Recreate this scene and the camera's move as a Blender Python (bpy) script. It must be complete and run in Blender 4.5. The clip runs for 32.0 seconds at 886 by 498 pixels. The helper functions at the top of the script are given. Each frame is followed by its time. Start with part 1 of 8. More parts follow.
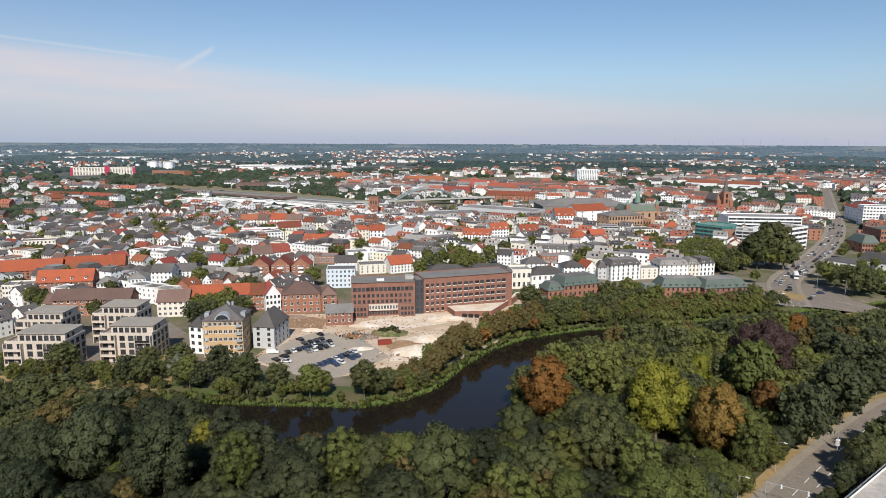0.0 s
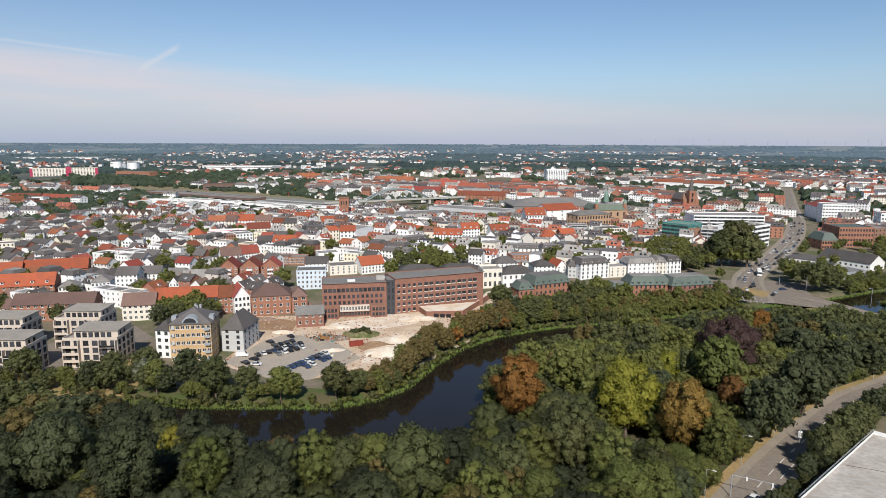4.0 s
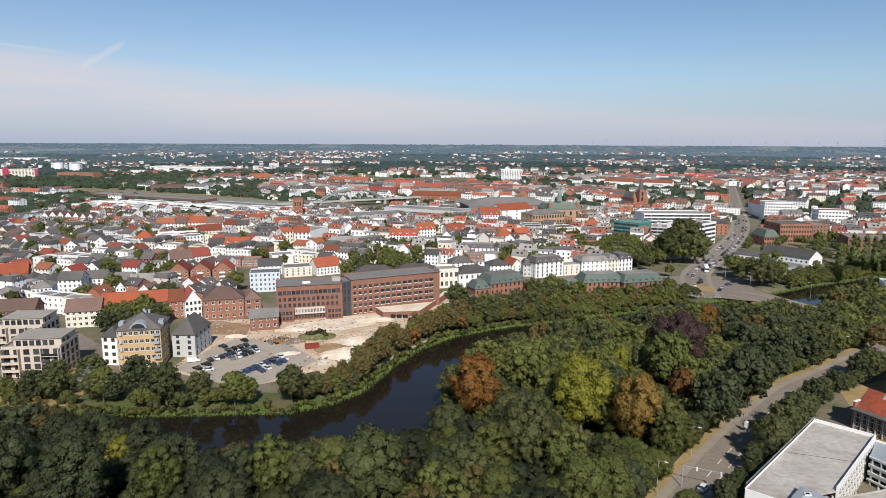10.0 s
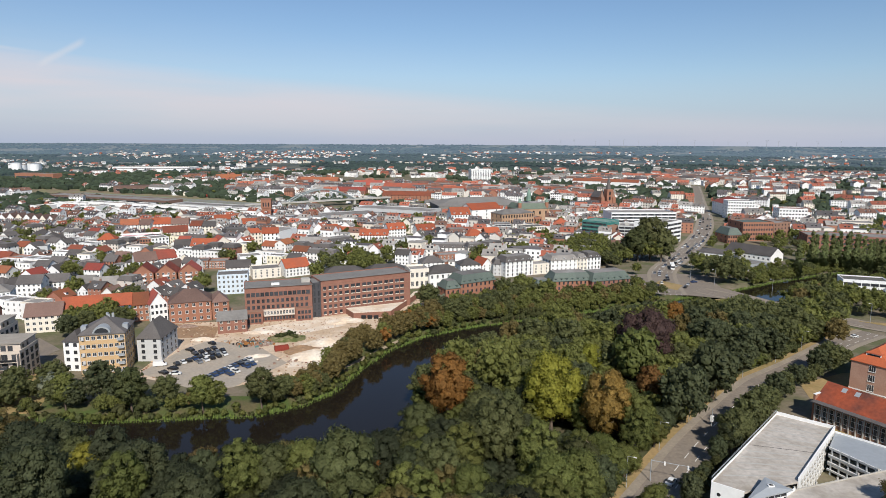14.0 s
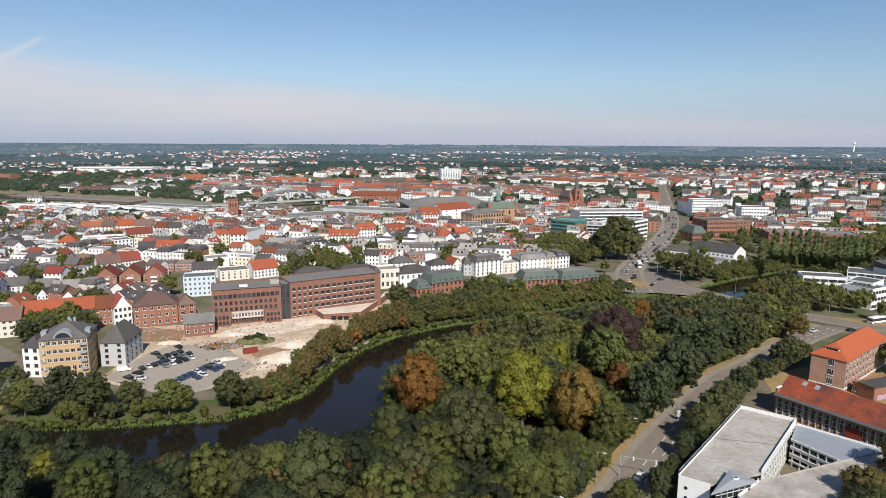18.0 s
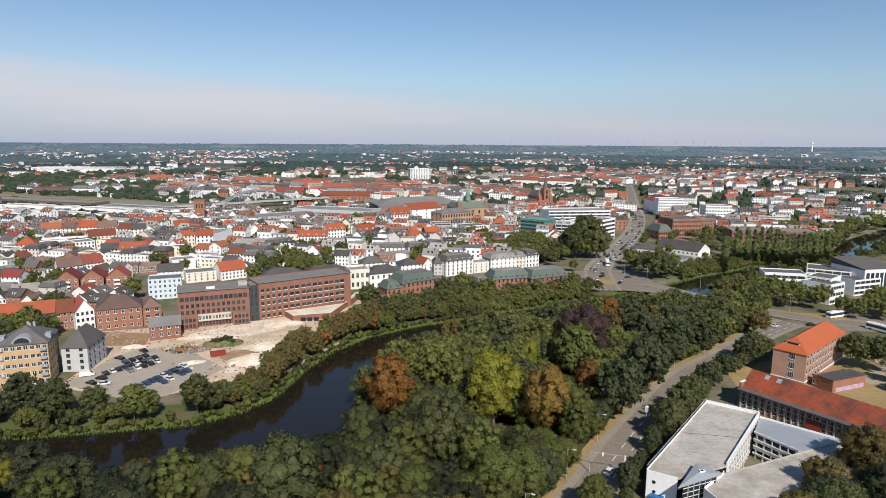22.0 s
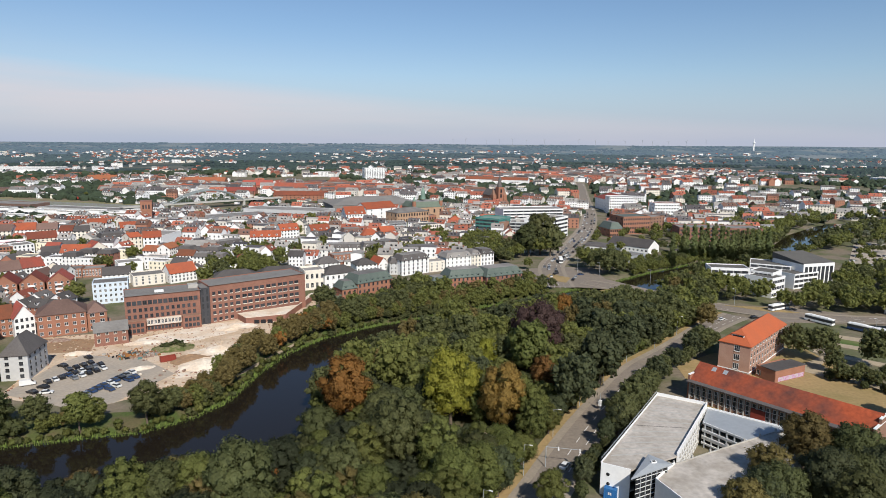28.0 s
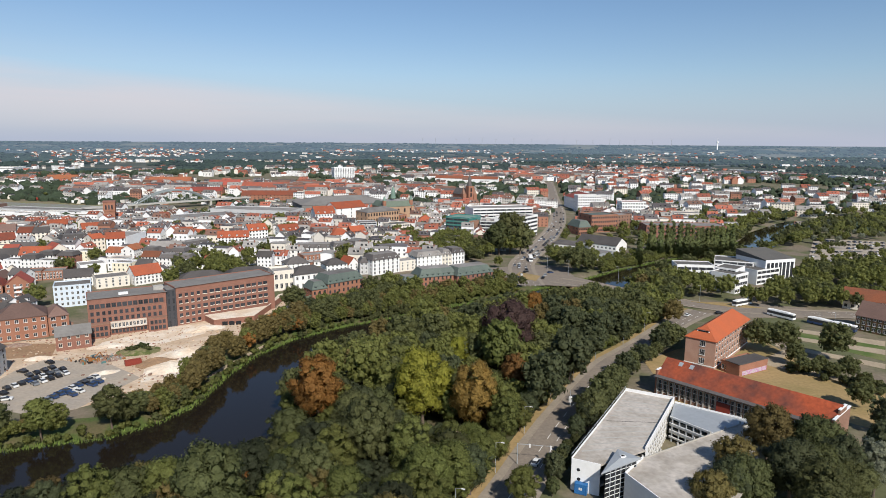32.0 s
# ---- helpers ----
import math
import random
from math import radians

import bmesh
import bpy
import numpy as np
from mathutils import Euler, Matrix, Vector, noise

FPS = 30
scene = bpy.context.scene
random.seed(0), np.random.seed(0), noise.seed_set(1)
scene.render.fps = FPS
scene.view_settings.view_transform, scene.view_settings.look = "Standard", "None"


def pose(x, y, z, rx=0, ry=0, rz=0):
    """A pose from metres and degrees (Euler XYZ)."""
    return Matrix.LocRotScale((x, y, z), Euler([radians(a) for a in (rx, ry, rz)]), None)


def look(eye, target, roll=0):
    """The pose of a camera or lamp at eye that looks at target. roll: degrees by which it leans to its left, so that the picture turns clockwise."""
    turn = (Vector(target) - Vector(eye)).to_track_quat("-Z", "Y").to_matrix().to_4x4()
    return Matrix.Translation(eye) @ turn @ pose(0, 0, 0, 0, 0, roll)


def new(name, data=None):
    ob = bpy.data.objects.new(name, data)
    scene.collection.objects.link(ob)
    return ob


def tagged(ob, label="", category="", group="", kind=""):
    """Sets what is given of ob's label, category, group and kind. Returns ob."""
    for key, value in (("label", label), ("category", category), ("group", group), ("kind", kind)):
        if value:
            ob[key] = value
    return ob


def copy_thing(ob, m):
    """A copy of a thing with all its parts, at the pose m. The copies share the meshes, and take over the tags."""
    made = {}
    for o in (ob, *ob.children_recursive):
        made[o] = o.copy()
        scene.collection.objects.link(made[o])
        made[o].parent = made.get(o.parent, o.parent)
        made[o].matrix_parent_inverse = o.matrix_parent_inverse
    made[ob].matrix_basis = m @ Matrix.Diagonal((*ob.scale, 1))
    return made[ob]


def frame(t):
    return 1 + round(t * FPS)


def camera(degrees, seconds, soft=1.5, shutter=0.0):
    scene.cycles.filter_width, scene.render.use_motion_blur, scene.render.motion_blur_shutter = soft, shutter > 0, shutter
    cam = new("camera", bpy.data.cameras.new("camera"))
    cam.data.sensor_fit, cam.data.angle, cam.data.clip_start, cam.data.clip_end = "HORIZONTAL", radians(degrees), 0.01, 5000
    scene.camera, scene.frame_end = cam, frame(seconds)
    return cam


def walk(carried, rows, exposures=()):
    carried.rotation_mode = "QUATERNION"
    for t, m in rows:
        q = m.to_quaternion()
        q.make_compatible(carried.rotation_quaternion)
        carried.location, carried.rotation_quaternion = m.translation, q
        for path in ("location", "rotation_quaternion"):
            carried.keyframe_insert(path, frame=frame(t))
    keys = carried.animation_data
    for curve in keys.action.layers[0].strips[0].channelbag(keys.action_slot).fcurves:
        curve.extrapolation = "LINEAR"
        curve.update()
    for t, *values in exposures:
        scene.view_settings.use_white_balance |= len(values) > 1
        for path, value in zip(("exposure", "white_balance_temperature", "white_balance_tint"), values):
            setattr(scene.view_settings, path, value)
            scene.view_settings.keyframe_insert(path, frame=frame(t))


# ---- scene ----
# ---------------------------------------------------------------- camera
EYE = 90.0
cam = camera(70.13, 32.0, 0.9)
# seconds, turn to the left, tilt up, lean, in degrees; the camera hangs in one spot and turns
PATH = [
    (0, 10.791, -9.697, 0.204),
    (2, 9.467, -9.688, 0.204),
    (4, 8.134, -9.677, 0.207),
    (6, 6.793, -9.667, 0.213),
    (8, 5.445, -9.657, 0.222),
    (10, 4.090, -9.648, 0.234),
    (12, 2.730, -9.640, 0.248),
    (14, 1.366, -9.635, 0.263),
    (16, -0.000, -9.631, 0.280),
    (18, -1.369, -9.631, 0.298),
    (20, -2.738, -9.633, 0.316),
    (22, -4.107, -9.639, 0.335),
    (24, -5.474, -9.650, 0.354),
    (26, -6.839, -9.665, 0.373),
    (28, -8.200, -9.685, 0.391),
    (30, -9.556, -9.710, 0.407),
    (32, -10.907, -9.742, 0.423),
]


def aim(yaw, tilt, lean):
    yaw, tilt = radians(yaw), radians(tilt)
    way = Vector((-math.sin(yaw) * math.cos(tilt), math.cos(yaw) * math.cos(tilt), math.sin(tilt)))
    eye = Vector((0, 0, EYE))
    return look(eye, eye + way * 100, lean)


walk(cam, [(t, aim(yaw, tilt, lean)) for t, yaw, tilt, lean in PATH])

# ---------------------------------------------------------------- sky and sun
SUN_AZ, SUN_EL = 168.0, 41.0   # compass from +y, clockwise; height
world = bpy.data.worlds.new("sky")
scene.world = world
world.use_nodes = True
wn, wl = world.node_tree.nodes, world.node_tree.links
wn.clear()
w_out, w_bg = wn.new("ShaderNodeOutputWorld"), wn.new("ShaderNodeBackground")
w_sky = wn.new("ShaderNodeTexSky")
w_sky.sky_type, w_sky.sun_disc = "NISHITA", False
w_sky.sun_elevation, w_sky.sun_rotation = radians(SUN_EL), radians(SUN_AZ)
w_sky.altitude, w_sky.air_density, w_sky.dust_density, w_sky.ozone_density = 60, 1.0, 0.15, 5.0
w_bg.inputs["Strength"].default_value = 0.1
# thin high cloud: streaked noise in a band above the horizon
w_tc, w_map = wn.new("ShaderNodeTexCoord"), wn.new("ShaderNodeMapping")
w_map.inputs["Scale"].default_value = (1.3, 1.3, 14.0)
w_noise = wn.new("ShaderNodeTexNoise")
w_noise.inputs["Scale"].default_value, w_noise.inputs["Detail"].default_value = 1.6, 7
w_ramp = wn.new("ShaderNodeValToRGB")
w_ramp.color_ramp.elements[0].position, w_ramp.color_ramp.elements[1].position = 0.12, 0.56
w_sep = wn.new("ShaderNodeSeparateXYZ")
w_band = wn.new("ShaderNodeValToRGB")
els = w_band.color_ramp.elements
els[0].position, els[0].color = 0.0, (0.10, 0.10, 0.10, 1)
els[1].position, els[1].color = 0.30, (0, 0, 0, 1)
for pos, v in ((0.03, 0.22), (0.055, 0.6), (0.085, 0.95), (0.104, 0.85), (0.125, 0.14), (0.2, 0.03)):
    e = els.new(pos)
    e.color = (v, v, v, 1)
w_left = wn.new("ShaderNodeMapRange")   # the bank of cloud lies towards -x
w_left.inputs["From Min"].default_value, w_left.inputs["From Max"].default_value = 0.25, -0.75
w_left.inputs["To Min"].default_value, w_left.inputs["To Max"].default_value = 0.35, 1.0
w_mul, w_mul2 = wn.new("ShaderNodeMath"), wn.new("ShaderNodeMath")
w_mul.operation = w_mul2.operation = "MULTIPLY"
w_mix = wn.new("ShaderNodeMixRGB")
w_mix.inputs["Color2"].default_value = (7.4, 6.6, 6.9, 1)
wl.new(w_tc.outputs["Generated"], w_map.inputs["Vector"])
wl.new(w_map.outputs["Vector"], w_noise.inputs["Vector"])
wl.new(w_noise.outputs["Fac"], w_ramp.inputs["Fac"])
wl.new(w_tc.outputs["Generated"], w_sep.inputs["Vector"])
w_tilt, w_lift = wn.new("ShaderNodeMath"), wn.new("ShaderNodeMath")   # the bank sinks towards +x
w_tilt.operation, w_tilt.inputs[1].default_value, w_tilt.inputs[2].default_value = "MULTIPLY_ADD", 0.075, 0.050
w_lift.operation = "ADD"
wl.new(w_sep.outputs["X"], w_tilt.inputs[0])
wl.new(w_tilt.outputs[0], w_lift.inputs[0])
wl.new(w_sep.outputs["Z"], w_lift.inputs[1])
wl.new(w_lift.outputs[0], w_band.inputs["Fac"])
wl.new(w_sep.outputs["X"], w_left.inputs["Value"])
wl.new(w_ramp.outputs["Color"], w_mul.inputs[0])
wl.new(w_band.outputs["Color"], w_mul.inputs[1])
wl.new(w_mul.outputs["Value"], w_mul2.inputs[0])
wl.new(w_left.outputs["Result"], w_mul2.inputs[1])
wl.new(w_mul2.outputs["Value"], w_mix.inputs["Fac"])
# pale haze that thickens towards the horizon, all round
w_haze, w_hmix = wn.new("ShaderNodeValToRGB"), wn.new("ShaderNodeMixRGB")
he = w_haze.color_ramp.elements
he[0].position, he[0].color = 0.0, (0.92, 0.92, 0.92, 1)
he[1].position, he[1].color = 0.45, (0, 0, 0, 1)
for pos, v in ((0.04, 0.64), (0.10, 0.14), (0.18, 0.02)):
    e = he.new(pos)
    e.color = (v, v, v, 1)
w_hmix.inputs["Color2"].default_value = (3.85, 4.6, 6.2, 1)
wl.new(w_sep.outputs["Z"], w_haze.inputs["Fac"])
wl.new(w_haze.outputs["Color"], w_hmix.inputs["Fac"])
wl.new(w_sky.outputs["Color"], w_hmix.inputs["Color1"])
wl.new(w_hmix.outputs["Color"], w_mix.inputs["Color1"])
# two short vapour trails, each a thin arc of a great circle
last = w_mix.outputs["Color"]
for normal, x0, x1, half, gain in (((-0.1369, 0.0436, -0.9896), -0.849, -0.530, 0.0035, 0.30), ((0.3993, 0.3589, -0.8437), -0.549, -0.493, 0.0065, 0.42)):
    w_dot = wn.new("ShaderNodeVectorMath")
    w_dot.operation = "DOT_PRODUCT"
    w_dot.inputs[1].default_value = normal
    wl.new(w_tc.outputs["Generated"], w_dot.inputs[0])
    w_abs = wn.new("ShaderNodeMath")
    w_abs.operation = "ABSOLUTE"
    wl.new(w_dot.outputs["Value"], w_abs.inputs[0])
    w_thin = wn.new("ShaderNodeMapRange")
    w_thin.interpolation_type = "SMOOTHSTEP"
    w_thin.inputs["From Min"].default_value, w_thin.inputs["From Max"].default_value = half, 0.0
    wl.new(w_abs.outputs[0], w_thin.inputs["Value"])
    w_span = wn.new("ShaderNodeMapRange")
    w_span.interpolation_type = "SMOOTHSTEP"
    mid, reach = (x0 + x1) / 2, (x1 - x0) / 2
    w_off = wn.new("ShaderNodeMath")
    w_off.operation = "SUBTRACT"
    w_off.inputs[1].default_value = mid
    wl.new(w_sep.outputs["X"], w_off.inputs[0])
    w_oab = wn.new("ShaderNodeMath")
    w_oab.operation = "ABSOLUTE"
    wl.new(w_off.outputs[0], w_oab.inputs[0])
    w_span.inputs["From Min"].default_value, w_span.inputs["From Max"].default_value = reach, reach * 0.6
    wl.new(w_oab.outputs[0], w_span.inputs["Value"])
    w_gate = wn.new("ShaderNodeMath")
    w_gate.operation = "GREATER_THAN"
    wl.new(w_sep.outputs["Y"], w_gate.inputs[0])
    w_p, w_q, w_r = wn.new("ShaderNodeMath"), wn.new("ShaderNodeMath"), wn.new("ShaderNodeMath")
    w_p.operation = w_q.operation = w_r.operation = "MULTIPLY"
    w_r.inputs[1].default_value = gain
    wl.new(w_thin.outputs["Result"], w_p.inputs[0])
    wl.new(w_span.outputs["Result"], w_p.inputs[1])
    wl.new(w_p.outputs[0], w_q.inputs[0])
    wl.new(w_gate.outputs[0], w_q.inputs[1])
    wl.new(w_q.outputs[0], w_r.inputs[0])
    w_tm = wn.new("ShaderNodeMixRGB")
    w_tm.inputs["Color2"].default_value = (7.2, 7.2, 7.6, 1)
    wl.new(w_r.outputs[0], w_tm.inputs["Fac"])
    wl.new(last, w_tm.inputs["Color1"])
    last = w_tm.outputs["Color"]
wl.new(last, w_bg.inputs["Color"])
wl.new(w_bg.outputs["Background"], w_out.inputs["Surface"])

sun = new("sun", bpy.data.lights.new("sun", "SUN"))
sun.data.energy, sun.data.angle, sun.data.color = 5.0, radians(0.6), (1.0, 0.95, 0.88)
_a, _e = radians(SUN_AZ), radians(SUN_EL)
sun_way = Vector((math.sin(_a) * math.cos(_e), math.cos(_a) * math.cos(_e), math.sin(_e)))
sun.matrix_world = look(Vector((0, -200, 300)), Vector((0, -200, 300)) - sun_way)
scene.view_settings.exposure = 0.0

# ---------------------------------------------------------------- materials
RND = random.Random(7)


def mat(name, colour, rough=0.8, vary=0.15, scale=0.3, fine=3.0, metal=0.0, hue=0.0, value=0.0, second=None,
        amount=0.5, bump=0.0, island=False, palette=None, spec=0.3, isle=0.3):
    """Two scales of noise over a base colour; palette: colours picked piece by piece; second: a colour in patches."""
    m = bpy.data.materials.new(name)
    m.use_nodes = True
    n, l = m.node_tree.nodes, m.node_tree.links
    b = n["Principled BSDF"]
    b.inputs["Roughness"].default_value, b.inputs["Metallic"].default_value = rough, metal
    b.inputs["Specular IOR Level"].default_value = spec
    geo = n.new("ShaderNodeNewGeometry")
    src = None
    if palette:
        info = n.new("ShaderNodeObjectInfo")
        r = n.new("ShaderNodeValToRGB")
        r.color_ramp.interpolation = "CONSTANT"
        while len(r.color_ramp.elements) < len(palette):
            r.color_ramp.elements.new(0.5)
        for i, c in enumerate(palette):
            r.color_ramp.elements[i].position = i / len(palette)
            r.color_ramp.elements[i].color = (*c, 1)
        l.new(geo.outputs["Random Per Island"] if island else info.outputs["Random"], r.inputs["Fac"])
        src = r.outputs["Color"]
    def noise_tex(s, d):
        t = n.new("ShaderNodeTexNoise")
        t.inputs["Scale"].default_value, t.inputs["Detail"].default_value = s, d
        l.new(geo.outputs["Position"], t.inputs["Vector"])
        return t
    big, small = noise_tex(scale, 4), noise_tex(fine, 3)
    if second:
        ramp = n.new("ShaderNodeValToRGB")
        ramp.color_ramp.elements[0].position, ramp.color_ramp.elements[1].position = 0.5 - amount * 0.2, 0.5 + amount * 0.2
        l.new(big.outputs["Fac"], ramp.inputs["Fac"])
        mx = n.new("ShaderNodeMixRGB")
        mx.inputs["Color1"].default_value, mx.inputs["Color2"].default_value = (*colour, 1), (*second, 1)
        if src:
            l.new(src, mx.inputs["Color1"])
        l.new(ramp.outputs["Color"], mx.inputs["Fac"])
        src = mx.outputs["Color"]
    hsv = n.new("ShaderNodeHueSaturation")
    hsv.inputs["Color"].default_value = (*colour, 1)
    if src:
        l.new(src, hsv.inputs["Color"])
    add = n.new("ShaderNodeMath")
    add.operation = "ADD"
    l.new(big.outputs["Fac"], add.inputs[0])
    l.new(small.outputs["Fac"], add.inputs[1])
    rng = n.new("ShaderNodeMapRange")
    rng.inputs["From Min"].default_value, rng.inputs["From Max"].default_value = 0.6, 1.4
    rng.inputs["To Min"].default_value, rng.inputs["To Max"].default_value = 1 - vary, 1 + vary
    l.new(add.outputs["Value"], rng.inputs["Value"])
    val = rng.outputs["Result"]
    if hue or value:
        info = n.new("ShaderNodeObjectInfo")
        pick = info.outputs["Random"]
        hr = n.new("ShaderNodeMapRange")
        hr.inputs["To Min"].default_value, hr.inputs["To Max"].default_value = 0.5 - hue, 0.5 + hue
        l.new(pick, hr.inputs["Value"])
        l.new(hr.outputs["Result"], hsv.inputs["Hue"])
        wob = n.new("ShaderNodeMath")
        wob.operation = "MULTIPLY"
        wob.inputs[1].default_value = 7.31
        fr = n.new("ShaderNodeMath")
        fr.operation = "FRACT"
        l.new(pick, wob.inputs[0])
        l.new(wob.outputs[0], fr.inputs[0])
        vr = n.new("ShaderNodeMapRange")
        vr.inputs["To Min"].default_value, vr.inputs["To Max"].default_value = 1 - value, 1 + value
        l.new(fr.outputs[0], vr.inputs["Value"])
        mu = n.new("ShaderNodeMath")
        mu.operation = "MULTIPLY"
        l.new(val, mu.inputs[0])
        l.new(vr.outputs["Result"], mu.inputs[1])
        val = mu.outputs[0]
    if island and not palette:
        ir = n.new("ShaderNodeMapRange")
        ir.inputs["To Min"].default_value, ir.inputs["To Max"].default_value = 1 - isle, 1 + isle
        l.new(geo.outputs["Random Per Island"], ir.inputs["Value"])
        mu = n.new("ShaderNodeMath")
        mu.operation = "MULTIPLY"
        l.new(val, mu.inputs[0])
        l.new(ir.outputs["Result"], mu.inputs[1])
        val = mu.outputs[0]
    l.new(val, hsv.inputs["Value"])
    l.new(hsv.outputs["Color"], b.inputs["Base Color"])
    if bump:
        bp = n.new("ShaderNodeBump")
        bp.inputs["Strength"].default_value, bp.inputs["Distance"].default_value = bump, 0.1
        l.new(small.outputs["Fac"], bp.inputs["Height"])
        l.new(bp.outputs["Normal"], b.inputs["Normal"])
    return m


M = {}
M["ground"] = mat("town_ground", (0.21, 0.17, 0.12), 0.95, 0.3, 0.05, 0.6, second=(0.095, 0.10, 0.045), amount=0.5)
M["park"] = mat("park_soil", (0.06, 0.075, 0.025), 0.95, 0.35, 0.06, 1.2, second=(0.09, 0.075, 0.04))
M["grass"] = mat("grass", (0.085, 0.13, 0.03), 0.95, 0.3, 0.08, 1.5, second=(0.13, 0.14, 0.05))
M["bank_grass"] = mat("bank_grass", (0.075, 0.105, 0.025), 0.95, 0.35, 0.12, 1.5, second=(0.10, 0.085, 0.04))
M["dry"] = mat("dry_lawn", (0.36, 0.25, 0.115), 0.95, 0.25, 0.05, 0.7, second=(0.24, 0.18, 0.075))
M["sand"] = mat("site_sand", (0.62, 0.49, 0.36), 0.95, 0.25, 0.10, 0.9, second=(0.46, 0.34, 0.23), bump=0.4)
M["pale"] = mat("pale_rubble", (0.76, 0.67, 0.55), 0.95, 0.25, 0.15, 1.2, second=(0.58, 0.46, 0.34), bump=0.5)
M["soil"] = mat("brown_soil", (0.30, 0.19, 0.11), 0.95, 0.25, 0.12, 1.0, bump=0.4)
M["rust_soil"] = mat("track_gravel", (0.23, 0.17, 0.115), 0.95, 0.25, 0.05, 0.6, second=(0.20, 0.19, 0.09))
M["gravel"] = mat("car_park_gravel", (0.41, 0.345, 0.27), 0.95, 0.2, 0.10, 0.9, second=(0.32, 0.28, 0.23))
M["asphalt"] = mat("asphalt", (0.245, 0.203, 0.160), 0.9, 0.25, 0.1, 0.9, second=(0.19, 0.160, 0.130))
M["path"] = mat("sandy_path", (0.36, 0.29, 0.20), 0.95, 0.2, 0.15, 1.2)
M["paving"] = mat("paving", (0.275, 0.232, 0.18), 0.9, 0.18, 0.15, 1.2)
M["line"] = mat("road_paint", (0.62, 0.6, 0.56), 0.8, 0.2, 0.5, 3.0)
M["white"] = mat("white_render", (0.79, 0.785, 0.76), 0.85, 0.07, 0.12, 1.0)
M["cream"] = mat("cream_render", (0.74, 0.68, 0.58), 0.85, 0.08, 0.12, 1.0)
M["grey"] = mat("grey_render", (0.5, 0.5, 0.49), 0.85, 0.08, 0.12, 1.0)
M["towny"] = mat("town_render", (0.7, 0.7, 0.7), 0.85, 0.08, 0.12, 1.0, value=0.08, palette=[
    (0.82, 0.81, 0.79), (0.81, 0.80, 0.77), (0.74, 0.68, 0.58), (0.82, 0.81, 0.80), (0.78, 0.76, 0.72), (0.80, 0.80, 0.79),
    (0.76, 0.70, 0.54), (0.82, 0.81, 0.79), (0.78, 0.76, 0.72), (0.34, 0.15, 0.10), (0.80, 0.79, 0.76), (0.62, 0.56, 0.5)])
M["brick"] = mat("red_brick", (0.285, 0.140, 0.100), 0.9, 0.22, 0.25, 2.5, second=(0.225, 0.108, 0.078), bump=0.2)
M["brick_b"] = mat("orange_brick", (0.35, 0.165, 0.105), 0.9, 0.15, 0.25, 2.5, second=(0.29, 0.135, 0.085), bump=0.2)
M["brick_d"] = mat("brown_brick", (0.26, 0.15, 0.105), 0.9, 0.18, 0.25, 2.5, bump=0.2)
M["yellow"] = mat("ochre_cladding", (0.54, 0.36, 0.19), 0.85, 0.08, 0.2, 1.5)
M["tile"] = mat("orange_tiles", (0.30, 0.084, 0.046), 0.8, 0.25, 0.15, 1.8, hue=0.015, value=0.35, second=(0.21, 0.07, 0.043), bump=0.3)
M["tile_b"] = mat("red_orange_tiles", (0.38, 0.095, 0.042), 0.8, 0.25, 0.15, 1.8, value=0.2, second=(0.28, 0.078, 0.04), bump=0.3)
M["tile_s"] = mat("bright_orange_tiles", (0.46, 0.112, 0.042), 0.8, 0.15, 0.15, 1.8, second=(0.39, 0.10, 0.04), bump=0.3)
M["pale_roof"] = mat("pale_gravel_roof", (0.36, 0.32, 0.27), 0.95, 0.18, 0.15, 1.2, second=(0.28, 0.25, 0.21))
M["beige"] = mat("beige_render", (0.57, 0.485, 0.40), 0.85, 0.08, 0.15, 1.0)
M["school_brick"] = mat("pale_brick", (0.43, 0.27, 0.20), 0.9, 0.15, 0.25, 2.5, second=(0.37, 0.22, 0.16), bump=0.2)
M["ivy"] = mat("ivy_wall", (0.05, 0.065, 0.02), 0.9, 0.4, 0.5, 3.0, second=(0.14, 0.08, 0.05), bump=0.6)
M["stain"] = mat("stained_red_roof", (0.42, 0.088, 0.034), 0.8, 0.35, 0.13, 0.9, second=(0.10, 0.038, 0.028), amount=0.9)
M["slate"] = mat("dark_slate", (0.10, 0.090, 0.084), 0.75, 0.25, 0.15, 1.6, value=0.3, bump=0.2)
M["brown"] = mat("brown_tiles", (0.16, 0.10, 0.08), 0.8, 0.2, 0.15, 1.6, value=0.25, bump=0.3)
M["felt"] = mat("grey_felt_roof", (0.25, 0.235, 0.215), 0.85, 0.15, 0.1, 0.7, value=0.35, second=(0.18, 0.165, 0.15))
M["dark_roof"] = mat("dark_gravel_roof", (0.125, 0.118, 0.105), 0.95, 0.2, 0.15, 1.0, second=(0.10, 0.094, 0.085))
M["copper"] = mat("green_copper", (0.115, 0.142, 0.118), 0.6, 0.25, 0.15, 1.5, second=(0.085, 0.105, 0.09))
M["sand_b"] = mat("sandstone_and_brick", (0.42, 0.27, 0.17), 0.9, 0.15, 0.2, 1.5)
M["copper_s"] = mat("dull_green_station_roof", (0.13, 0.16, 0.12), 0.7, 0.2, 0.15, 1.5)
M["copper_l"] = mat("pale_green_copper", (0.17, 0.26, 0.205), 0.6, 0.2, 0.15, 1.5)
M["metal"] = mat("grey_metal", (0.36, 0.38, 0.39), 0.5, 0.1, 0.2, 1.0, metal=0.2)
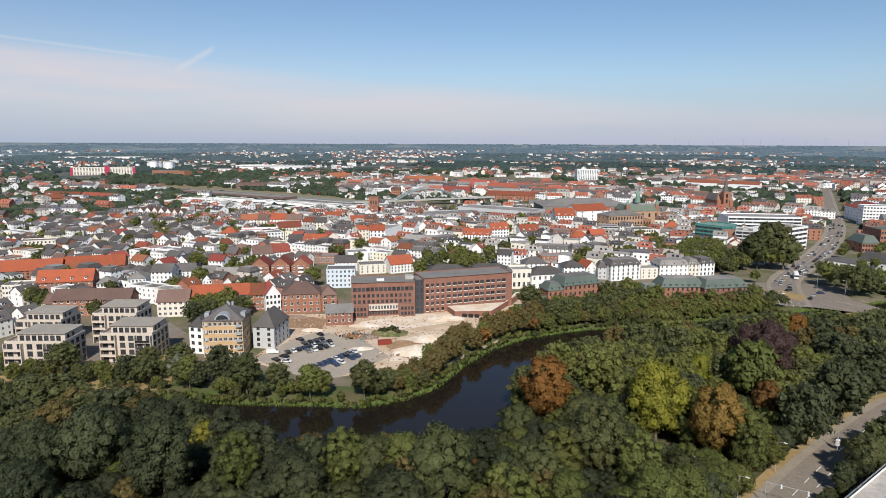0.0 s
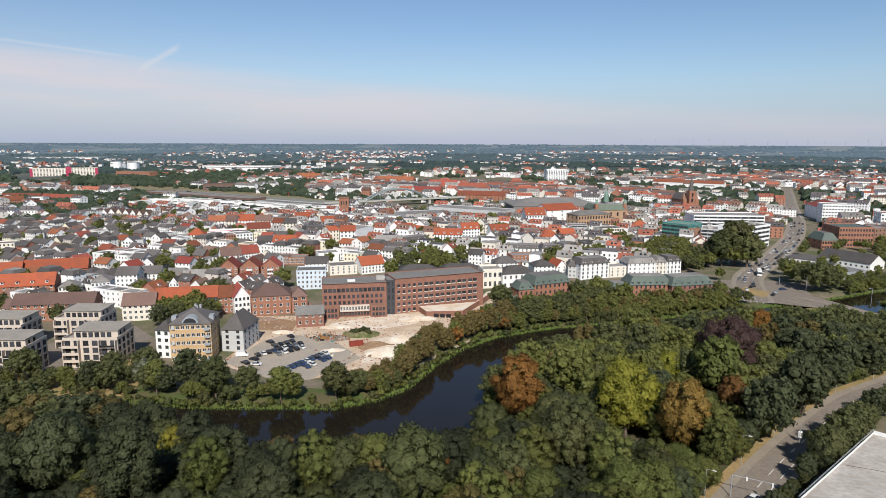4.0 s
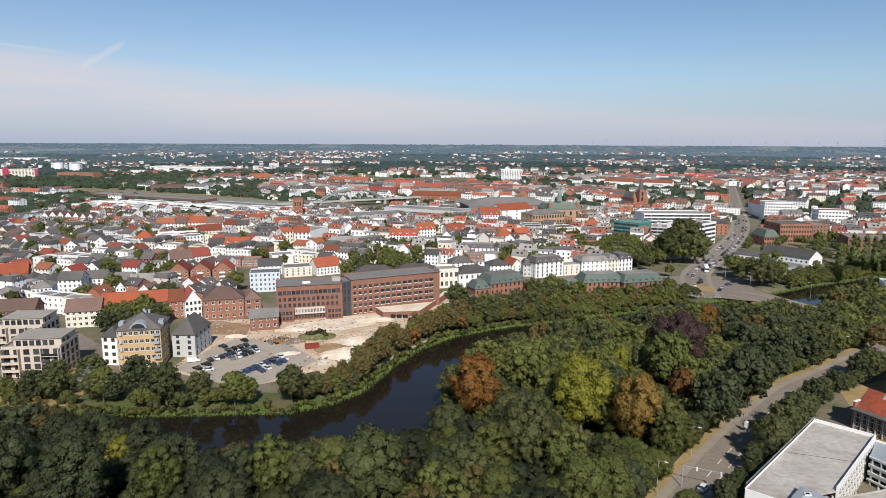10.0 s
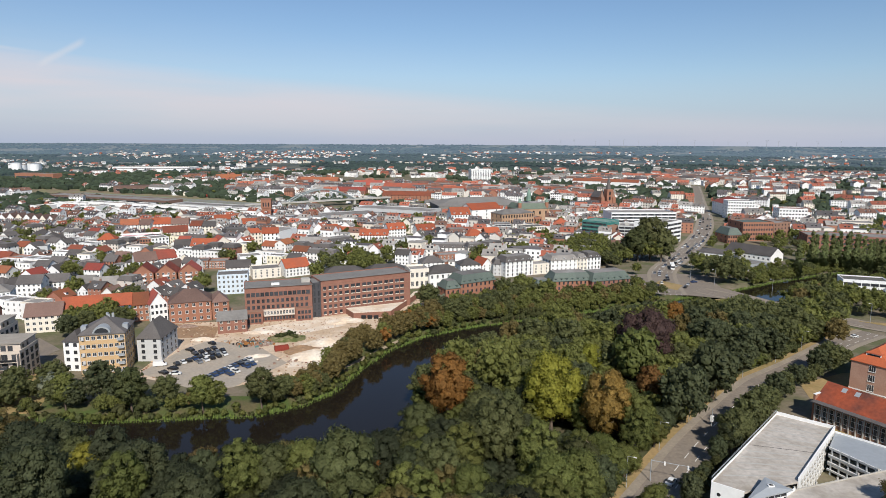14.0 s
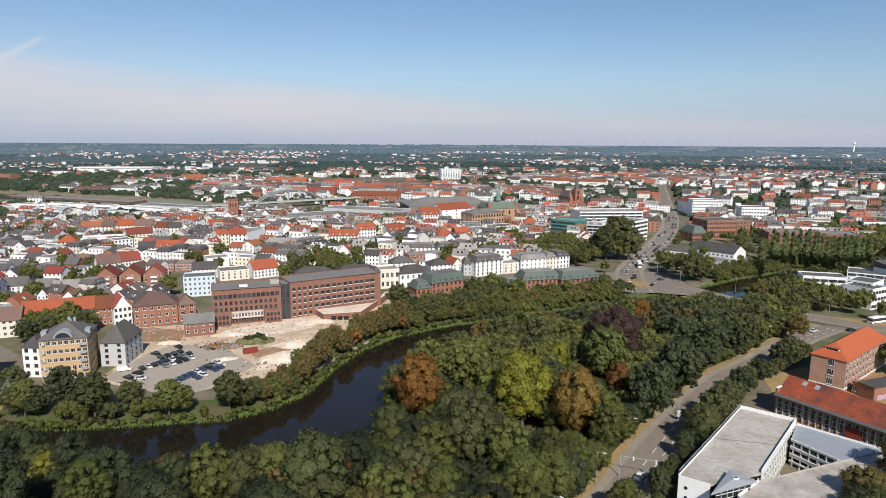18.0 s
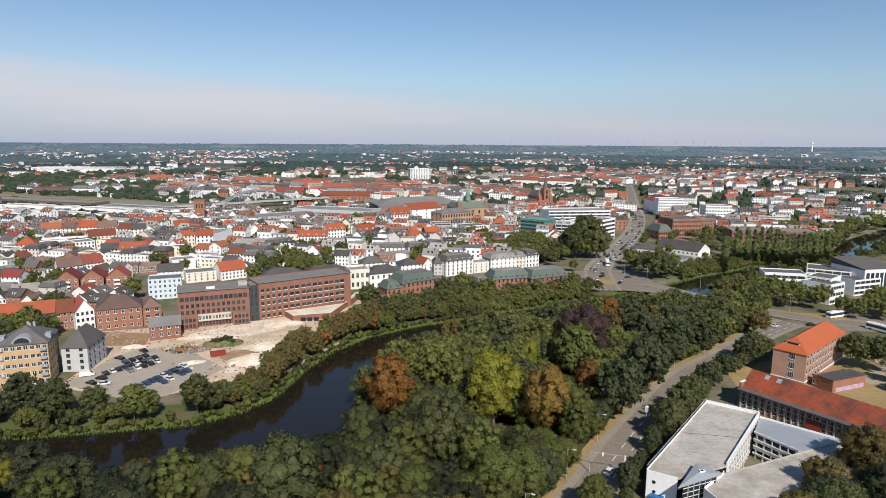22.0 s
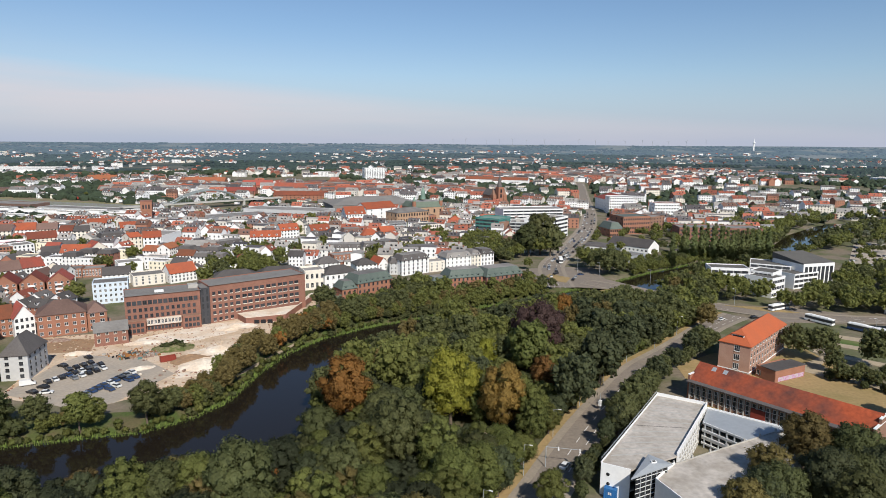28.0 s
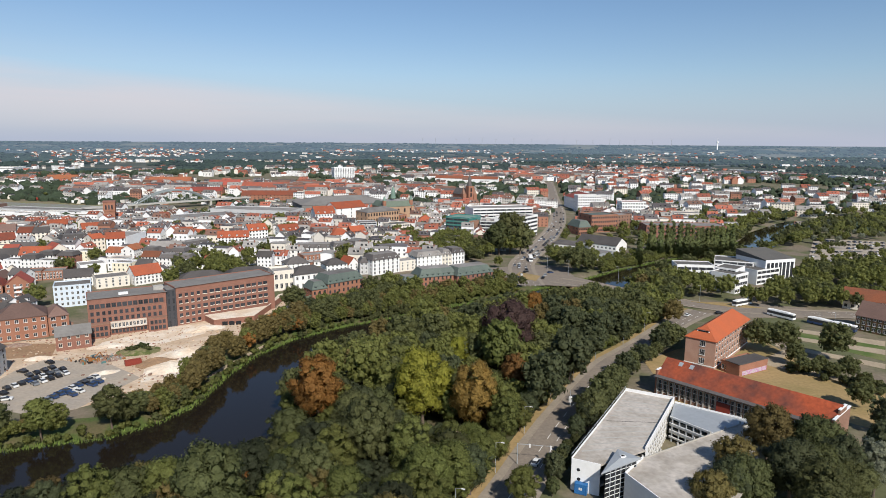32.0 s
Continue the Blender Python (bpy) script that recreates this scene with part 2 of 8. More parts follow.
M["metal_r"] = mat("ribbed_metal_roof", (0.20, 0.188, 0.172), 0.9, 0.2, 0.1, 0.8)
M["steel"] = mat("painted_steel", (0.22, 0.25, 0.25), 0.6, 0.12, 0.2, 1.0)
M["concrete"] = mat("concrete", (0.46, 0.44, 0.40), 0.9, 0.15, 0.15, 0.9, second=(0.37, 0.35, 0.31))
M["deck"] = mat("stained_deck", (0.54, 0.49, 0.43), 0.9, 0.3, 0.16, 0.7, second=(0.30, 0.265, 0.22), amount=0.85)
M["frame"] = mat("window_frame_white", (0.70, 0.69, 0.66), 0.6, 0.05)
M["frame_d"] = mat("window_frame_dark", (0.06, 0.06, 0.065), 0.6, 0.05)
M["glass"] = mat("window_glass", (0.045, 0.048, 0.053), 0.2, 0.1, 0.2, 1.0, value=0.5, spec=0.5)
M["glass_b"] = mat("green_glass", (0.05, 0.21, 0.19), 0.12, 0.2, 0.2, 1.0, spec=0.7)
# near-black; on opening and interior blocks it stands in for shade
M["dark"] = mat("dark_void", (0.02, 0.02, 0.022), 0.9, 0.1)
M["blue"] = mat("blue_paint", (0.03, 0.14, 0.34), 0.5, 0.1)
M["pblue"] = mat("pale_blue_render", (0.60, 0.67, 0.73), 0.85, 0.06)
M["dblue"] = mat("dark_blue_render", (0.05, 0.095, 0.15), 0.85, 0.1)
M["red"] = mat("red_paint", (0.24, 0.045, 0.03), 0.6, 0.15)
M["magenta"] = mat("crimson_cladding", (0.42, 0.05, 0.10), 0.6, 0.1)
M["bark"] = mat("bark", (0.13, 0.10, 0.075), 0.95, 0.3, 1.0, 6.0, bump=0.5)
M["rubber"] = mat("tyre_rubber", (0.02, 0.02, 0.02), 0.9, 0.1)
LEAF = {}
for key, col, hue in (("oak", (0.046, 0.058, 0.018), 0.014), ("lime", (0.064, 0.080, 0.0185), 0.014), ("dark", (0.034, 0.045, 0.017), 0.01), ("deep", (0.0235, 0.0315, 0.013), 0.01),
                      ("poplar", (0.058, 0.078, 0.024), 0.01), ("yellow", (0.108, 0.120, 0.016), 0.012), ("rust", (0.120, 0.072, 0.016), 0.012), ("copper", (0.032, 0.0235, 0.016), 0.01),
                      ("brown", (0.105, 0.074, 0.018), 0.015), ("willow", (0.085, 0.105, 0.055), 0.01), ("bronze", (0.070, 0.066, 0.019), 0.02)):
    m = LEAF[key] = mat("leaves_" + key, (2.85 * col[0], 2.45 * col[1], 3.2 * col[2]), 0.65, 0.3, 0.35, 2.2, hue=hue, value=0.22, island=True, spec=0.15, isle=0.2)
    n, l = m.node_tree.nodes, m.node_tree.links
    pb, out = n["Principled BSDF"], n["Material Output"]
    tr, mx = n.new("ShaderNodeBsdfTranslucent"), n.new("ShaderNodeMixShader")
    l.new(pb.inputs["Base Color"].links[0].from_socket, tr.inputs["Color"])
    mx.inputs["Fac"].default_value = 0.5
    l.new(pb.outputs["BSDF"], mx.inputs[1])
    l.new(tr.outputs["BSDF"], mx.inputs[2])
    l.new(mx.outputs["Shader"], out.inputs["Surface"])
M["wood_far"] = mat("far_woods", (0.036, 0.051, 0.028), 0.9, 0.35, 0.01, 0.1, island=True)
# backdrop of distance, in three depths; bluish emission stands in for aerial haze
for _k, _haze_glow in (("far_land", 0.05), ("farther_land", 0.13), ("farthest_land", 0.24)):
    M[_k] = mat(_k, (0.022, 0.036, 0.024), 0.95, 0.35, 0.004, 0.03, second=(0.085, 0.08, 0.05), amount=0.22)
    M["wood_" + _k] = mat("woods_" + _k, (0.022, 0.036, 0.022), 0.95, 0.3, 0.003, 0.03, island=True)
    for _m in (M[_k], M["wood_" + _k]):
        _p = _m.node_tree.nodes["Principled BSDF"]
        _p.inputs["Emission Color"].default_value, _p.inputs["Emission Strength"].default_value = (0.44, 0.61, 0.86, 1), _haze_glow
M["reed"] = mat("reeds", (0.12, 0.17, 0.035), 0.9, 0.3, 0.3, 2.0, island=True)

wat = bpy.data.materials.new("river_water")
wat.use_nodes = True
b = wat.node_tree.nodes["Principled BSDF"]
b.inputs["Base Color"].default_value = (0.014, 0.011, 0.008, 1)
b.inputs["Roughness"].default_value, b.inputs["IOR"].default_value = 0.06, 1.33
_t = wat.node_tree.nodes.new("ShaderNodeTexNoise")
_g = wat.node_tree.nodes.new("ShaderNodeNewGeometry")
_b = wat.node_tree.nodes.new("ShaderNodeBump")
_t.inputs["Scale"].default_value, _t.inputs["Detail"].default_value = 0.8, 4
_b.inputs["Strength"].default_value, _b.inputs["Distance"].default_value = 0.12, 0.05
wat.node_tree.links.new(_g.outputs["Position"], _t.inputs["Vector"])
wat.node_tree.links.new(_t.outputs["Fac"], _b.inputs["Height"])
wat.node_tree.links.new(_b.outputs["Normal"], b.inputs["Normal"])
M["water"] = wat


# ---------------------------------------------------------------- mesh helpers
class Geo:
    """Collects faces, with a material slot each, into one mesh."""

    def __init__(self):
        self.v, self.f, self.m = [], [], []

    def face(self, pts, m=0):
        k = len(self.v)
        self.v += [tuple(p) for p in pts]
        self.f.append(tuple(range(k, k + len(pts))))
        self.m.append(m)

    def box(self, x0, x1, y0, y1, z0, z1, m=0):
        p = [(x, y, z) for z in (z0, z1) for x, y in ((x0, y0), (x1, y0), (x1, y1), (x0, y1))]
        for q in ((3, 2, 1, 0), (4, 5, 6, 7), (0, 1, 5, 4), (1, 2, 6, 5), (2, 3, 7, 6), (3, 0, 4, 7)):
            self.face([p[i] for i in q], m)

    def prism(self, poly, z0, z1, m=0, bottom=False):
        """poly counter-clockwise in plan."""
        n = len(poly)
        for i in range(n):
            (x0, y0), (x1, y1) = poly[i], poly[(i + 1) % n]
            self.face([(x0, y0, z0), (x1, y1, z0), (x1, y1, z1), (x0, y0, z1)], m)
        self.face([(x, y, z1) for x, y in poly], m)
        if bottom:
            self.face([(x, y, z0) for x, y in reversed(poly)], m)

    def tube(self, a, b, r0, r1, n=8, m=0, caps=True):
        a, b = Vector(a), Vector(b)
        d = (b - a).normalized()
        s = d.orthogonal().normalized()
        t = d.cross(s)
        ring = lambda c, r: [c + (s * math.cos(k * math.tau / n) + t * math.sin(k * math.tau / n)) * r for k in range(n)]
        p, q = ring(a, r0), ring(b, r1)
        for i in range(n):
            j = (i + 1) % n
            self.face([p[i], p[j], q[j], q[i]], m)
        if caps:
            self.face(q, m)
            self.face(p[::-1], m)

    def mesh(self, name, mats):
        me = bpy.data.meshes.new(name)
        me.from_pydata(self.v, [], self.f)
        for k in mats:
            me.materials.append(k)
        if len(mats) > 1:
            me.polygons.foreach_set("material_index", self.m)
        me.update()
        return me


def part(name, geo, material, parent=None, label=""):
    me = geo if isinstance(geo, bpy.types.Mesh) else geo.mesh(name, material if isinstance(material, (list, tuple)) else [material])
    ob = new(name, me)
    ob.parent = parent
    if label:
        tagged(ob, label)
    return ob


def thing(name, x, y, z=0.0, rz=0.0, label="", category="", group="", kind=""):
    ob = new(name)
    ob.empty_display_size = 0.5
    ob.matrix_world = pose(x, y, z, 0, 0, rz)
    return tagged(ob, label, category, group, kind)


def plan(name, poly, z, material, label, category="ground", kind="structure", thick=0.0, parent=None):
    """A flat sheet (or slab) of ground over a polygon."""
    area = sum(p[0] * q[1] - q[0] * p[1] for p, q in zip(poly, poly[1:] + poly[:1]))
    if area < 0:
        poly = poly[::-1]
    geo = Geo()
    geo.prism(poly, z - max(thick, 0.25), z)
    ob = part(name, geo, material, parent)
    if parent is None:
        tagged(ob, label, category, kind=kind)
    return ob


def inside(x, y, poly):
    hit = False
    for (x0, y0), (x1, y1) in zip(poly, poly[1:] + poly[:1]):
        if (y0 > y) != (y1 > y) and x < (x1 - x0) * (y - y0) / (y1 - y0) + x0:
            hit = not hit
    return hit


def dist_line(x, y, pts):
    best = 1e9
    for (x0, y0), (x1, y1) in zip(pts, pts[1:]):
        dx, dy = x1 - x0, y1 - y0
        t = max(0, min(1, ((x - x0) * dx + (y - y0) * dy) / (dx * dx + dy * dy)))
        best = min(best, math.hypot(x - x0 - t * dx, y - y0 - t * dy))
    return best


TAKEN = []   # x, y, radius of what already stands


def take(x, y, r):
    TAKEN.append((x, y, r))


def is_free(x, y, r):
    return all((x - a) ** 2 + (y - b) ** 2 > (r + c) ** 2 for a, b, c in TAKEN)

# ---------------------------------------------------------------- ground, river, roads
BANK_FAR = [(-420, 200), (-250, 196), (-145, 191), (-114, 191.5), (-90, 194.4), (-66, 198), (-53.4, 206.6), (-44.6, 219), (-38, 244.7), (-29, 268),
            (-15, 287.7), (5.8, 303), (45, 322), (95, 346), (140, 370), (172, 388), (212, 416), (256, 440), (304, 462), (338, 484), (384, 522), (432, 572), (520, 640), (700, 700)]
BANK_NEAR = [(-420, 176), (-250, 172), (-145, 170), (-104, 163), (-66, 147), (-44, 148), (-24, 153), (-8, 170), (-8, 205), (2, 236), (15, 254),
             (50, 288), (100, 316), (145, 342), (186, 366), (224, 393), (264, 415), (312, 438), (354, 462), (402, 498), (456, 548), (540, 608), (700, 660)]
RIVER = BANK_FAR + BANK_NEAR[::-1]
ROAD_B = [(-42, 30), (9, 96), (44.4, 141.6), (61, 164.6), (73.8, 181.8), (90.4, 202.2), (112.4, 227.6), (126, 239), (141.2, 251.3), (157.7, 265.8), (176.4, 282), (200, 298)]      # along the park
ROAD_A = [(128, 372), (142.8, 436.1), (172.8, 493.9), (212.6, 568.4), (257.5, 663.5), (303.8, 782.3), (361.1, 950.8), (423.9, 1129.7), (501.8, 1353.5)]   # into town
ROAD_C = [(150, 385), (176, 352), (205, 312), (240, 290), (290, 275), (420, 245), (620, 205)]                # across, by the buses


def height(x, y):
    if 130 < y < 700 and -430 < x < 700:
        d = min(dist_line(x, y, BANK_FAR), dist_line(x, y, BANK_NEAR))
        if inside(x, y, RIVER):
            return -1.9 - min(d, 6) * 0.25
        if d < 5:
            return -1.9 * (1 - d / 5) ** 0.8
    r = math.hypot(x, y)
    if r > 2400:
        k = min(1, (r - 2400) / 2400)
        a = math.atan2(x, y)
        roll = 0.7 * math.sin(a * 9 + 1) + 0.6 * math.sin(a * 23) + 0.4 * math.sin(a * 47 + 2)
        return 90 - min(r, 4800) * (41.9 - k * 36.5) / 1117 + k ** 4 * roll
    return 0.0


def spread(lo, hi, step, far, grow=1.35):
    mid = list(np.arange(lo, hi + 0.1, step))
    s, a, b = step, lo, hi
    while a > -far:
        s *= grow
        a -= min(s, 160)
        mid.insert(0, a)
    s = step
    while b < far:
        s *= grow
        b += min(s, 160)
        mid.append(b)
    return mid


gx, gy = spread(-260, 460, 4.0, 4950), spread(140, 590, 4.0, 4950)
gy = [v for v in gy if v > -1200]
nx = len(gx)
gv = [(x, y, height(x, y)) for y in gy for x in gx]
gf = []
for j in range(len(gy) - 1):
    for i in range(nx - 1):
        k = j * nx + i
        gf.append((k, k + 1, k + nx + 1, k + nx))
gm = bpy.data.meshes.new("ground")
gm.from_pydata(gv, [], gf)
gm.materials.append(M["ground"])
gm.materials.append(M["park"])
# beyond 1800 m the ground carries its haze as emission
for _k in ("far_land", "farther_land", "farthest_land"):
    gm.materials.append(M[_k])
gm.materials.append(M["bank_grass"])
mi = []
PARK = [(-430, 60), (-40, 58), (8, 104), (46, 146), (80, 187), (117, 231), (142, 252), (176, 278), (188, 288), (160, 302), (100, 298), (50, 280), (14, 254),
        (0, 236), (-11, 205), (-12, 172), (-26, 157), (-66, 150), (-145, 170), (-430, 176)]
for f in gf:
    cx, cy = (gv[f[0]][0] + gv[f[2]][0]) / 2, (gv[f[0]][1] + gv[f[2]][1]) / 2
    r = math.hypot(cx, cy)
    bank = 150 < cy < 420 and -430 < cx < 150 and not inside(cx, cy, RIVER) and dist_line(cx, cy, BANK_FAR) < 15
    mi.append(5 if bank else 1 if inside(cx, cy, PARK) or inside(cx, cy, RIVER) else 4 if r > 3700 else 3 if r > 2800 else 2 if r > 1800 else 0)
gm.polygons.foreach_set("material_index", mi)
gm.polygons.foreach_set("use_smooth", [True] * len(gf))
tagged(new("ground", gm), "flat ground of town, park and far wooded hills", "ground", kind="structure")

wg = Geo()
wg.face([(-419, 130, -1.5), (699, 130, -1.5), (699, 700, -1.5), (-419, 700, -1.5)])
tagged(part("water", wg, M["water"]), "dark brown calm river water between wooded banks", "river", kind="structure")


def strip(line, w0, w1, z):
    """Left and right edges of a band along a line, offset w0..w1 to its left, as quads."""
    out = []
    pts = [Vector(p) for p in line]
    dirs = []
    for i in range(len(pts)):
        d = (pts[min(i + 1, len(pts) - 1)] - pts[max(i - 1, 0)]).normalized()
        dirs.append(Vector((-d.y, d.x)))
    for i in range(len(pts) - 1):
        a, b, c, d = pts[i] + dirs[i] * w1, pts[i] + dirs[i] * w0, pts[i + 1] + dirs[i + 1] * w0, pts[i + 1] + dirs[i + 1] * w1
        out.append([(*a, z), (*b, z), (*c, z), (*d, z)])
    return out


def along(line, step, start=0.0):
    """Points and headings every step metres along a line."""
    out, left = [], start
    for p, q in zip(line, line[1:]):
        p, q = Vector(p), Vector(q)
        n = (q - p).length
        while left < n:
            c = p.lerp(q, left / n)
            out.append((c.x, c.y, math.degrees(math.atan2(q.y - p.y, q.x - p.x))))
            left += step
        left -= n
    return out


def smooth(line, n=6):
    """A Catmull-Rom line through the points."""
    p = [Vector(line[0])] + [Vector(q) for q in line] + [Vector(line[-1])]
    out = []
    for i in range(1, len(p) - 2):
        for k in range(n):
            t = k / n
            a, b, c, d = p[i - 1], p[i], p[i + 1], p[i + 2]
            q = 0.5 * ((2 * b) + (c - a) * t + (2 * a - 5 * b + 4 * c - d) * t * t + (3 * b - a - 3 * c + d) * t ** 3)
            out.append((q.x, q.y))
    return out + [tuple(line[-1])]


def road(name, line, half, walk_w, label, lanes=(0,), z=0.10, dash=True):
    line = smooth(line)
    geo = Geo()
    for q in strip(line, -half, half, z):
        geo.face(q)
    ob = tagged(part(name, geo, M["asphalt"]), label, "road", kind="structure")
    for side in (-1, 1):
        pv = Geo()
        lo, hi = sorted((side * half, side * (half + walk_w)))
        for q in strip(line, lo, hi, z + 0.12):
            pv.face(q)
        for q in strip(line, *sorted((side * half, side * (half + 0.001))), z):
            a, b, c, d = q
            e0, e1 = (b, c) if side > 0 else (a, d)
            pv.face([e0, e1, (e1[0], e1[1], z + 0.12), (e0[0], e0[1], z + 0.12)])
        tagged(part("pavement", pv, M["paving"]), "raised pavement with kerb beside the road", "pavement", kind="structure")
    marks = Geo()
    for off in lanes:
        for x, y, h in along(line, 9.0):
            if math.hypot(x, y) > 700:
                continue
            c, s = math.cos(radians(h)), math.sin(radians(h))
            px, py = x - s * off, y + c * off
            marks.face([(px + c * u - s * v, py + s * u + c * v, z + 0.02) for u, v in ((-2, -0.12), (2, -0.12), (2, 0.12), (-2, 0.12))])
    for off in (-half + 0.6, half - 0.6) if half > 6 else ():
        for q in strip(line, off - 0.08, off + 0.08, z + 0.02):
            marks.face(q)
    part("lane_markings", marks, M["line"], ob)
    return line


road_b = road("road_park", ROAD_B, 4.7, 2.4, "grey asphalt road with worn lane dashes beside park", (0, -3.0), 0.10)
for lo, hi in ((6.9, 9.6),):
    g = Geo()
    for q in strip(road_b, lo, hi, 0.16):
        g.face(q)
    tagged(part("grass_verge", g, M["dry"]), "dry sandy grass verge along the park wood", "grass verge", kind="structure")
road_a = road("road_town", ROAD_A, 7.0, 2.6, "wide asphalt main road leading into town", (0, -3.3, 3.3), 0.13)
road_c = road("road_cross", ROAD_C, 5.8, 2.2, "asphalt avenue past the bus stops", (0, -3.3, 3.3), 0.16)
plan("junction", [(114, 408), (138, 372), (158, 364), (186, 352), (166, 392), (172, 430), (150, 436), (100, 428)], 0.18, M["asphalt"],
     "wide asphalt crossroads by the bridge", "road")
plan("road_island", [(124, 398), (136, 384), (144, 398), (134, 412)], 0.30, M["dry"], "dry grass traffic island", "traffic island")
plan("verge_dry", [(150, 362), (172, 330), (180, 334), (160, 366)], 0.06, M["dry"], "dry yellow grass verge beside road", "grass verge")
plan("junction_east", [(200, 318), (214, 284), (246, 278), (262, 294), (236, 312)], 0.20, M["asphalt"], "asphalt road junction by the park", "road")
plan("dry_island", [(206, 318), (222, 303), (238, 298), (226, 312)], 0.32, M["dry"], "dry grass traffic island", "traffic island")
# building site and car park
SITE = [(-125.4, 229.8), (-90.3, 216.3), (-63.4, 232.2), (-49.3, 267.6), (-35.7, 302), (-15.3, 339.3), (-21.5, 364.1), (-26.3, 342), (-74.2, 318.9), (-108.2, 307.4),
        (-143.1, 300.3), (-126, 260.5)]
plan("building_site_ground", SITE, 0.05, M["sand"], "bare sandy ground of a building site", "building site")
LOT = [(-124.4, 232.7), (-93.5, 215.7), (-82.7, 220.2), (-69.7, 246.6), (-89.1, 268), (-113.5, 273.7), (-119.7, 261.8)]
plan("car_park", LOT, 0.10, M["gravel"], "grey gravel car park on the building site", "car park")
for poly in ([(-98.8, 284.3), (-77.3, 283.9), (-55.5, 301), (-55.6, 318.1), (-73.2, 314.6), (-97.8, 294.5)],
             [(-68.2, 241.3), (-56.7, 243.6), (-54.3, 266.6), (-61.6, 282.4), (-72.7, 267)]):
    plan("pale_rubble_ground", poly, 0.09, M["pale"], "pale chalky rubble spread on bare ground", "rubble")
plan("brown_soil", [(-132.5, 277.4), (-112.6, 278.6), (-116.3, 295.9), (-143.1, 300.3)], 0.08, M["soil"], "brown bare soil by the brick house", "soil")
plan("bank_path", [(-49.5, 234.0), (-39.6, 250.4), (-23.2, 283.6), (-24.2, 284.9), (-40.8, 253.2)], 0.05, M["path"], "pale sandy path along the river bank", "path")
plan("lawn", [(139.8, 198.4), (162.4, 172.2), (173.6, 157.5), (203.9, 187.3), (186.2, 214.4), (174.6, 223.1)], 0.06, M["dry"],
     "dry yellow lawn beside the brick hall", "lawn")
plan("lawn_path", [(174.6, 223.1), (181.6, 211.9), (202.5, 185.9), (205.3, 188.7), (189.5, 215.1), (189.6, 223.4), (200.6, 231.8), (198, 233.8), (185.6, 226.9)], 0.12, M["path"],
     "pale gravel path round the lawn", "path")
plan("green_strip", [(211.8, 254.9), (219.7, 262.9), (248.9, 231.5), (230.6, 213.6)], 0.08, M["grass"], "mown green lawn strips between paths", "lawn")
for poly in ([(220.9, 267.6), (217.5, 263.3), (247.5, 230.2), (253.9, 236.5)], [(211.7, 255.8), (208.5, 251.9), (237.5, 220.3), (243.4, 226.1)],
             [(201.4, 242.8), (198.6, 239.2), (222.5, 205.6), (227.7, 210.6)]):
    plan("strip_path", poly, 0.13, M["path"], "sandy straight path between lawns", "path")
plan("garden_grass", [(-199.5, 184.2), (-173.4, 189.5), (-141.1, 195.9), (-150.4, 224.7), (-170.6, 243.1), (-184, 201.7), (-211.7, 196.2)], 0.05, M["dry"],
     "dry patchy grass garden below the apartment blocks", "garden")
plan("courtyard", [(-195.9, 215.6), (-177.7, 212.5), (-172.9, 259.8), (-192.2, 275.2), (-213.5, 242.8)], 0.07, M["asphalt"], "grey asphalt access lane between apartment blocks", "lane")

# ---------------------------------------------------------------- trees


def ico(level):
    bm = bmesh.new()
    bmesh.ops.create_icosphere(bm, subdivisions=level, radius=1)
    v = np.array([p.co[:] for p in bm.verts])
    f = [[p.index for p in q.verts] for q in bm.faces]
    bm.free()
    return v, f


ICO1, ICO2 = ico(1), ico(2)


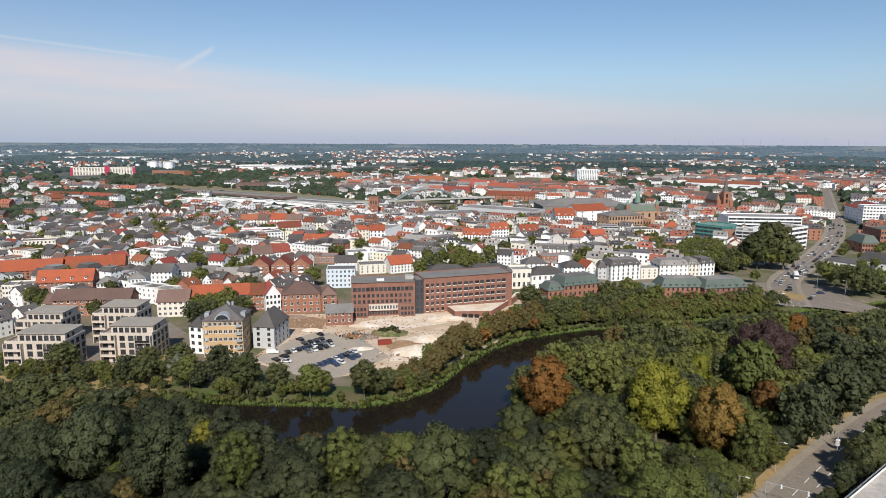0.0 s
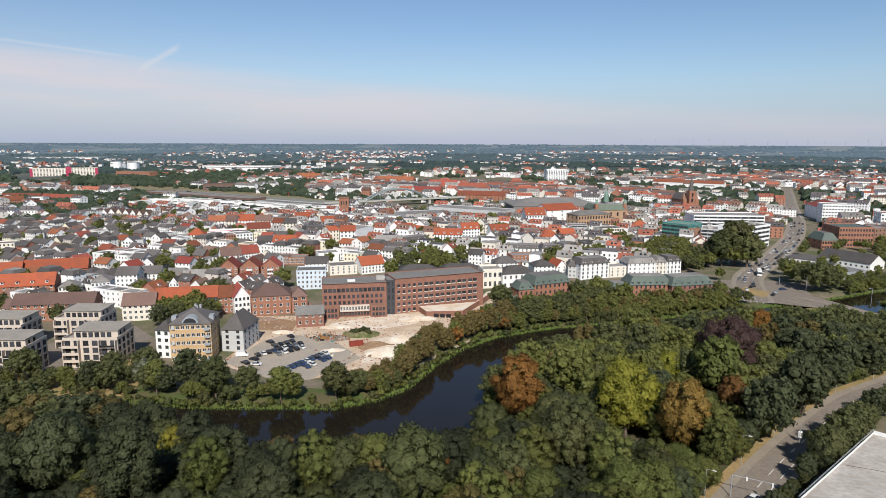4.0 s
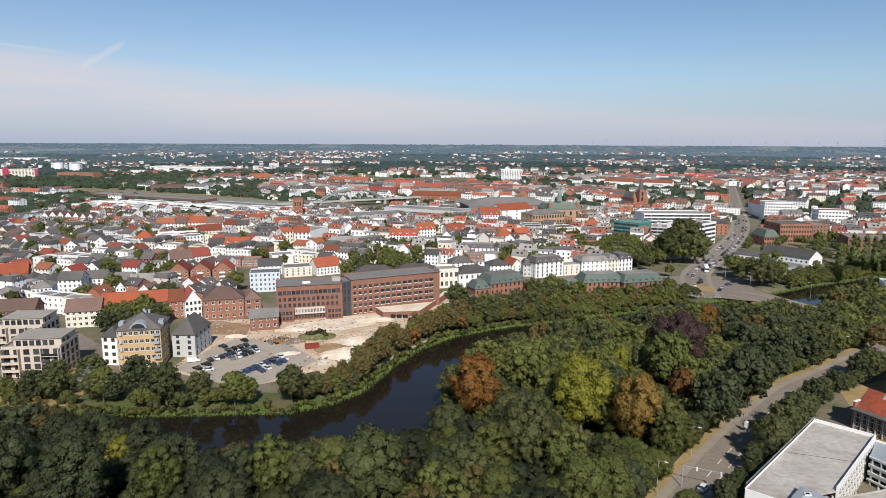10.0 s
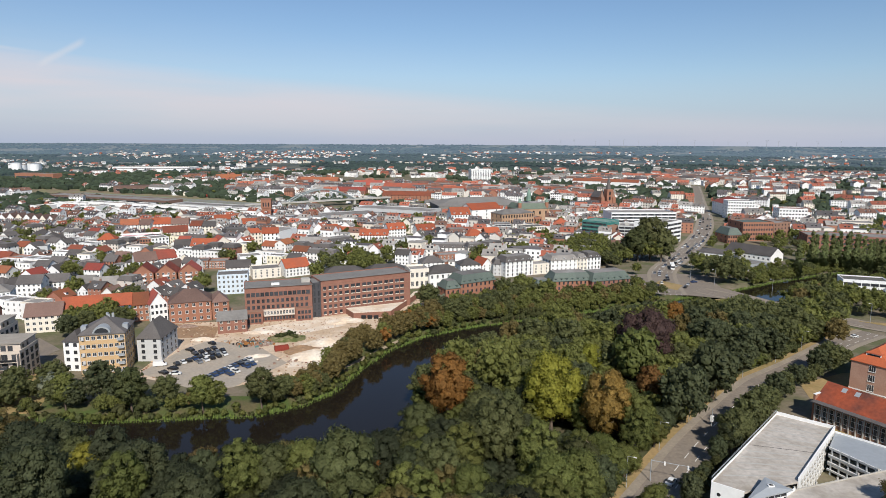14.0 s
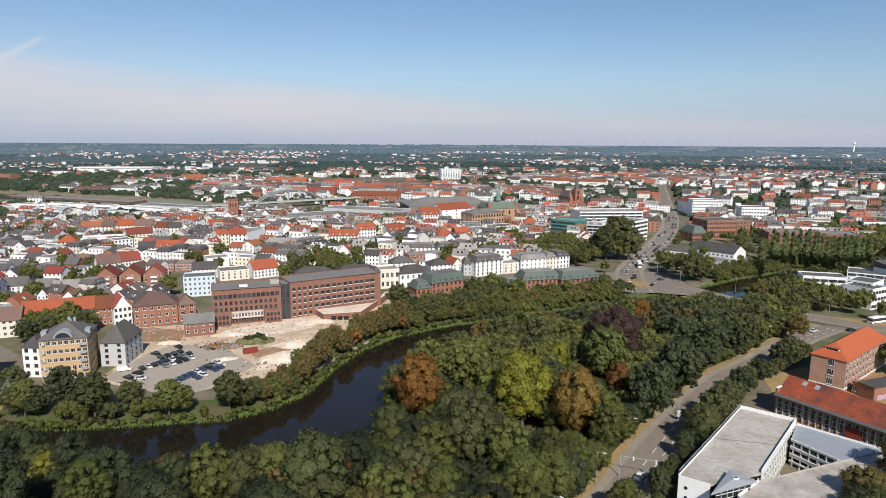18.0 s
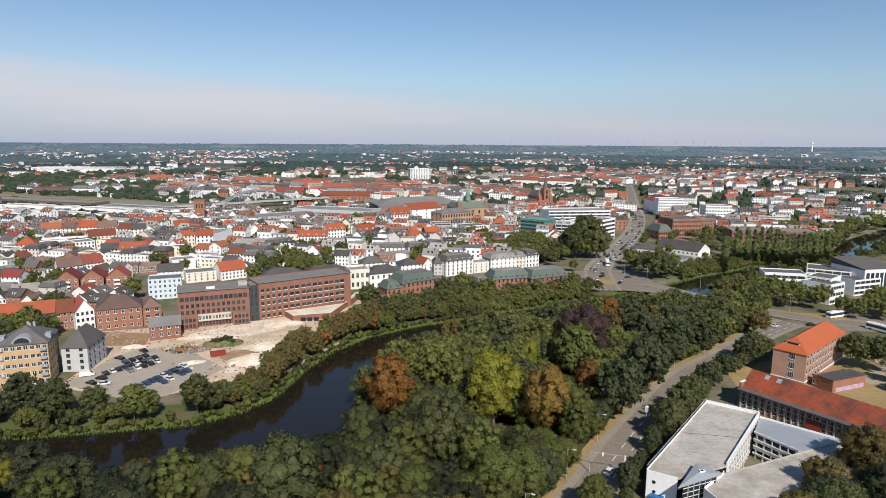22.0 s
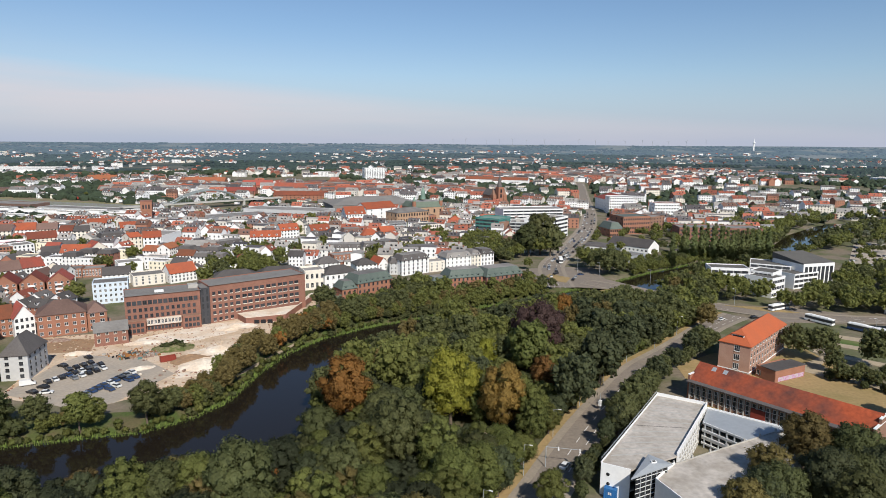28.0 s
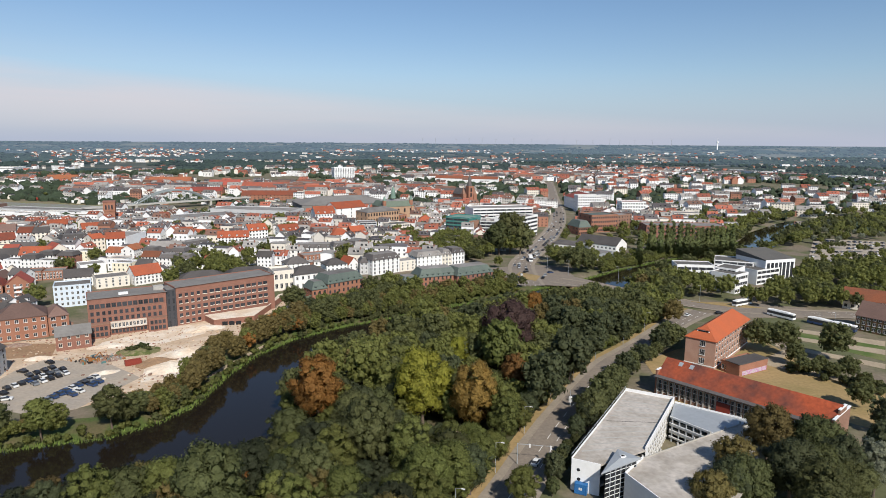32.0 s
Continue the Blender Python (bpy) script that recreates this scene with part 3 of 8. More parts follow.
def crown_mesh(name, seed, r, h, lobes, leaves, leaf, material, base, shape=1.0):
    """Lobed crown: uneven lobes, each closed by a ragged core and covered in single leaf clumps."""
    rng = np.random.default_rng(seed)
    cs, rs = [], []
    lobes = lobes * 2 if leaves > 1000 else lobes
    for k in range(lobes):
        a, u = k * 2.399 + rng.uniform(-0.3, 0.3), 1 - (1.55 if h / r > 5 else 1.8) * (k + 0.5) / lobes
        w = math.sqrt(max(0, 1 - u * u)) * (1 if u > 0 else 0.95)
        rr = r * (0.11 + 0.23 * rng.random() ** 1.5)
        d = rng.uniform(0.62, 1.06)
        if h / r > 5:        # upright, tapering
            q = (k + 0.5) / lobes
            rr = r * (0.75 - 0.5 * q)
            cs.append((math.cos(a) * rr * 0.5, math.sin(a) * rr * 0.5, base + h * q))
            rs.append(rr)
            continue
        cs.append((math.cos(a) * w * (r - rr) * d * 1.2, math.sin(a) * w * (r - rr) * d * 1.2, base + h * (0.5 + 0.40 * u * shape)))
        rs.append(rr)
    if h / r <= 5:
        cs.append((0, 0, base + h * 0.48))
        rs.append(r * 0.66)
    cs, rs = np.array(cs), np.array(rs)
    verts, faces, norms = [], [], []
    iv, jf = ICO2 if leaves > 1000 else ICO1
    mid = np.array((0, 0, base + h * 0.42))
    for c, q in zip(cs, rs):
        k = len(verts)
        p = iv * q * 0.74 * rng.uniform(0.86, 1.08, (len(iv), 1)) * (1, 1, 0.88) + c
        verts += p.tolist()
        faces += [[i + k for i in f] for f in jf]
        norms.append(iv * 0.4 + (p - mid) / r * 0.6 + rng.normal(scale=0.16, size=iv.shape))
    pick = rng.choice(len(cs), leaves, p=rs ** 2 / (rs ** 2).sum())
    d = rng.normal(size=(leaves, 3))
    d[:, 2] = d[:, 2] + 0.35
    d /= np.linalg.norm(d, axis=1)[:, None]
    pos = cs[pick] + d * (1, 1, 0.88) * rs[pick][:, None] * (rng.uniform(0.72, 1.14, (leaves, 1)) + 0.40 * rng.random((leaves, 1)) ** 4)
    nrm = d + rng.normal(scale=0.35, size=(leaves, 3))
    nrm /= np.linalg.norm(nrm, axis=1)[:, None]
    t = np.cross(nrm, rng.normal(size=(leaves, 3)))
    t /= np.linalg.norm(t, axis=1)[:, None]
    s = np.cross(nrm, t)
    size = leaf * rng.uniform(0.55, 1.3, (leaves, 1))
    k = len(verts)
    tri = np.stack([pos - t * size - s * size * 0.5, pos + t * size - s * size * 0.5, pos + s * size + nrm * size * 0.25], 1).reshape(-1, 3)
    verts += tri.tolist()
    faces += [[k + 3 * i, k + 3 * i + 1, k + 3 * i + 2] for i in range(leaves)]
    soft = d * 0.4 + (pos - mid) / r * 0.6 + rng.normal(scale=0.25, size=(leaves, 3))
    norms.append(np.repeat(soft, 3, axis=0))
    norms = np.concatenate(norms)
    norms /= np.linalg.norm(norms, axis=1)[:, None]
    me = bpy.data.meshes.new(name)
    me.from_pydata(verts, [], faces)
    me.materials.append(material)
    me.polygons.foreach_set("use_smooth", [True] * len(faces))
    me.update()
    me.normals_split_custom_set_from_vertices(norms.tolist())
    return me


def trunk_mesh(seed, h, r, spread_r, limbs=5):
    rng = random.Random(seed)
    g = Geo()
    g.tube((0, 0, -0.3), (0.1, 0, h * 0.35), r * 1.25, r * 0.9, 7)
    g.tube((0.1, 0, h * 0.35), (0, 0.15, h * 0.75), r * 0.9, r * 0.35, 6)
    for k in range(limbs):
        a, z = k * 2.4 + rng.random(), h * rng.uniform(0.28, 0.5)
        g.tube((0, 0, z), (math.cos(a) * spread_r, math.sin(a) * spread_r, z + h * 0.25), r * 0.45, r * 0.12, 5)
    return g.mesh("trunk", [M["bark"]])


TREES = {}


def tree_kind(key, seed, r, h, lobes, leaves, leaf, material, base, label, shape=1.0):
    crown = crown_mesh("crown", seed, r, h, lobes, leaves, leaf, material, base, shape)
    TREES[key] = (crown, trunk_mesh(seed, base + h * 0.8, max(0.16, r * 0.055), r * 0.5), label, r)


for i in range(3):
    tree_kind(f"oak{i}", 10 + i, 6.2, 12.8, 30, 8775, 0.235, LEAF["oak"], 2.4, "broad park tree with dense green crown")
tree_kind("lime0", 20, 6.0, 13.6, 28, 8599, 0.235, LEAF["lime"], 2.4, "tall lime tree with light green crown")
tree_kind("lime1", 21, 5.4, 14.4, 26, 8073, 0.235, LEAF["lime"], 2.4, "tall lime tree with light green crown", 1.1)
tree_kind("dark0", 22, 6.2, 13.6, 30, 8775, 0.235, LEAF["dark"], 2.4, "broad tree with dark green crown")
tree_kind("dark1", 23, 5.4, 14.4, 26, 8073, 0.235, LEAF["dark"], 2.4, "tall tree with dark green crown")
tree_kind("deep0", 22, 6.2, 13.6, 30, 8700, 0.235, LEAF["deep"], 2.4, "broad tree with very dark green crown")
tree_kind("deep1", 23, 5.4, 14.4, 26, 8000, 0.235, LEAF["deep"], 2.4, "tall tree with very dark green crown")
tree_kind("bronze0", 24, 5.6, 12.8, 26, 8073, 0.235, LEAF["bronze"], 3.2, "tree with olive crown turning bronze")
tree_kind("rust", 25, 5.8, 14, 28, 8599, 0.235, LEAF["rust"], 2.0, "chestnut tree with rust-brown autumn crown")
tree_kind("brown", 26, 5.2, 15, 22, 9687, 0.235, LEAF["brown"], 2.0, "chestnut tree with browning withered crown")
tree_kind("yellow", 27, 6.4, 15, 26, 10492, 0.235, LEAF["yellow"], 2.0, "park tree with bright yellow-green crown")
tree_kind("copper", 28, 8.2, 16, 32, 12106, 0.235, LEAF["copper"], 2.0, "large copper beech with dark purple crown")
tree_kind("willow", 29, 4.2, 11, 20, 3679, 0.32, LEAF["willow"], 2.5, "grey-green willow on the river bank")
tree_kind("bush0", 30, 2.6, 4.6, 9, 420, 0.46, LEAF["lime"], 0.3, "dense light green bush on the bank")
tree_kind("bush1", 31, 2.4, 4.2, 9, 420, 0.46, LEAF["oak"], 0.3, "dense green bush at the wood's edge")
tree_kind("bank0", 32, 3.6, 8.5, 16, 4001, 0.235, LEAF["oak"], 1.6, "slim green tree on the river bank")
tree_kind("bank1", 33, 3.8, 8.0, 16, 4001, 0.235, LEAF["bronze"], 1.6, "bank tree with crown turning bronze")
tree_kind("bank2", 34, 3.3, 8.5, 16, 3667, 0.235, LEAF["lime"], 1.6, "slim light green tree on the bank")
tree_kind("bankr", 35, 3.4, 8.0, 16, 3667, 0.235, LEAF["rust"], 1.6, "small bank tree with rusty leaves")
tree_kind("street0", 36, 4.2, 8, 14, 620, 0.85, LEAF["oak"], 2.6, "green street tree between houses")
tree_kind("street1", 37, 4.6, 8.5, 14, 620, 0.85, LEAF["oak"], 2.6, "green street tree between houses")
tree_kind("street2", 38, 3.8, 9, 14, 620, 0.85, LEAF["lime"], 2.6, "light green street tree between houses")
for nm, lf in (("oak", "oak"), ("lime", "lime"), ("dark", "dark"), ("bronze", "bronze")):
    tree_kind("mid" + nm, 70 + len(nm), 6.0, 13, 22, 1500, 0.55, LEAF[lf], 2.4, "park tree in the distance")
for nm, lf in (("oak", "lime"), ("lime", "lime"), ("dark", "oak"), ("bronze", "bronze"), ("willow", "willow"), ("yellow", "yellow"), ("rust", "rust")):
    tree_kind("low" + nm, 50 + len(nm), 5.6, 10.5, 14, 500, 0.82, LEAF[lf], 3.2, "green town tree in the distance")
for nm, lf in (("oak", "lime"), ("lime", "lime"), ("dark", "oak"), ("bronze", "bronze")):
    tree_kind("tiny" + nm, 90 + len(nm), 5.6, 10.5, 7, 170, 1.25, LEAF[lf], 3.0, "green town tree in the distance")
tree_kind("poplar", 39, 2.0, 17, 16, 800, 0.62, LEAF["poplar"], 1.2, "slender upright poplar in a riverside row", 1.12)


PLANTED = []


def tree(key, x, y, size=1.0, tall=1.0, rz=None, group="", name="tree"):
    """Marks a tree; grow_all() builds them when all are known."""
    PLANTED.append((math.hypot(x, y), key, x, y, size, tall, RND.uniform(0, 360) if rz is None else rz, group))


def grow_all(limit):
    """The nearest trees as things with trunk and crown, bushes as single meshes, the rest joined."""
    rest, n, nb = [], 0, 0
    stars = ("copper", "rust", "yellow", "brown")
    for d, key, x, y, size, tall, rz, group in sorted(PLANTED, key=lambda q: (q[1] not in stars and q[4] < 1.27, q[0])):
        crown, trunk, label, r = TREES[key]
        z = height(x, y)
        if key.startswith("bush") and nb < 290:
            nb += 1
            ob = tagged(new("bush", crown), label, "bush", group or "bushes")
            ob.matrix_world = pose(x, y, z, 0, 0, rz) @ Matrix.Diagonal((size, size, size * tall, 1))
        elif n < limit and not key.startswith("bush"):
            n += 1
            t = thing("tree", x, y, z, rz, label, "tree", group)
            t.scale = (size, size, size * tall)
            part("trunk", trunk, None, t)
            if d > 205 and key[:-1] in ("oak", "lime", "dark", "bronze"):
                crown = TREES["mid" + key[:-1]][0]
            part("crown", crown, None, t)
        else:
            rest.append((key, x, y, z, size, tall, rz))
    V, F, MI, mats, k = [], [], [], [], 0
    cache = {}
    for key, x, y, z, size, tall, rz in rest:
        low = {"willow": "lowwillow", "poplar": "poplar", "yellow": "lowyellow", "rust": "lowrust", "bankr": "lowrust", "brown": "lowrust"}.get(key, "low" + ("bronze" if "bronze" in key or key == "bank1" else "lime" if "lime" in key or key in ("bank2", "street2") else "dark" if "dark" in key or key == "street0" else "oak"))
        if (math.hypot(x, y) < 330 or size > 1.2) and "mid" + low[3:] in TREES:
            low = "mid" + low[3:]
        if math.hypot(x, y) > 640 and "tiny" + low[3:] in TREES:
            low = "tiny" + low[3:]
        me = TREES[low][0]
        if low not in cache:
            co = np.empty(len(me.vertices) * 3)
            me.vertices.foreach_get("co", co)
            cache[low] = co.reshape(-1, 3), [tuple(p.vertices) for p in me.polygons]
            mats.append(me.materials[0])
        co, fs = cache[low]
        s = size * (TREES[key][3] / TREES[low][3])
        c, q = math.cos(radians(rz)), math.sin(radians(rz))
        p = co * (s, s, s * tall) @ np.array([[c, q, 0], [-q, c, 0], [0, 0, 1]]) + (x, y, z)
        V.append(p)
        F += [tuple(i + k for i in f) for f in fs]
        MI += [list(cache).index(low)] * len(fs)
        k += len(p)
    me = bpy.data.meshes.new("town_trees")
    me.from_pydata(np.concatenate(V).tolist(), [], F)
    for m in mats:
        me.materials.append(m)
    me.polygons.foreach_set("material_index", MI)
    me.update()
    tagged(new("town_trees", me), "leafy green trees among houses and along streets", "trees", kind="stuff")


def in_view(x, y, extra=0.0):
    return y > 0 and abs(math.degrees(math.atan2(x, y))) < 47.5 + extra


SPOTS = []


def plant(key, x, y, size, tall=1.0, group="park trees"):
    SPOTS.append((x, y, TREES[key][3] * size))
    return tree(key, x, y, size, tall, group=group)


# trees that stand out by their colour
for key, x, y, size in (("rust", -2.9, 190.5, 1.22), ("yellow", 29.8, 187.5, 1.22), ("brown", 44.4, 177.2, 1.16), ("copper", 74.1, 240.5, 1.15),
                        ("brown", 65.7, 203.9, 0.8), ("lime0", 64.6, 221.0, 1.25), ("bronze0", 23.3, 260.3, 0.9), ("lime0", -0.4, 220.9, 1.05),
                        ("lime0", 14.1, 212.4, 1.1), ("yellow", 50.7, 231.2, 0.7), ("rust", 102.9, 293.4, 0.8), ("bronze0", 101.6, 276.2, 0.8),
                        ("lime1", -51.2, 139, 0.95), ("yellow", -96.2, 149.4, 0.6), ("oak0", -26.8, 138.7, 1.2), ("rust", -22.9, 149, 0.6),
                        ("lime1", -77.7, 134.3, 0.9), ("dark0", -115.6, 129.7, 1.2), ("dark1", -92.2, 125.8, 1.2), ("brown", 99, 240.9, 0.6),
                        ("dark0", 89.7, 212.2, 1.15), ("oak1", 11.5, 161.2, 1.15), ("lime0", 71.4, 207, 1.0), ("dark0", 71.4, 189.3, 1.1)):
    plant(key, x, y, size * 1.15, 1.1)
STARS = [(x, y, r) for x, y, r in SPOTS]

GLADES = [(27.3, 175.5, 7), (39.1, 177.0, 6), (98.9, 264.8, 5)]
mix = ["oak0", "oak1", "oak2", "lime0", "lime1", "dark0", "dark1", "dark0", "oak0", "oak2", "bronze0", "lime0", "oak1", "dark1", "dark0", "oak2", "lime1"]
for _ in range(14000):
    x, y = RND.uniform(-330, 200), RND.uniform(84, 345)
    if math.hypot(x, y) < 92 or not in_view(x, y, 3) or not inside(x, y, PARK):
        continue
    key = RND.choice(mix)
    if x < -45 and RND.random() < 0.68:
        key = RND.choice(["deep0", "deep1", "dark0", "deep0", "dark1", "oak2"])
    if -20 < x < 100 and RND.random() < 0.36:
        key = RND.choice(["lime0", "lime1"])
    if y < 165 and x < 30 and RND.random() < 0.45:
        key = RND.choice(["deep1", "dark0", "oak1", "deep0", "bronze0"])
    size = RND.uniform(0.85, 1.2)
    r = TREES[key][3] * size
    if dist_line(x, y, road_b) < 7.4 + r * 0.36 or dist_line(x, y, BANK_NEAR) < 0.4 + r * 0.25:
        continue
    if any((x - a) ** 2 + (y - b) ** 2 < c * c for a, b, c in GLADES):
        continue
    if any((x - a) ** 2 + (y - b) ** 2 < (0.47 * (r + c)) ** 2 for a, b, c in SPOTS):
        continue
    tall = RND.uniform(0.85, 1.1)
    for a, b, c in STARS:      # lower ones on the near side of the trees that stand out
        d0, d1 = math.hypot(a, b), math.hypot(x, y)
        if 0 < d0 - d1 < max(24, 3.2 * c) and abs(x / d1 - a / d0) * d1 < max(7, c):
            size, tall = min(size, 0.72), 0.85
    plant(key, x, y, size, tall)
EAST_TIP = [(40, 276), (100, 298), (160, 304), (192, 292), (216, 330), (188, 360), (145, 336), (100, 310), (50, 282)]
for _ in range(1500):
    x, y = RND.uniform(40, 216), RND.uniform(276, 360)
    key = RND.choice(mix)
    r = TREES[key][3] * 0.95
    if inside(x, y, EAST_TIP) and dist_line(x, y, road_b) > 9 + r * 0.5 and dist_line(x, y, ROAD_C) > 12 + r * 0.6 and all((x - a) ** 2 + (y - b) ** 2 > (0.55 * (r + c)) ** 2 for a, b, c in SPOTS):
        plant(key, x, y, 0.95 if y < 310 else 0.55, RND.uniform(0.85, 1.05))
# undergrowth at the wood's edges
for line, off in ((BANK_NEAR, -1.5), (road_b, 10.5)):
    for x, y, h in along(line, 3.6):
        s, c = math.sin(radians(h)), math.cos(radians(h))
        o = off + RND.uniform(-1, 1) * (0.8 if off < 0 else 1.6)
        px, py = x - s * o, y + c * o
        if in_view(px, py, 2) and math.hypot(px, py) > 95 and inside(px, py, PARK) and RND.random() < 0.8:
            tree(RND.choice(["bush0", "bush1", "bush1"]), px, py, RND.uniform(0.8, 1.5), group="wood-edge bushes", name="bush")
# trees and bushes on the far bank
for x, y, h in along(BANK_FAR, 2.6):
    if not (-240 < x < 360):
        continue
    s, c = math.sin(radians(h)), math.cos(radians(h))
    for o, keys, lo, hi in ((2.2, ("bush0", "bush1", "bush0"), 0.4, 0.75), (4.6, ("bush0", "bush1", "bank2"), 0.7, 1.1), (6.5, ("bank0", "bank1", "bank2", "bank0"), 0.7, 1.1), (11.5, ("bank0", "bank1", "bank2", "bush0"), 0.6, 1.0)):
        if RND.random() < (0.95 if o < 3 else 0.62):
            q = o + RND.uniform(-1.2, 1.2)
            px, py = x - s * q + RND.uniform(-1, 1), y + c * q
            big = 1.15 if (-46 < x < -10 and o > 3) else 0.7 if x < -140 else 1.1 if x < -58 and o > 3 else 0.95
            if x < -58 and o > 3:
                if RND.random() < 0.45:
                    continue
                big *= RND.choice([0.55, 0.7, 1.0, 1.35])
            if -56 < x < -8 and o > 3:
                keys = ("bankr", "bank1", "bank0", "bank2", "bank1", "bank1")
                if RND.random() < 0.3:
                    continue
            if x > 112 and (dist_line(px, py, road_a) < 12 or dist_line(px, py, road_c) < 13 or (118 < px < 190 and py > 350)):
                continue
            if x > 120:
                keys, big = ("bush0", "bush0", "bush1"), 1.2
            tree(RND.choice(keys), px, py, RND.uniform(lo, hi) * big, RND.uniform(0.9, 1.15), group="river bank trees", name="tree" if o > 3 else "bush")
for x, y, q in ((-80.5, 278.5, 0.9), (-77.5, 279.6, 1.1), (-75.2, 278.4, 0.8), (-83.0, 279.2, 0.7)):
    tree("bush1", x, y, q, 0.75, group="bushes on the site")
reeds = Geo()
for x, y, h in along(BANK_FAR, 0.35):
    if -240 < x < 380:
        for k in range(3):
            a, o = RND.uniform(0, math.tau), RND.uniform(-0.6, 2.0)
            px, py = x - math.sin(radians(h)) * o, y + math.cos(radians(h)) * o
            w, q = 0.25, RND.uniform(0.5, 1.3)
            z = height(px, py) - 0.1
            reeds.face([(px - w * math.cos(a), py - w * math.sin(a), z), (px + w * math.cos(a), py + w * math.sin(a), z), (px + w * 0.6 + RND.uniform(-.3, .3), py, z + q + 0.4)])
tagged(part("reeds", reeds, M["reed"]), "bright green reeds along the water's edge", "reeds", kind="stuff")

for x, y, h in along(BANK_NEAR, 5.0):
    if 190 < x < 480:
        s, c = math.sin(radians(h)), math.cos(radians(h))
        for o in (-2.5, -7.5):
            tree(RND.choice(["bush1", "bank0", "bank2", "dark1"] if o < -5 else ["bush0", "bush1"]), x - s * o + RND.uniform(-2, 2), y + c * o, RND.uniform(0.7, 1.0), group="river bank trees")
for x, y, r in ((27.3, 178.0, 6.5), (39.3, 179.6, 4.5)):
    plan("woodland_path", [(x + r * math.cos(k * 0.785) * (1.0 + 0.25 * (k % 2)), y + 0.8 * r * math.sin(k * 0.785)) for k in range(8)], 0.07, M["path"], "trodden sandy clearing in the park wood", "path")
# dry ground round the school and hall
plan("dry_yard", [(125.6, 213.4), (117.2, 187), (138.5, 183.3), (195.8, 219.5), (199, 250), (152.9, 243), (130.1, 230.7)], 0.04, M["dry"], "dry worn grass round the school", "yard")
# old trees between the river and the brick schools
WOODLET = [(-22, 296), (6, 310), (45, 329), (95, 353), (122, 366), (112, 388), (60, 376), (20, 352), (-8, 330)]
mine = []
for _ in range(1500):
    x, y = RND.uniform(-25, 125), RND.uniform(290, 392)
    key = RND.choice(["oak0", "oak1", "dark0", "dark1", "lime0", "bronze0", "oak2"])
    r = TREES[key][3] * 0.85
    if inside(x, y, WOODLET) and all((x - a) ** 2 + (y - b) ** 2 > (0.62 * (r + q)) ** 2 for a, b, q in mine):
        mine.append((x, y, r))
OLD_TREES = list(mine)
# ---------------------------------------------------------------- buildings


def facade(geo, p, u, width, z0, z1, wins, depth=0.16, m=0):
    """A wall from p along u with recessed openings. The outside is on u x up."""
    ux, uy = u
    nx_, ny_ = uy, -ux
    at = lambda s, z, d=0.0: (p[0] + ux * s - nx_ * d, p[1] + uy * s - ny_ * d, z)
    us = sorted({0.0, width, *[round(v, 3) for w in wins for v in w[:2]]})
    zs = sorted({z0, z1, *[round(v, 3) for w in wins for v in w[2:]]})
    rects = [tuple(round(v, 3) for v in w) for w in wins]
    for s0, s1 in zip(us, us[1:]):
        col = [r for r in rects if r[0] <= s0 and s1 <= r[1]]
        run = None
        for a, b in zip(zs, zs[1:]):
            hole = any(r[2] <= a and b <= r[3] for r in col)
            if hole:
                if run is not None:
                    geo.face([at(s0, run), at(s1, run), at(s1, a), at(s0, a)], m)
                    run = None
            elif run is None:
                run = a
        if run is not None:
            geo.face([at(s0, run), at(s1, run), at(s1, z1), at(s0, z1)], m)
    for s0, s1, a, b in rects:
        geo.face([at(s0, a), at(s1, a), at(s1, a, depth), at(s0, a, depth)], m)
        geo.face([at(s0, b), at(s0, b, depth), at(s1, b, depth), at(s1, b)], m)
        geo.face([at(s0, a), at(s0, a, depth), at(s0, b, depth), at(s0, b)], m)
        geo.face([at(s1, a), at(s1, b), at(s1, b, depth), at(s1, a, depth)], m)


WINDOWS = {}


def window_mesh(w, h, frame_m="frame", bars=1, glass="glass"):
    key = (round(w, 2), round(h, 2), frame_m, bars, glass)
    if key not in WINDOWS:
        g = Geo()
        t, d = min(0.11, w * 0.1), 0.16
        g.face([(-w / 2, d - 0.03, -h / 2), (w / 2, d - 0.03, -h / 2), (w / 2, d - 0.03, h / 2), (-w / 2, d - 0.03, h / 2)], 1)
        rails = [(-w / 2, w / 2, -h / 2, -h / 2 + t), (-w / 2, w / 2, h / 2 - t, h / 2), (-w / 2, -w / 2 + t, -h / 2 + t, h / 2 - t), (w / 2 - t, w / 2, -h / 2 + t, h / 2 - t)]
        for k in range(bars):
            c = -w / 2 + w * (k + 1) / (bars + 1)
            rails.append((c - t * 0.4, c + t * 0.4, -h / 2 + t, h / 2 - t))
        for x0, x1, z0, z1 in rails:
            g.face([(x0, d - 0.1, z0), (x1, d - 0.1, z0), (x1, d - 0.1, z1), (x0, d - 0.1, z1)], 0)
        g.box(-w / 2 - 0.05, w / 2 + 0.05, -0.08, 0.06, -h / 2 - 0.08, -h / 2, 0)
        WINDOWS[key] = g.mesh("window", [M[frame_m], M[glass]])
    return WINDOWS[key]


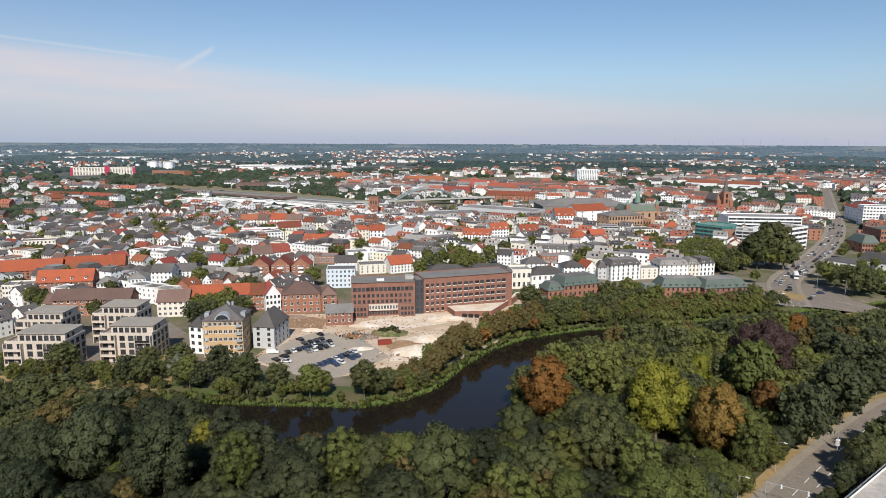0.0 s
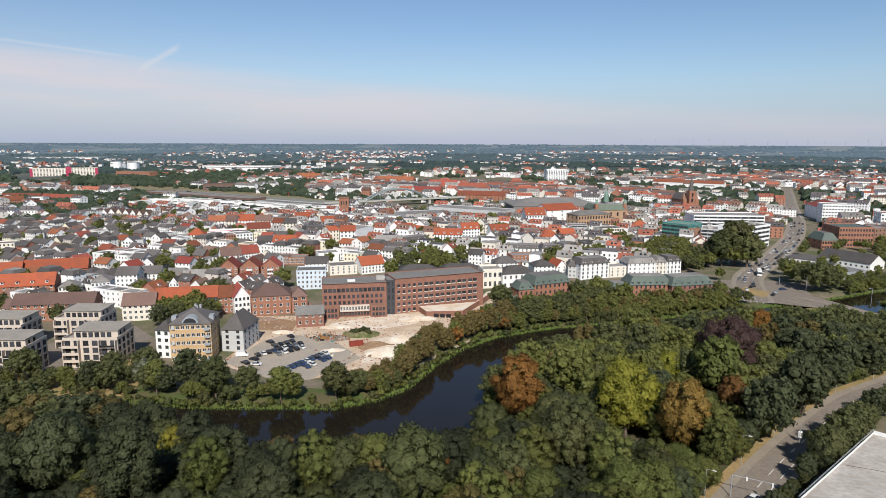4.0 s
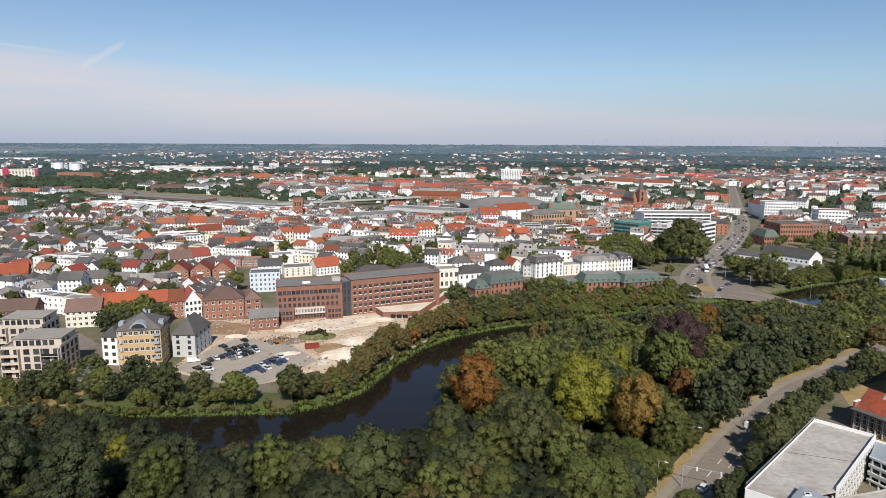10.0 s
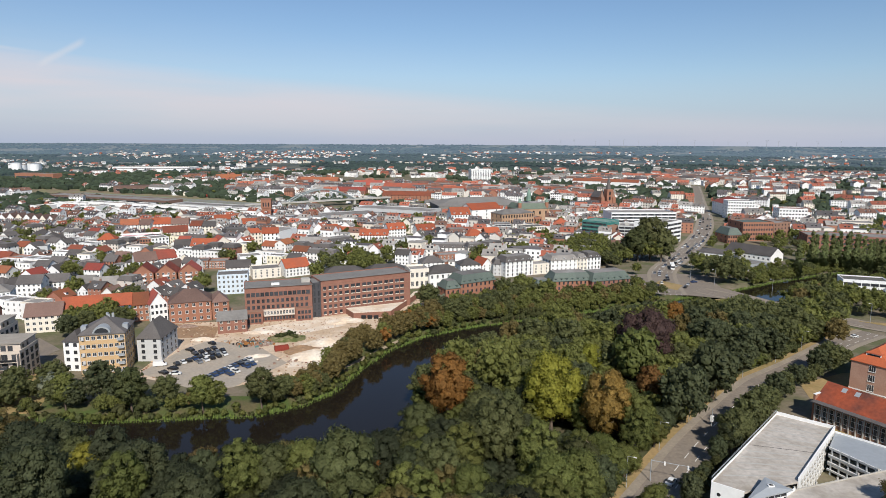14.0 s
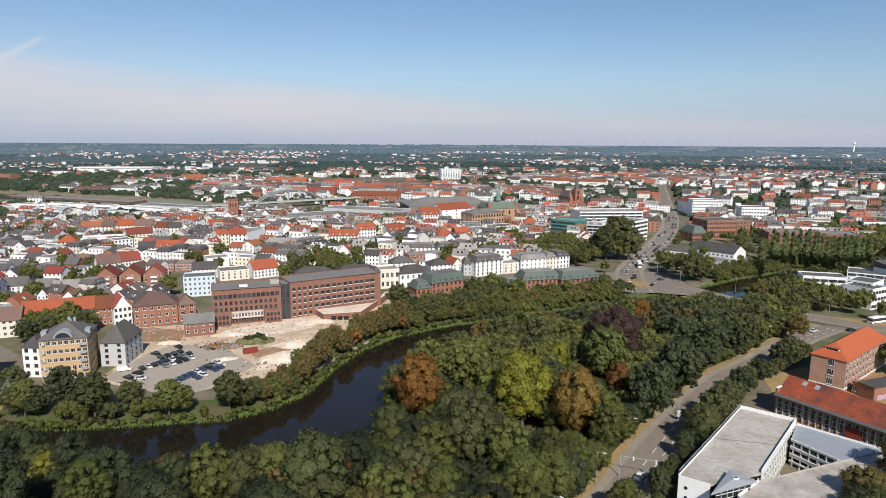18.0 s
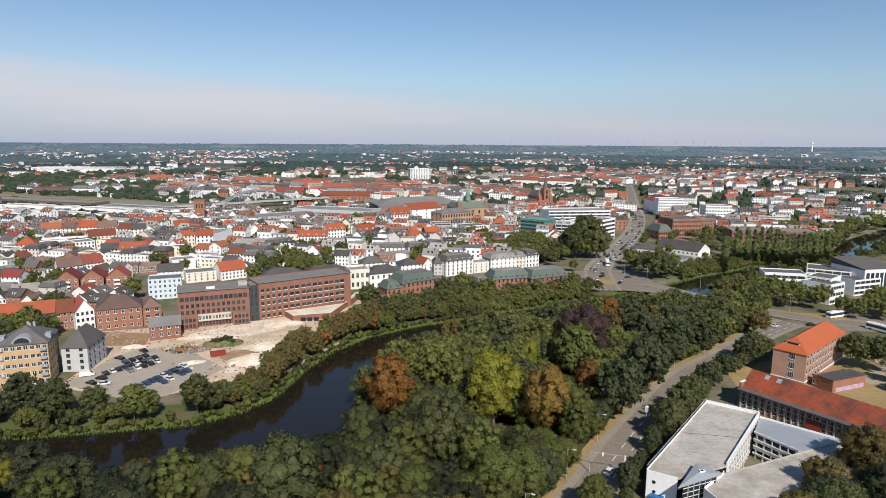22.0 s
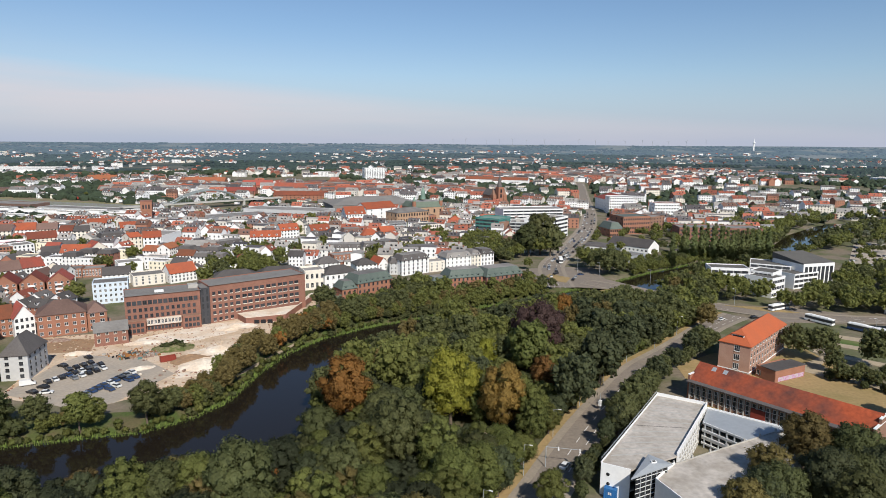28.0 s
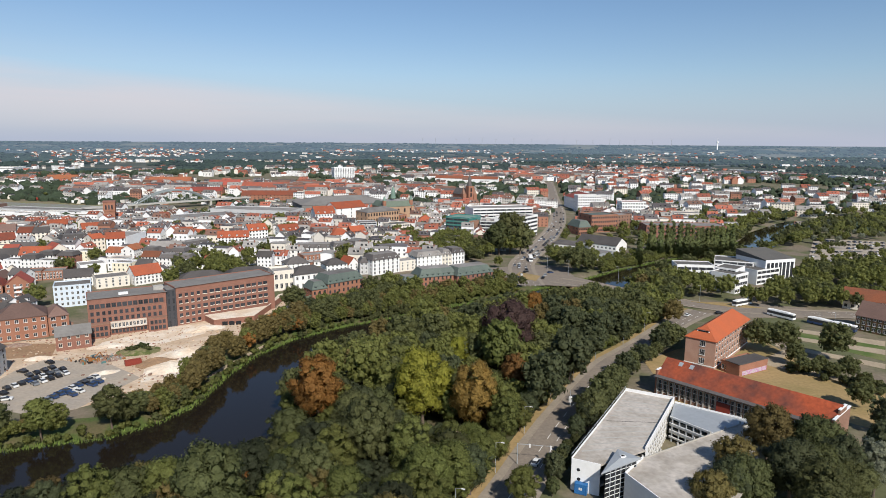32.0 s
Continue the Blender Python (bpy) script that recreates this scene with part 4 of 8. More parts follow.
def roof_geo(kind, W, D, h, rh, over=0.4, inset=None):
    """Roof over 0..W x 0..D at height h. Slot 0: covering, slot 1: upper flat."""
    g = Geo()
    o, t = over, 0.22
    lo = h - (rh / (D / 2) * o if kind in ("gable",) else 0)
    if kind == "gable":
        P = [(-o, -o, lo), (W + o, -o, lo), (W + o, D / 2, h + rh), (-o, D / 2, h + rh)]
        Q = [(W + o, D + o, lo), (-o, D + o, lo), (-o, D / 2, h + rh), (W + o, D / 2, h + rh)]
        for A in (P, Q):
            g.face(A)
            B = [(x, y, z - t) for x, y, z in A]
            g.face(B[::-1])
            for i in (0, 1, 3):
                j = (i + 1) % 4
                g.face([A[i], B[i], B[j], A[j]])
    elif kind == "gablex":
        lo = h - rh / (W / 2) * o
        P = [(-o, D + o, lo), (-o, -o, lo), (W / 2, -o, h + rh), (W / 2, D + o, h + rh)]
        Q = [(W + o, -o, lo), (W + o, D + o, lo), (W / 2, D + o, h + rh), (W / 2, -o, h + rh)]
        for A in (P, Q):
            g.face(A)
            B = [(x, y, z - t) for x, y, z in A]
            g.face(B[::-1])
            for i in (0, 1, 3):
                j = (i + 1) % 4
                g.face([A[i], B[i], B[j], A[j]])
    elif kind == "hip":
        k = min(D, W) / 2 * 0.95
        e = [(-o, -o, h), (W + o, -o, h), (W + o, D + o, h), (-o, D + o, h)]
        if W >= D:
            r = [(k, D / 2, h + rh), (W - k, D / 2, h + rh)]
            g.face([e[0], e[1], r[1], r[0]]); g.face([e[1], e[2], r[1]]); g.face([e[2], e[3], r[0], r[1]]); g.face([e[3], e[0], r[0]])
        else:
            r = [(W / 2, k, h + rh), (W / 2, D - k, h + rh)]
            g.face([e[0], e[1], r[0]]); g.face([e[1], e[2], r[1], r[0]]); g.face([e[2], e[3], r[1]]); g.face([e[3], e[0], r[0], r[1]])
        b = [(x, y, z - t) for x, y, z in e]
        for i in range(4):
            j = (i + 1) % 4
            g.face([b[i], b[j], e[j], e[i]])
        g.face(b[::-1])
    elif kind == "mansard":
        k = inset or rh * 0.55
        e = [(-o, -o, h), (W + o, -o, h), (W + o, D + o, h), (-o, D + o, h)]
        r = [(k, k, h + rh), (W - k, k, h + rh), (W - k, D - k, h + rh), (k, D - k, h + rh)]
        for i in range(4):
            j = (i + 1) % 4
            g.face([e[i], e[j], r[j], r[i]])
            g.face([(*e[i][:2], h - t), (*e[j][:2], h - t), e[j], e[i]])
        g.face(r, 1)
        g.face([(x, y, z - t) for x, y, z in e[::-1]])
    else:   # flat, with an upstand round it
        q = 0.3
        g.box(q, W - q, q, D - q, h - 0.25, h - 0.02, 0)
        for x0, x1, y0, y1 in ((-0.04, W + 0.04, -0.04, q), (-0.04, W + 0.04, D - q, D + 0.04), (-0.04, q, q, D - q), (W - q, W + 0.04, q, D - q)):
            g.box(x0, x1, y0, y1, h - 0.02, h + rh, 1)
    return g


def grid_wins(width, h, floors, cols, w, hh, sill, margin=None, top=0.0):
    out = []
    if cols <= 0:
        return out
    fh = (h - top) / floors
    m = margin if margin is not None else (width / cols - w) / 2
    m = max(m, 0.25)
    step = (width - 2 * m - w) / max(1, cols - 1)
    for k in range(floors):
        for c in range(cols):
            u = m + c * step if cols > 1 else (width - w) / 2
            z = k * fh + sill
            out.append((u, u + w, z, min(z + hh, h - 0.2)))
    return out


def building(name, label, a, b, depth, h, floors, cols, wall="white", roof="flat", roofm="felt", rh=0.5, win=(1.2, 1.6), sill=0.95, frame_m="frame",
             scols=2, bars=1, joined=False, group="", category="building", chimneys=0, dormers=0, extra=None, glass="glass", base=0.0, back=0, dormer_m=None, margin=None):
    """A house: wall, roof, windows one by one. a to b is its front at the ground, seen left to right; it reaches depth behind that."""
    W = math.hypot(b[0] - a[0], b[1] - a[1])
    rz = math.degrees(math.atan2(b[1] - a[1], b[0] - a[0]))
    t = thing(name, a[0], a[1], base, rz, label, category, group)
    c, s = math.cos(radians(rz)), math.sin(radians(rz))
    n = max(1, round(W / depth))
    for i in range(n):
        u = W * (i + 0.5) / n
        take(a[0] + c * u - s * depth / 2, a[1] + s * u + c * depth / 2, max(W / n, depth) * 0.55)
    D = depth
    geo = Geo()
    w, hh = win
    sides = [((0, 0), (1, 0), W, cols), ((W, 0), (0, 1), D, scols), ((W, D), (-1, 0), W, back), ((0, D), (0, -1), D, scols)]
    panes = []
    for p, u, width, k in sides:
        k = min(k, int(width / (w + 0.35)))
        wins = extra(width, h) if (extra and p == (0, 0)) else grid_wins(width, h, floors, k, w, hh, sill, margin if p == (0, 0) else None)
        facade(geo, p, u, width, -0.3, h, wins)
        panes += [(p, u, q) for q in wins]
    if roof == "gable":
        for x, flip in ((0, 1), (W, 0)):
            tri = [(x, 0, h), (x, D, h), (x, D / 2, h + rh - 0.1)]
            geo.face(tri[::-1] if flip else tri)
    if roof == "gablex":
        for y, flip in ((0, 0), (D, 1)):
            tri = [(0, y, h), (W, y, h), (W / 2, y, h + rh - 0.1)]
            geo.face(tri[::-1] if flip else tri)
    part("wall", geo, M[wall], t)
    up = M["felt"] if roof == "mansard" else M[wall]
    part("roof", roof_geo(roof, W, D, h, rh), [M[roofm], up], t)
    if joined:
        g = Geo()
        for (px, py), (ux, uy), (s0, s1, z0, z1) in panes:
            at = lambda q, z: (px + ux * q - uy * 0.1, py + uy * q + ux * 0.1, z)
            g.face([at(s0, z0), at(s1, z0), at(s1, z1), at(s0, z1)])
        for z in sorted({q[2][2] for q in panes}):
            k = Geo()
            k.v, k.f = g.v, [f for f in g.f if abs(min(g.v[i][2] for i in f) - z) < 0.01]
            used = sorted({i for f in k.f for i in f})
            back_to = {i: n for n, i in enumerate(used)}
            k.v, k.f = [g.v[i] for i in used], [tuple(back_to[i] for i in f) for f in k.f]
            tagged(part("glazing", k, M[glass], t), kind="stuff")
    else:
        for (px, py), (ux, uy), (s0, s1, z0, z1) in panes:
            ob = part("window", window_mesh(s1 - s0, z1 - z0, frame_m, bars if s1 - s0 < 2.5 else 3, glass), None, t)
            q = (s0 + s1) / 2
            ob.matrix_basis = pose(px + ux * q, py + uy * q, (z0 + z1) / 2, 0, 0, math.degrees(math.atan2(uy, ux)))
    for k in range(chimneys):
        g = Geo()
        x = W * (k + 0.5) / chimneys
        y = D * 0.5 + (0.6 if roof in ("gable", "hip") else 1.5)
        top = h + (rh + 0.9 if roof != "flat" else 1.5)
        g.box(x - 0.45, x + 0.45, y - 0.35, y + 0.35, h - 0.3, top)
        g.box(x - 0.52, x + 0.52, y - 0.42, y + 0.42, top, top + 0.15)
        part("chimney", g, M["brick_d"], t)
    for k in range(dormers):
        x = W * (k + 0.5) / dormers
        slope = rh / (D / 2) if roof != "mansard" else 1 / 0.55
        y0 = 0.9 if roof != "mansard" else 0.1
        zb = h + slope * y0
        g = Geo()
        y1 = y0 + 1.5 / slope + 0.3
        g.box(x - 0.75, x + 0.75, y0, y1, zb - 0.2, zb + 1.35, 0)
        g.box(x - 0.9, x + 0.9, y0 - 0.15, y1, zb + 1.35, zb + 1.5, 1)
        g.face([(x - 0.5, y0 - 0.02, zb + 0.25), (x + 0.5, y0 - 0.02, zb + 0.25), (x + 0.5, y0 - 0.02, zb + 1.15), (x - 0.5, y0 - 0.02, zb + 1.15)], 2)
        part("dormer", g, [M[dormer_m or "white"], M[roofm], M["glass"]], t)
    return t, W


def box_part(t, name, material, *box, label=""):
    g = Geo()
    g.box(*box)
    return part(name, g, M[material], t, label)


# long brick office building
BH = 17.6


def left_wins(width, h):
    out = [(0.8 + k * (width - 1.6) / 14, 0.8 + (k + 0.84) * (width - 1.6) / 14, h - 4.3, h - 2.3) for k in range(14)]
    for z in (6.9, 10.0):
        out += [(1.0 + k * (width - 2.2) / 13, 2.35 + k * (width - 2.2) / 13, z, z + 1.75) for k in range(13)]
    return out


office, W = building("brick_office_building", "long red-brick office building with flat grey metal roof", (-105.6, 302.4), (-74.4, 313.2), 17, BH, 4, 14, "brick", "flat", "metal_r", 0.35,
                     extra=left_wins, frame_m="frame_d", scols=0, bars=1)
for x0, x1 in ((0, 0.25), (0.74, 0.99)):
    box_part(office, "porch_block", "brick", W * x0, W * x1, -3.0, 0, -0.2, 6.3)
    box_part(office, "porch_coping", "brick_d", W * x0 - 0.1, W * x1 + 0.1, -3.1, 0, 6.3, 6.55)
    for z in (1.9, 4.6):
        for k in range(4):
            ob = part("window", window_mesh(1.3, 1.6, "frame_d", 1), None, office)
            ob.matrix_basis = pose(W * (x0 + 0.045 + k * 0.053), -3.2, z)
g = Geo()
n_ = 10
step = W * 0.46 / n_
facade(g, (W * 0.265, -0.9), (1, 0), W * 0.46, 3.3, 6.2, [(0.25 + k * step, (k + 1) * step - 0.15, 3.75, 5.75) for k in range(n_)], 0.3)
g.box(W * 0.265, W * 0.725, -0.9, -0.05, 6.2, 6.45)
g.box(W * 0.265, W * 0.725, -0.9, -0.05, 3.05, 3.3)
part("pale_band", g, M["beige"], office, "pale rendered window band")
for k in range(n_):
    for z, hh_, fm in ((4.75, 2.0, "frame"), (1.7, 1.3, "frame_d")):
        ob = part("window", window_mesh(step - 0.4, hh_, fm, 1), None, office)
        ob.matrix_basis = pose(W * 0.265 + (k + 0.52) * step, -0.86 if z > 3 else -0.2, z)
box_part(office, "roof_plant", "white", W * 0.40, W * 0.40 + 4.0, 5, 7, BH, BH + 0.9)
box_part(office, "roof_plant", "concrete", W * 0.86, W * 0.86 + 4.5, 7, 11, BH, BH + 1.8)
box_part(office, "roof_edge", "metal_r", -0.5, W + 0.5, -0.6, 0.3, BH + 0.36, BH + 0.52)
for k in range(15):
    box_part(office, "pilaster", "brick", 0.45 + k * (W - 1.6) / 14, 0.8 + k * (W - 1.6) / 14, -0.14, 0, BH - 4.5, BH - 2.1)
for z in (BH - 4.8, 9.2, 6.1):
    box_part(office, "string_course", "brick_d", 0, W, -0.1, 0.0, z, z + 0.2)


def right_wins(width, h):
    out = []
    fh = 3.3
    for k in range(5):
        x = 1.2
        for n in range(15):
            if n < 4:
                w_, step = 1.35, 2.55
            else:
                w_, step = 2.1, 2.55 if n % 2 else 3.1
            if x + w_ < width - 0.8 and not (k == 0 and n > 3):
                out.append((x, x + w_ + 0.25, k * fh + 0.75, k * fh + 2.6))
            x += step * (width / 45.0)
    return out


RH = 18.7
office_b, W2 = building("brick_office_building", "five-storey red-brick office block, new windows, flat grey roof", (-70.5, 316.2), (-26.3, 342), 17, RH, 5, 15, "brick", "flat", "metal_r", 0.35,
                        extra=right_wins, frame_m="frame_d", scols=0)
for q in right_wins(W2, RH):
    box_part(office_b, "window_sill", "cream", q[0], q[1], -0.12, 0.02, q[2] - 0.05, q[2] + 0.22)
box_part(office_b, "roof_edge", "metal_r", -0.5, W2 + 0.5, -0.6, 0.3, RH + 0.36, RH + 0.52)
for z in (0.36, 0.54, 0.715, 0.88):
    box_part(office_b, "string_course", "brick_d", 0, W2, -0.06, 0.0, RH * z, RH * z + 0.18)
building("glazed_stair_link", "dark glazed stair tower between brick blocks", (-74.5, 314.3), (-70.6, 316), 12, RH - 0.5, 5, 3, "frame_d", "flat", "metal_r", 0.2, (1.1, 2.8), 0.4, "frame_d", 0)
# raised forecourt with brick retaining wall
terr = thing("terrace", -53.3, 313.1, 0, 0, "raised pale concrete terrace with brick retaining wall", "terrace")
g, TP = Geo(), [(-53.3, 313.1), (-34.7, 318), (-21.5, 364.1), (-25.6, 360.5), (-29.6, 336.4), (-58.8, 322.1)]
ox, oy = TP[0]
TP = [(x - ox, y - oy) for x, y in TP]
g.prism(TP, -0.2, 3.0)
part("retaining_wall", g, M["brick"], terr)
g = Geo()
g.prism(TP, 3.0, 3.2)
part("slab", g, M["pale"], terr)
# no holes cut: near-black slabs imitate the shade of openings
for k in range(3):
    g = Geo()
    g.box(4 + k * 3.2, 6.4 + k * 3.2, -0.35, 0.4, 0.2, 1.9)
    part("opening", g, M["dark"], terr)

building("brick_gatehouse", "small two-storey red-brick house with grey metal roof", (-112.8, 284.3), (-100.3, 288.9), 11, 6.6, 2, 4, "brick", "gable", "metal_r", 3.0, (1.4, 1.8), 1.6, "cream", 2, chimneys=1)
building("brick_hip_roof_house", "three-storey orange-brick house with dark hipped roof", (-143.1, 300.3), (-124.6, 307.5), 15, 10.4, 3, 6, "brick_b", "hip", "brown", 5.2, (1.5, 1.7), 1.0, "frame", 3)
building("brick_hip_roof_house", "narrow orange-brick wing with dark roof", (-124.7, 308.6), (-117.3, 312.4), 13, 9, 3, 2, "brick_b", "hip", "brown", 4.0, (2.0, 1.6), 1.0, "frame", 2)
# ochre office and its wings
YH = 16.4
ochre, W = building("ochre_office_building", "ochre-clad office tower with slate hipped roof and arched window", (-144.7, 228.7), (-129.2, 233.2), 17, YH, 5, 8, "yellow", "hip", "slate", 5.0, (1.5, 1.5), 1.1, "frame", 5)
g = Geo()
arc = [(W / 2 + math.cos(k * math.pi / 12) * 3.2, YH + 0.4 + math.sin(k * math.pi / 12) * 2.6) for k in range(13)]
g.face([(x, -0.1, z) for x, z in arc])
for (x0, z0), (x1, z1) in zip(arc, arc[1:]):
    g.face([(x0, -0.1, z0), (x0, 4.5, z0), (x1, 4.5, z1), (x1, -0.1, z1)])
part("arched_dormer", g, M["metal"], ochre, "arched grey dormer")
g = Geo()
arc = [(W / 2 + math.cos(k * math.pi / 12) * 2.5, YH + 0.5 + math.sin(k * math.pi / 12) * 1.9) for k in range(13)]
g.face([(x, -0.16, z) for x, z in arc])
part("arched_window", g, M["glass"], ochre)
for k in range(5):
    z = 1.2 + k * YH / 5.15
    bal = box_part(ochre, "balcony", "grey", W - 2.6, W - 0.4, -1.3, 0, z - 0.15, z)
    box_part(bal, "balustrade", "metal", W - 2.6, W - 0.4, -1.3, -1.22, z, z + 1.0)
    box_part(ochre, "bay_console", "grey", 0.9, 1.9, -0.8, 0, z + 0.5, z + 1.7)
for x0, x1, y0, y1 in ((-0.3, 1.6, 4.5, 7.5), (W - 1.6, W + 0.3, 4.5, 7.5)):
    box_part(ochre, "side_dormer", "metal", x0, x1, y0, y1, YH + 0.2, YH + 2.2)
for x, y in ((W * 0.55, 9.5), (W * 0.62, 11.0), (W * 0.48, 12.0)):
    box_part(ochre, "roof_vent", "metal", x - 0.4, x + 0.4, y - 0.4, y + 0.4, YH + 3.0, YH + 5.4)
building("white_office_wing", "white rendered office wing with slate roof", (-154.9, 234.6), (-148.4, 234.4), 14, 12, 4, 2, "white", "hip", "slate", 3.8, (1.5, 1.4), 1.0, "frame_d", 2)
building("white_office_wing", "pale grey office wing with tall slate hipped roof", (-131.6, 246.2), (-121.9, 246.6), 17, 9.8, 4, 2, "grey", "hip", "slate", 6.5, (1.4, 1.4), 1.0, "frame_d", 4)


def apartment(a, b, depth, h, floors, label):
    t, W = building("apartment_block", label, a, b, depth, h, floors, 6, "beige", "flat", "pale_roof", 0.9, (2.2, 2.1), 0.5, "frame_d", 4, category="apartment building", group="apartment blocks")
    fh = h / floors
    for k in range(1, floors):
        for x0, x1 in ((0.3, W * 0.3), (W * 0.68, W - 0.3)):
            bal = box_part(t, "balcony", "beige", x0, x1, -1.7, 0, k * fh - 0.1, k * fh + 0.12)
            g = Geo()
            g.box(x0, x1, -1.7, -1.6, k * fh + 0.12, k * fh + 1.0)
            part("balustrade", g, M["glass" if x0 > 2 else "beige"], bal)
    for x in (0.3, W * 0.3, W * 0.68, W - 0.5):
        box_part(t, "pier", "beige", x, x + 0.3, -1.75, 0.0, -0.2, h)
    ph = h + 3.1
    g = Geo()
    x0, x1, y0, y1 = W * 0.16, W * 0.97, depth * 0.16, depth * 0.97
    facade(g, (x0, y0), (1, 0), x1 - x0, h, ph, [(0.8 + k * 2.4, 2.6 + k * 2.4, h + 0.3, h + 2.4) for k in range(int((x1 - x0 - 1) / 2.4))])
    facade(g, (x1, y0), (0, 1), y1 - y0, h, ph, [(1.5 + k * 3.4, 3.0 + k * 3.4, h + 0.3, h + 2.4) for k in range(int((y1 - y0 - 2) / 3.4))])
    facade(g, (x1, y1), (-1, 0), x1 - x0, h, ph, [])
    facade(g, (x0, y1), (0, -1), y1 - y0, h, ph, [])
    pent = part("penthouse", g, M["beige"], t)
    for k in range(int((x1 - x0 - 1) / 2.4)):
        ob = part("window", window_mesh(1.8, 2.1, "frame_d", 1), None, pent)
        ob.matrix_basis = pose(x0 + 1.7 + k * 2.4, y0, h + 1.35)
    g = Geo()
    g.box(x0 - 0.5, x1 + 0.5, y0 - 0.6, y1 + 0.5, ph, ph + 0.35)
    part("penthouse_roof", g, M["pale_roof"], t)
    return t


apartment((-212.0, 200.0), (-189.3, 204.3), 15, 11.8, 4, "modern pale grey apartment block with penthouse and loggias")
apartment((-183.5, 217.0), (-162.6, 221.0), 15, 11.7, 4, "modern pale grey apartment block with deep balconies")
apartment((-233.2, 227.0), (-213.9, 230.7), 15, 11.6, 4, "modern pale grey apartment block behind another")
apartment((-205, 239.0), (-185.8, 242.7), 15, 12.9, 4, "modern pale grey apartment block with roof terrace")
# street behind them
building("brick_terrace", "red-brick flats with white balconies and brown roof", (-256.3, 271.6), (-219.3, 282.5), 12, 8.9, 3, 12, "brick_b", "gable", "brown", 4.5, (1.5, 1.5), 1.0, "frame", 2, category="house")
building("cream_flats", "cream rendered flats with brown tiled roof", (-203.1, 281.4), (-188.5, 286.6), 12, 8.3, 3, 6, "cream", "gable", "brown", 5, (1.4, 1.5), 1.0, "frame", 2, category="house")
building("blue_terrace", "terraced house, dark blue front, orange tiled roof", (-190.7, 290.6), (-162.7, 302), 12, 9.7, 3, 8, "dblue", "gable", "tile_b", 4.6, (1.7, 1.6), 1.0, "frame", 0, category="house")
building("brick_terrace", "brick terraced house with orange tiled roof", (-162.4, 302.1), (-155.5, 305.8), 12, 9, 3, 3, "brick_b", "gable", "tile", 5, (1.3, 1.5), 1.0, "frame", 0, category="house")
building("white_gabled_house", "white gabled town house with orange roof", (-153.1, 301.6), (-146.6, 306.4), 12, 9.5, 3, 4, "white", "gablex", "tile", 5.5, (1.1, 1.5), 1.0, "frame_d", 2, category="house")
building("brick_terrace", "large brick house with broad orange tiled roof", (-296.8, 304.7), (-269.9, 317.2), 13, 8.9, 3, 9, "brick_b", "gable", "tile_b", 6, (1.4, 1.5), 1.0, "frame", 2, category="house", dormers=4)
building("brick_terrace", "long brick terrace with orange tiled roof", (-366, 331.2), (-323.8, 353.8), 13, 6.4, 3, 16, "brick_b", "gable", "tile_b", 6, (1.4, 1.5), 1.0, "frame", 2, category="house", joined=True)
building("brick_terrace", "long brick terrace with orange tiled roof", (-325.8, 357), (-292.9, 375), 13, 6.5, 3, 12, "brick_b", "gable", "tile_b", 6, (1.4, 1.5), 1.0, "frame", 2, category="house", joined=True)
for k in range(3):
    u = (-197.2, 369.6, -159.1, 379.4)
    ax, ay = u[0] + (u[2] - u[0]) * k / 3, u[1] + (u[3] - u[1]) * k / 3
    bx, by = u[0] + (u[2] - u[0]) * (k + 0.92) / 3, u[1] + (u[3] - u[1]) * (k + 0.92) / 3
    t, W = building("brick_gabled_flats", "red-brick gabled flats with white balconies", (ax, ay), (bx, by), 13, 10.5, 4, 4, "brick_b", "gablex", "tile", 5, (1.3, 1.4), 0.9, "frame", 2, category="house")
    for z in (2.9, 5.5, 8.1):
        box_part(t, "balcony", "white", W * 0.36, W * 0.64, -1.2, 0, z, z + 0.9)
building("pale_blue_hotel", "pale blue rendered four-storey town building", (-142, 361), (-125.1, 366.2), 14, 11.3, 4, 7, "pblue", "flat", "felt", 0.6, (1.2, 1.6), 1.0, "frame", 3)
building("brick_long_house", "long low brick building with dark hipped roof", (-84.8, 391.5), (-59.3, 396.2), 14, 7, 3, 12, "brick_b", "hip", "slate", 3.5, (1.3, 1.4), 0.9, "frame", 2, joined=True)
building("brick_long_house", "long brick building with dark hipped roof", (-59, 396.2), (-32.3, 401), 14, 7.4, 3, 12, "brick_b", "hip", "slate", 3.8, (1.3, 1.4), 0.9, "frame", 2, joined=True)
building("ornate_white_hall", "ornate white and cream classical hall", (-29.4, 381.9), (-17.9, 385.6), 15, 11.1, 2, 4, "cream", "flat", "felt", 1.2, (1.7, 3.0), 1.4, "frame", 2)
building("ornate_white_hall", "white classical villa with slate hipped roof", (-17.4, 382.6), (2.6, 391.5), 14, 9.3, 2, 6, "white", "hip", "slate", 4, (1.4, 2.2), 1.3, "frame", 2)
building("white_town_house", "white rendered town house with slate roof", (2, 420.6), (15.9, 425.1), 13, 7.4, 3, 5, "white", "hip", "slate", 3.5, (1.2, 1.5), 1.0, "frame", 3)
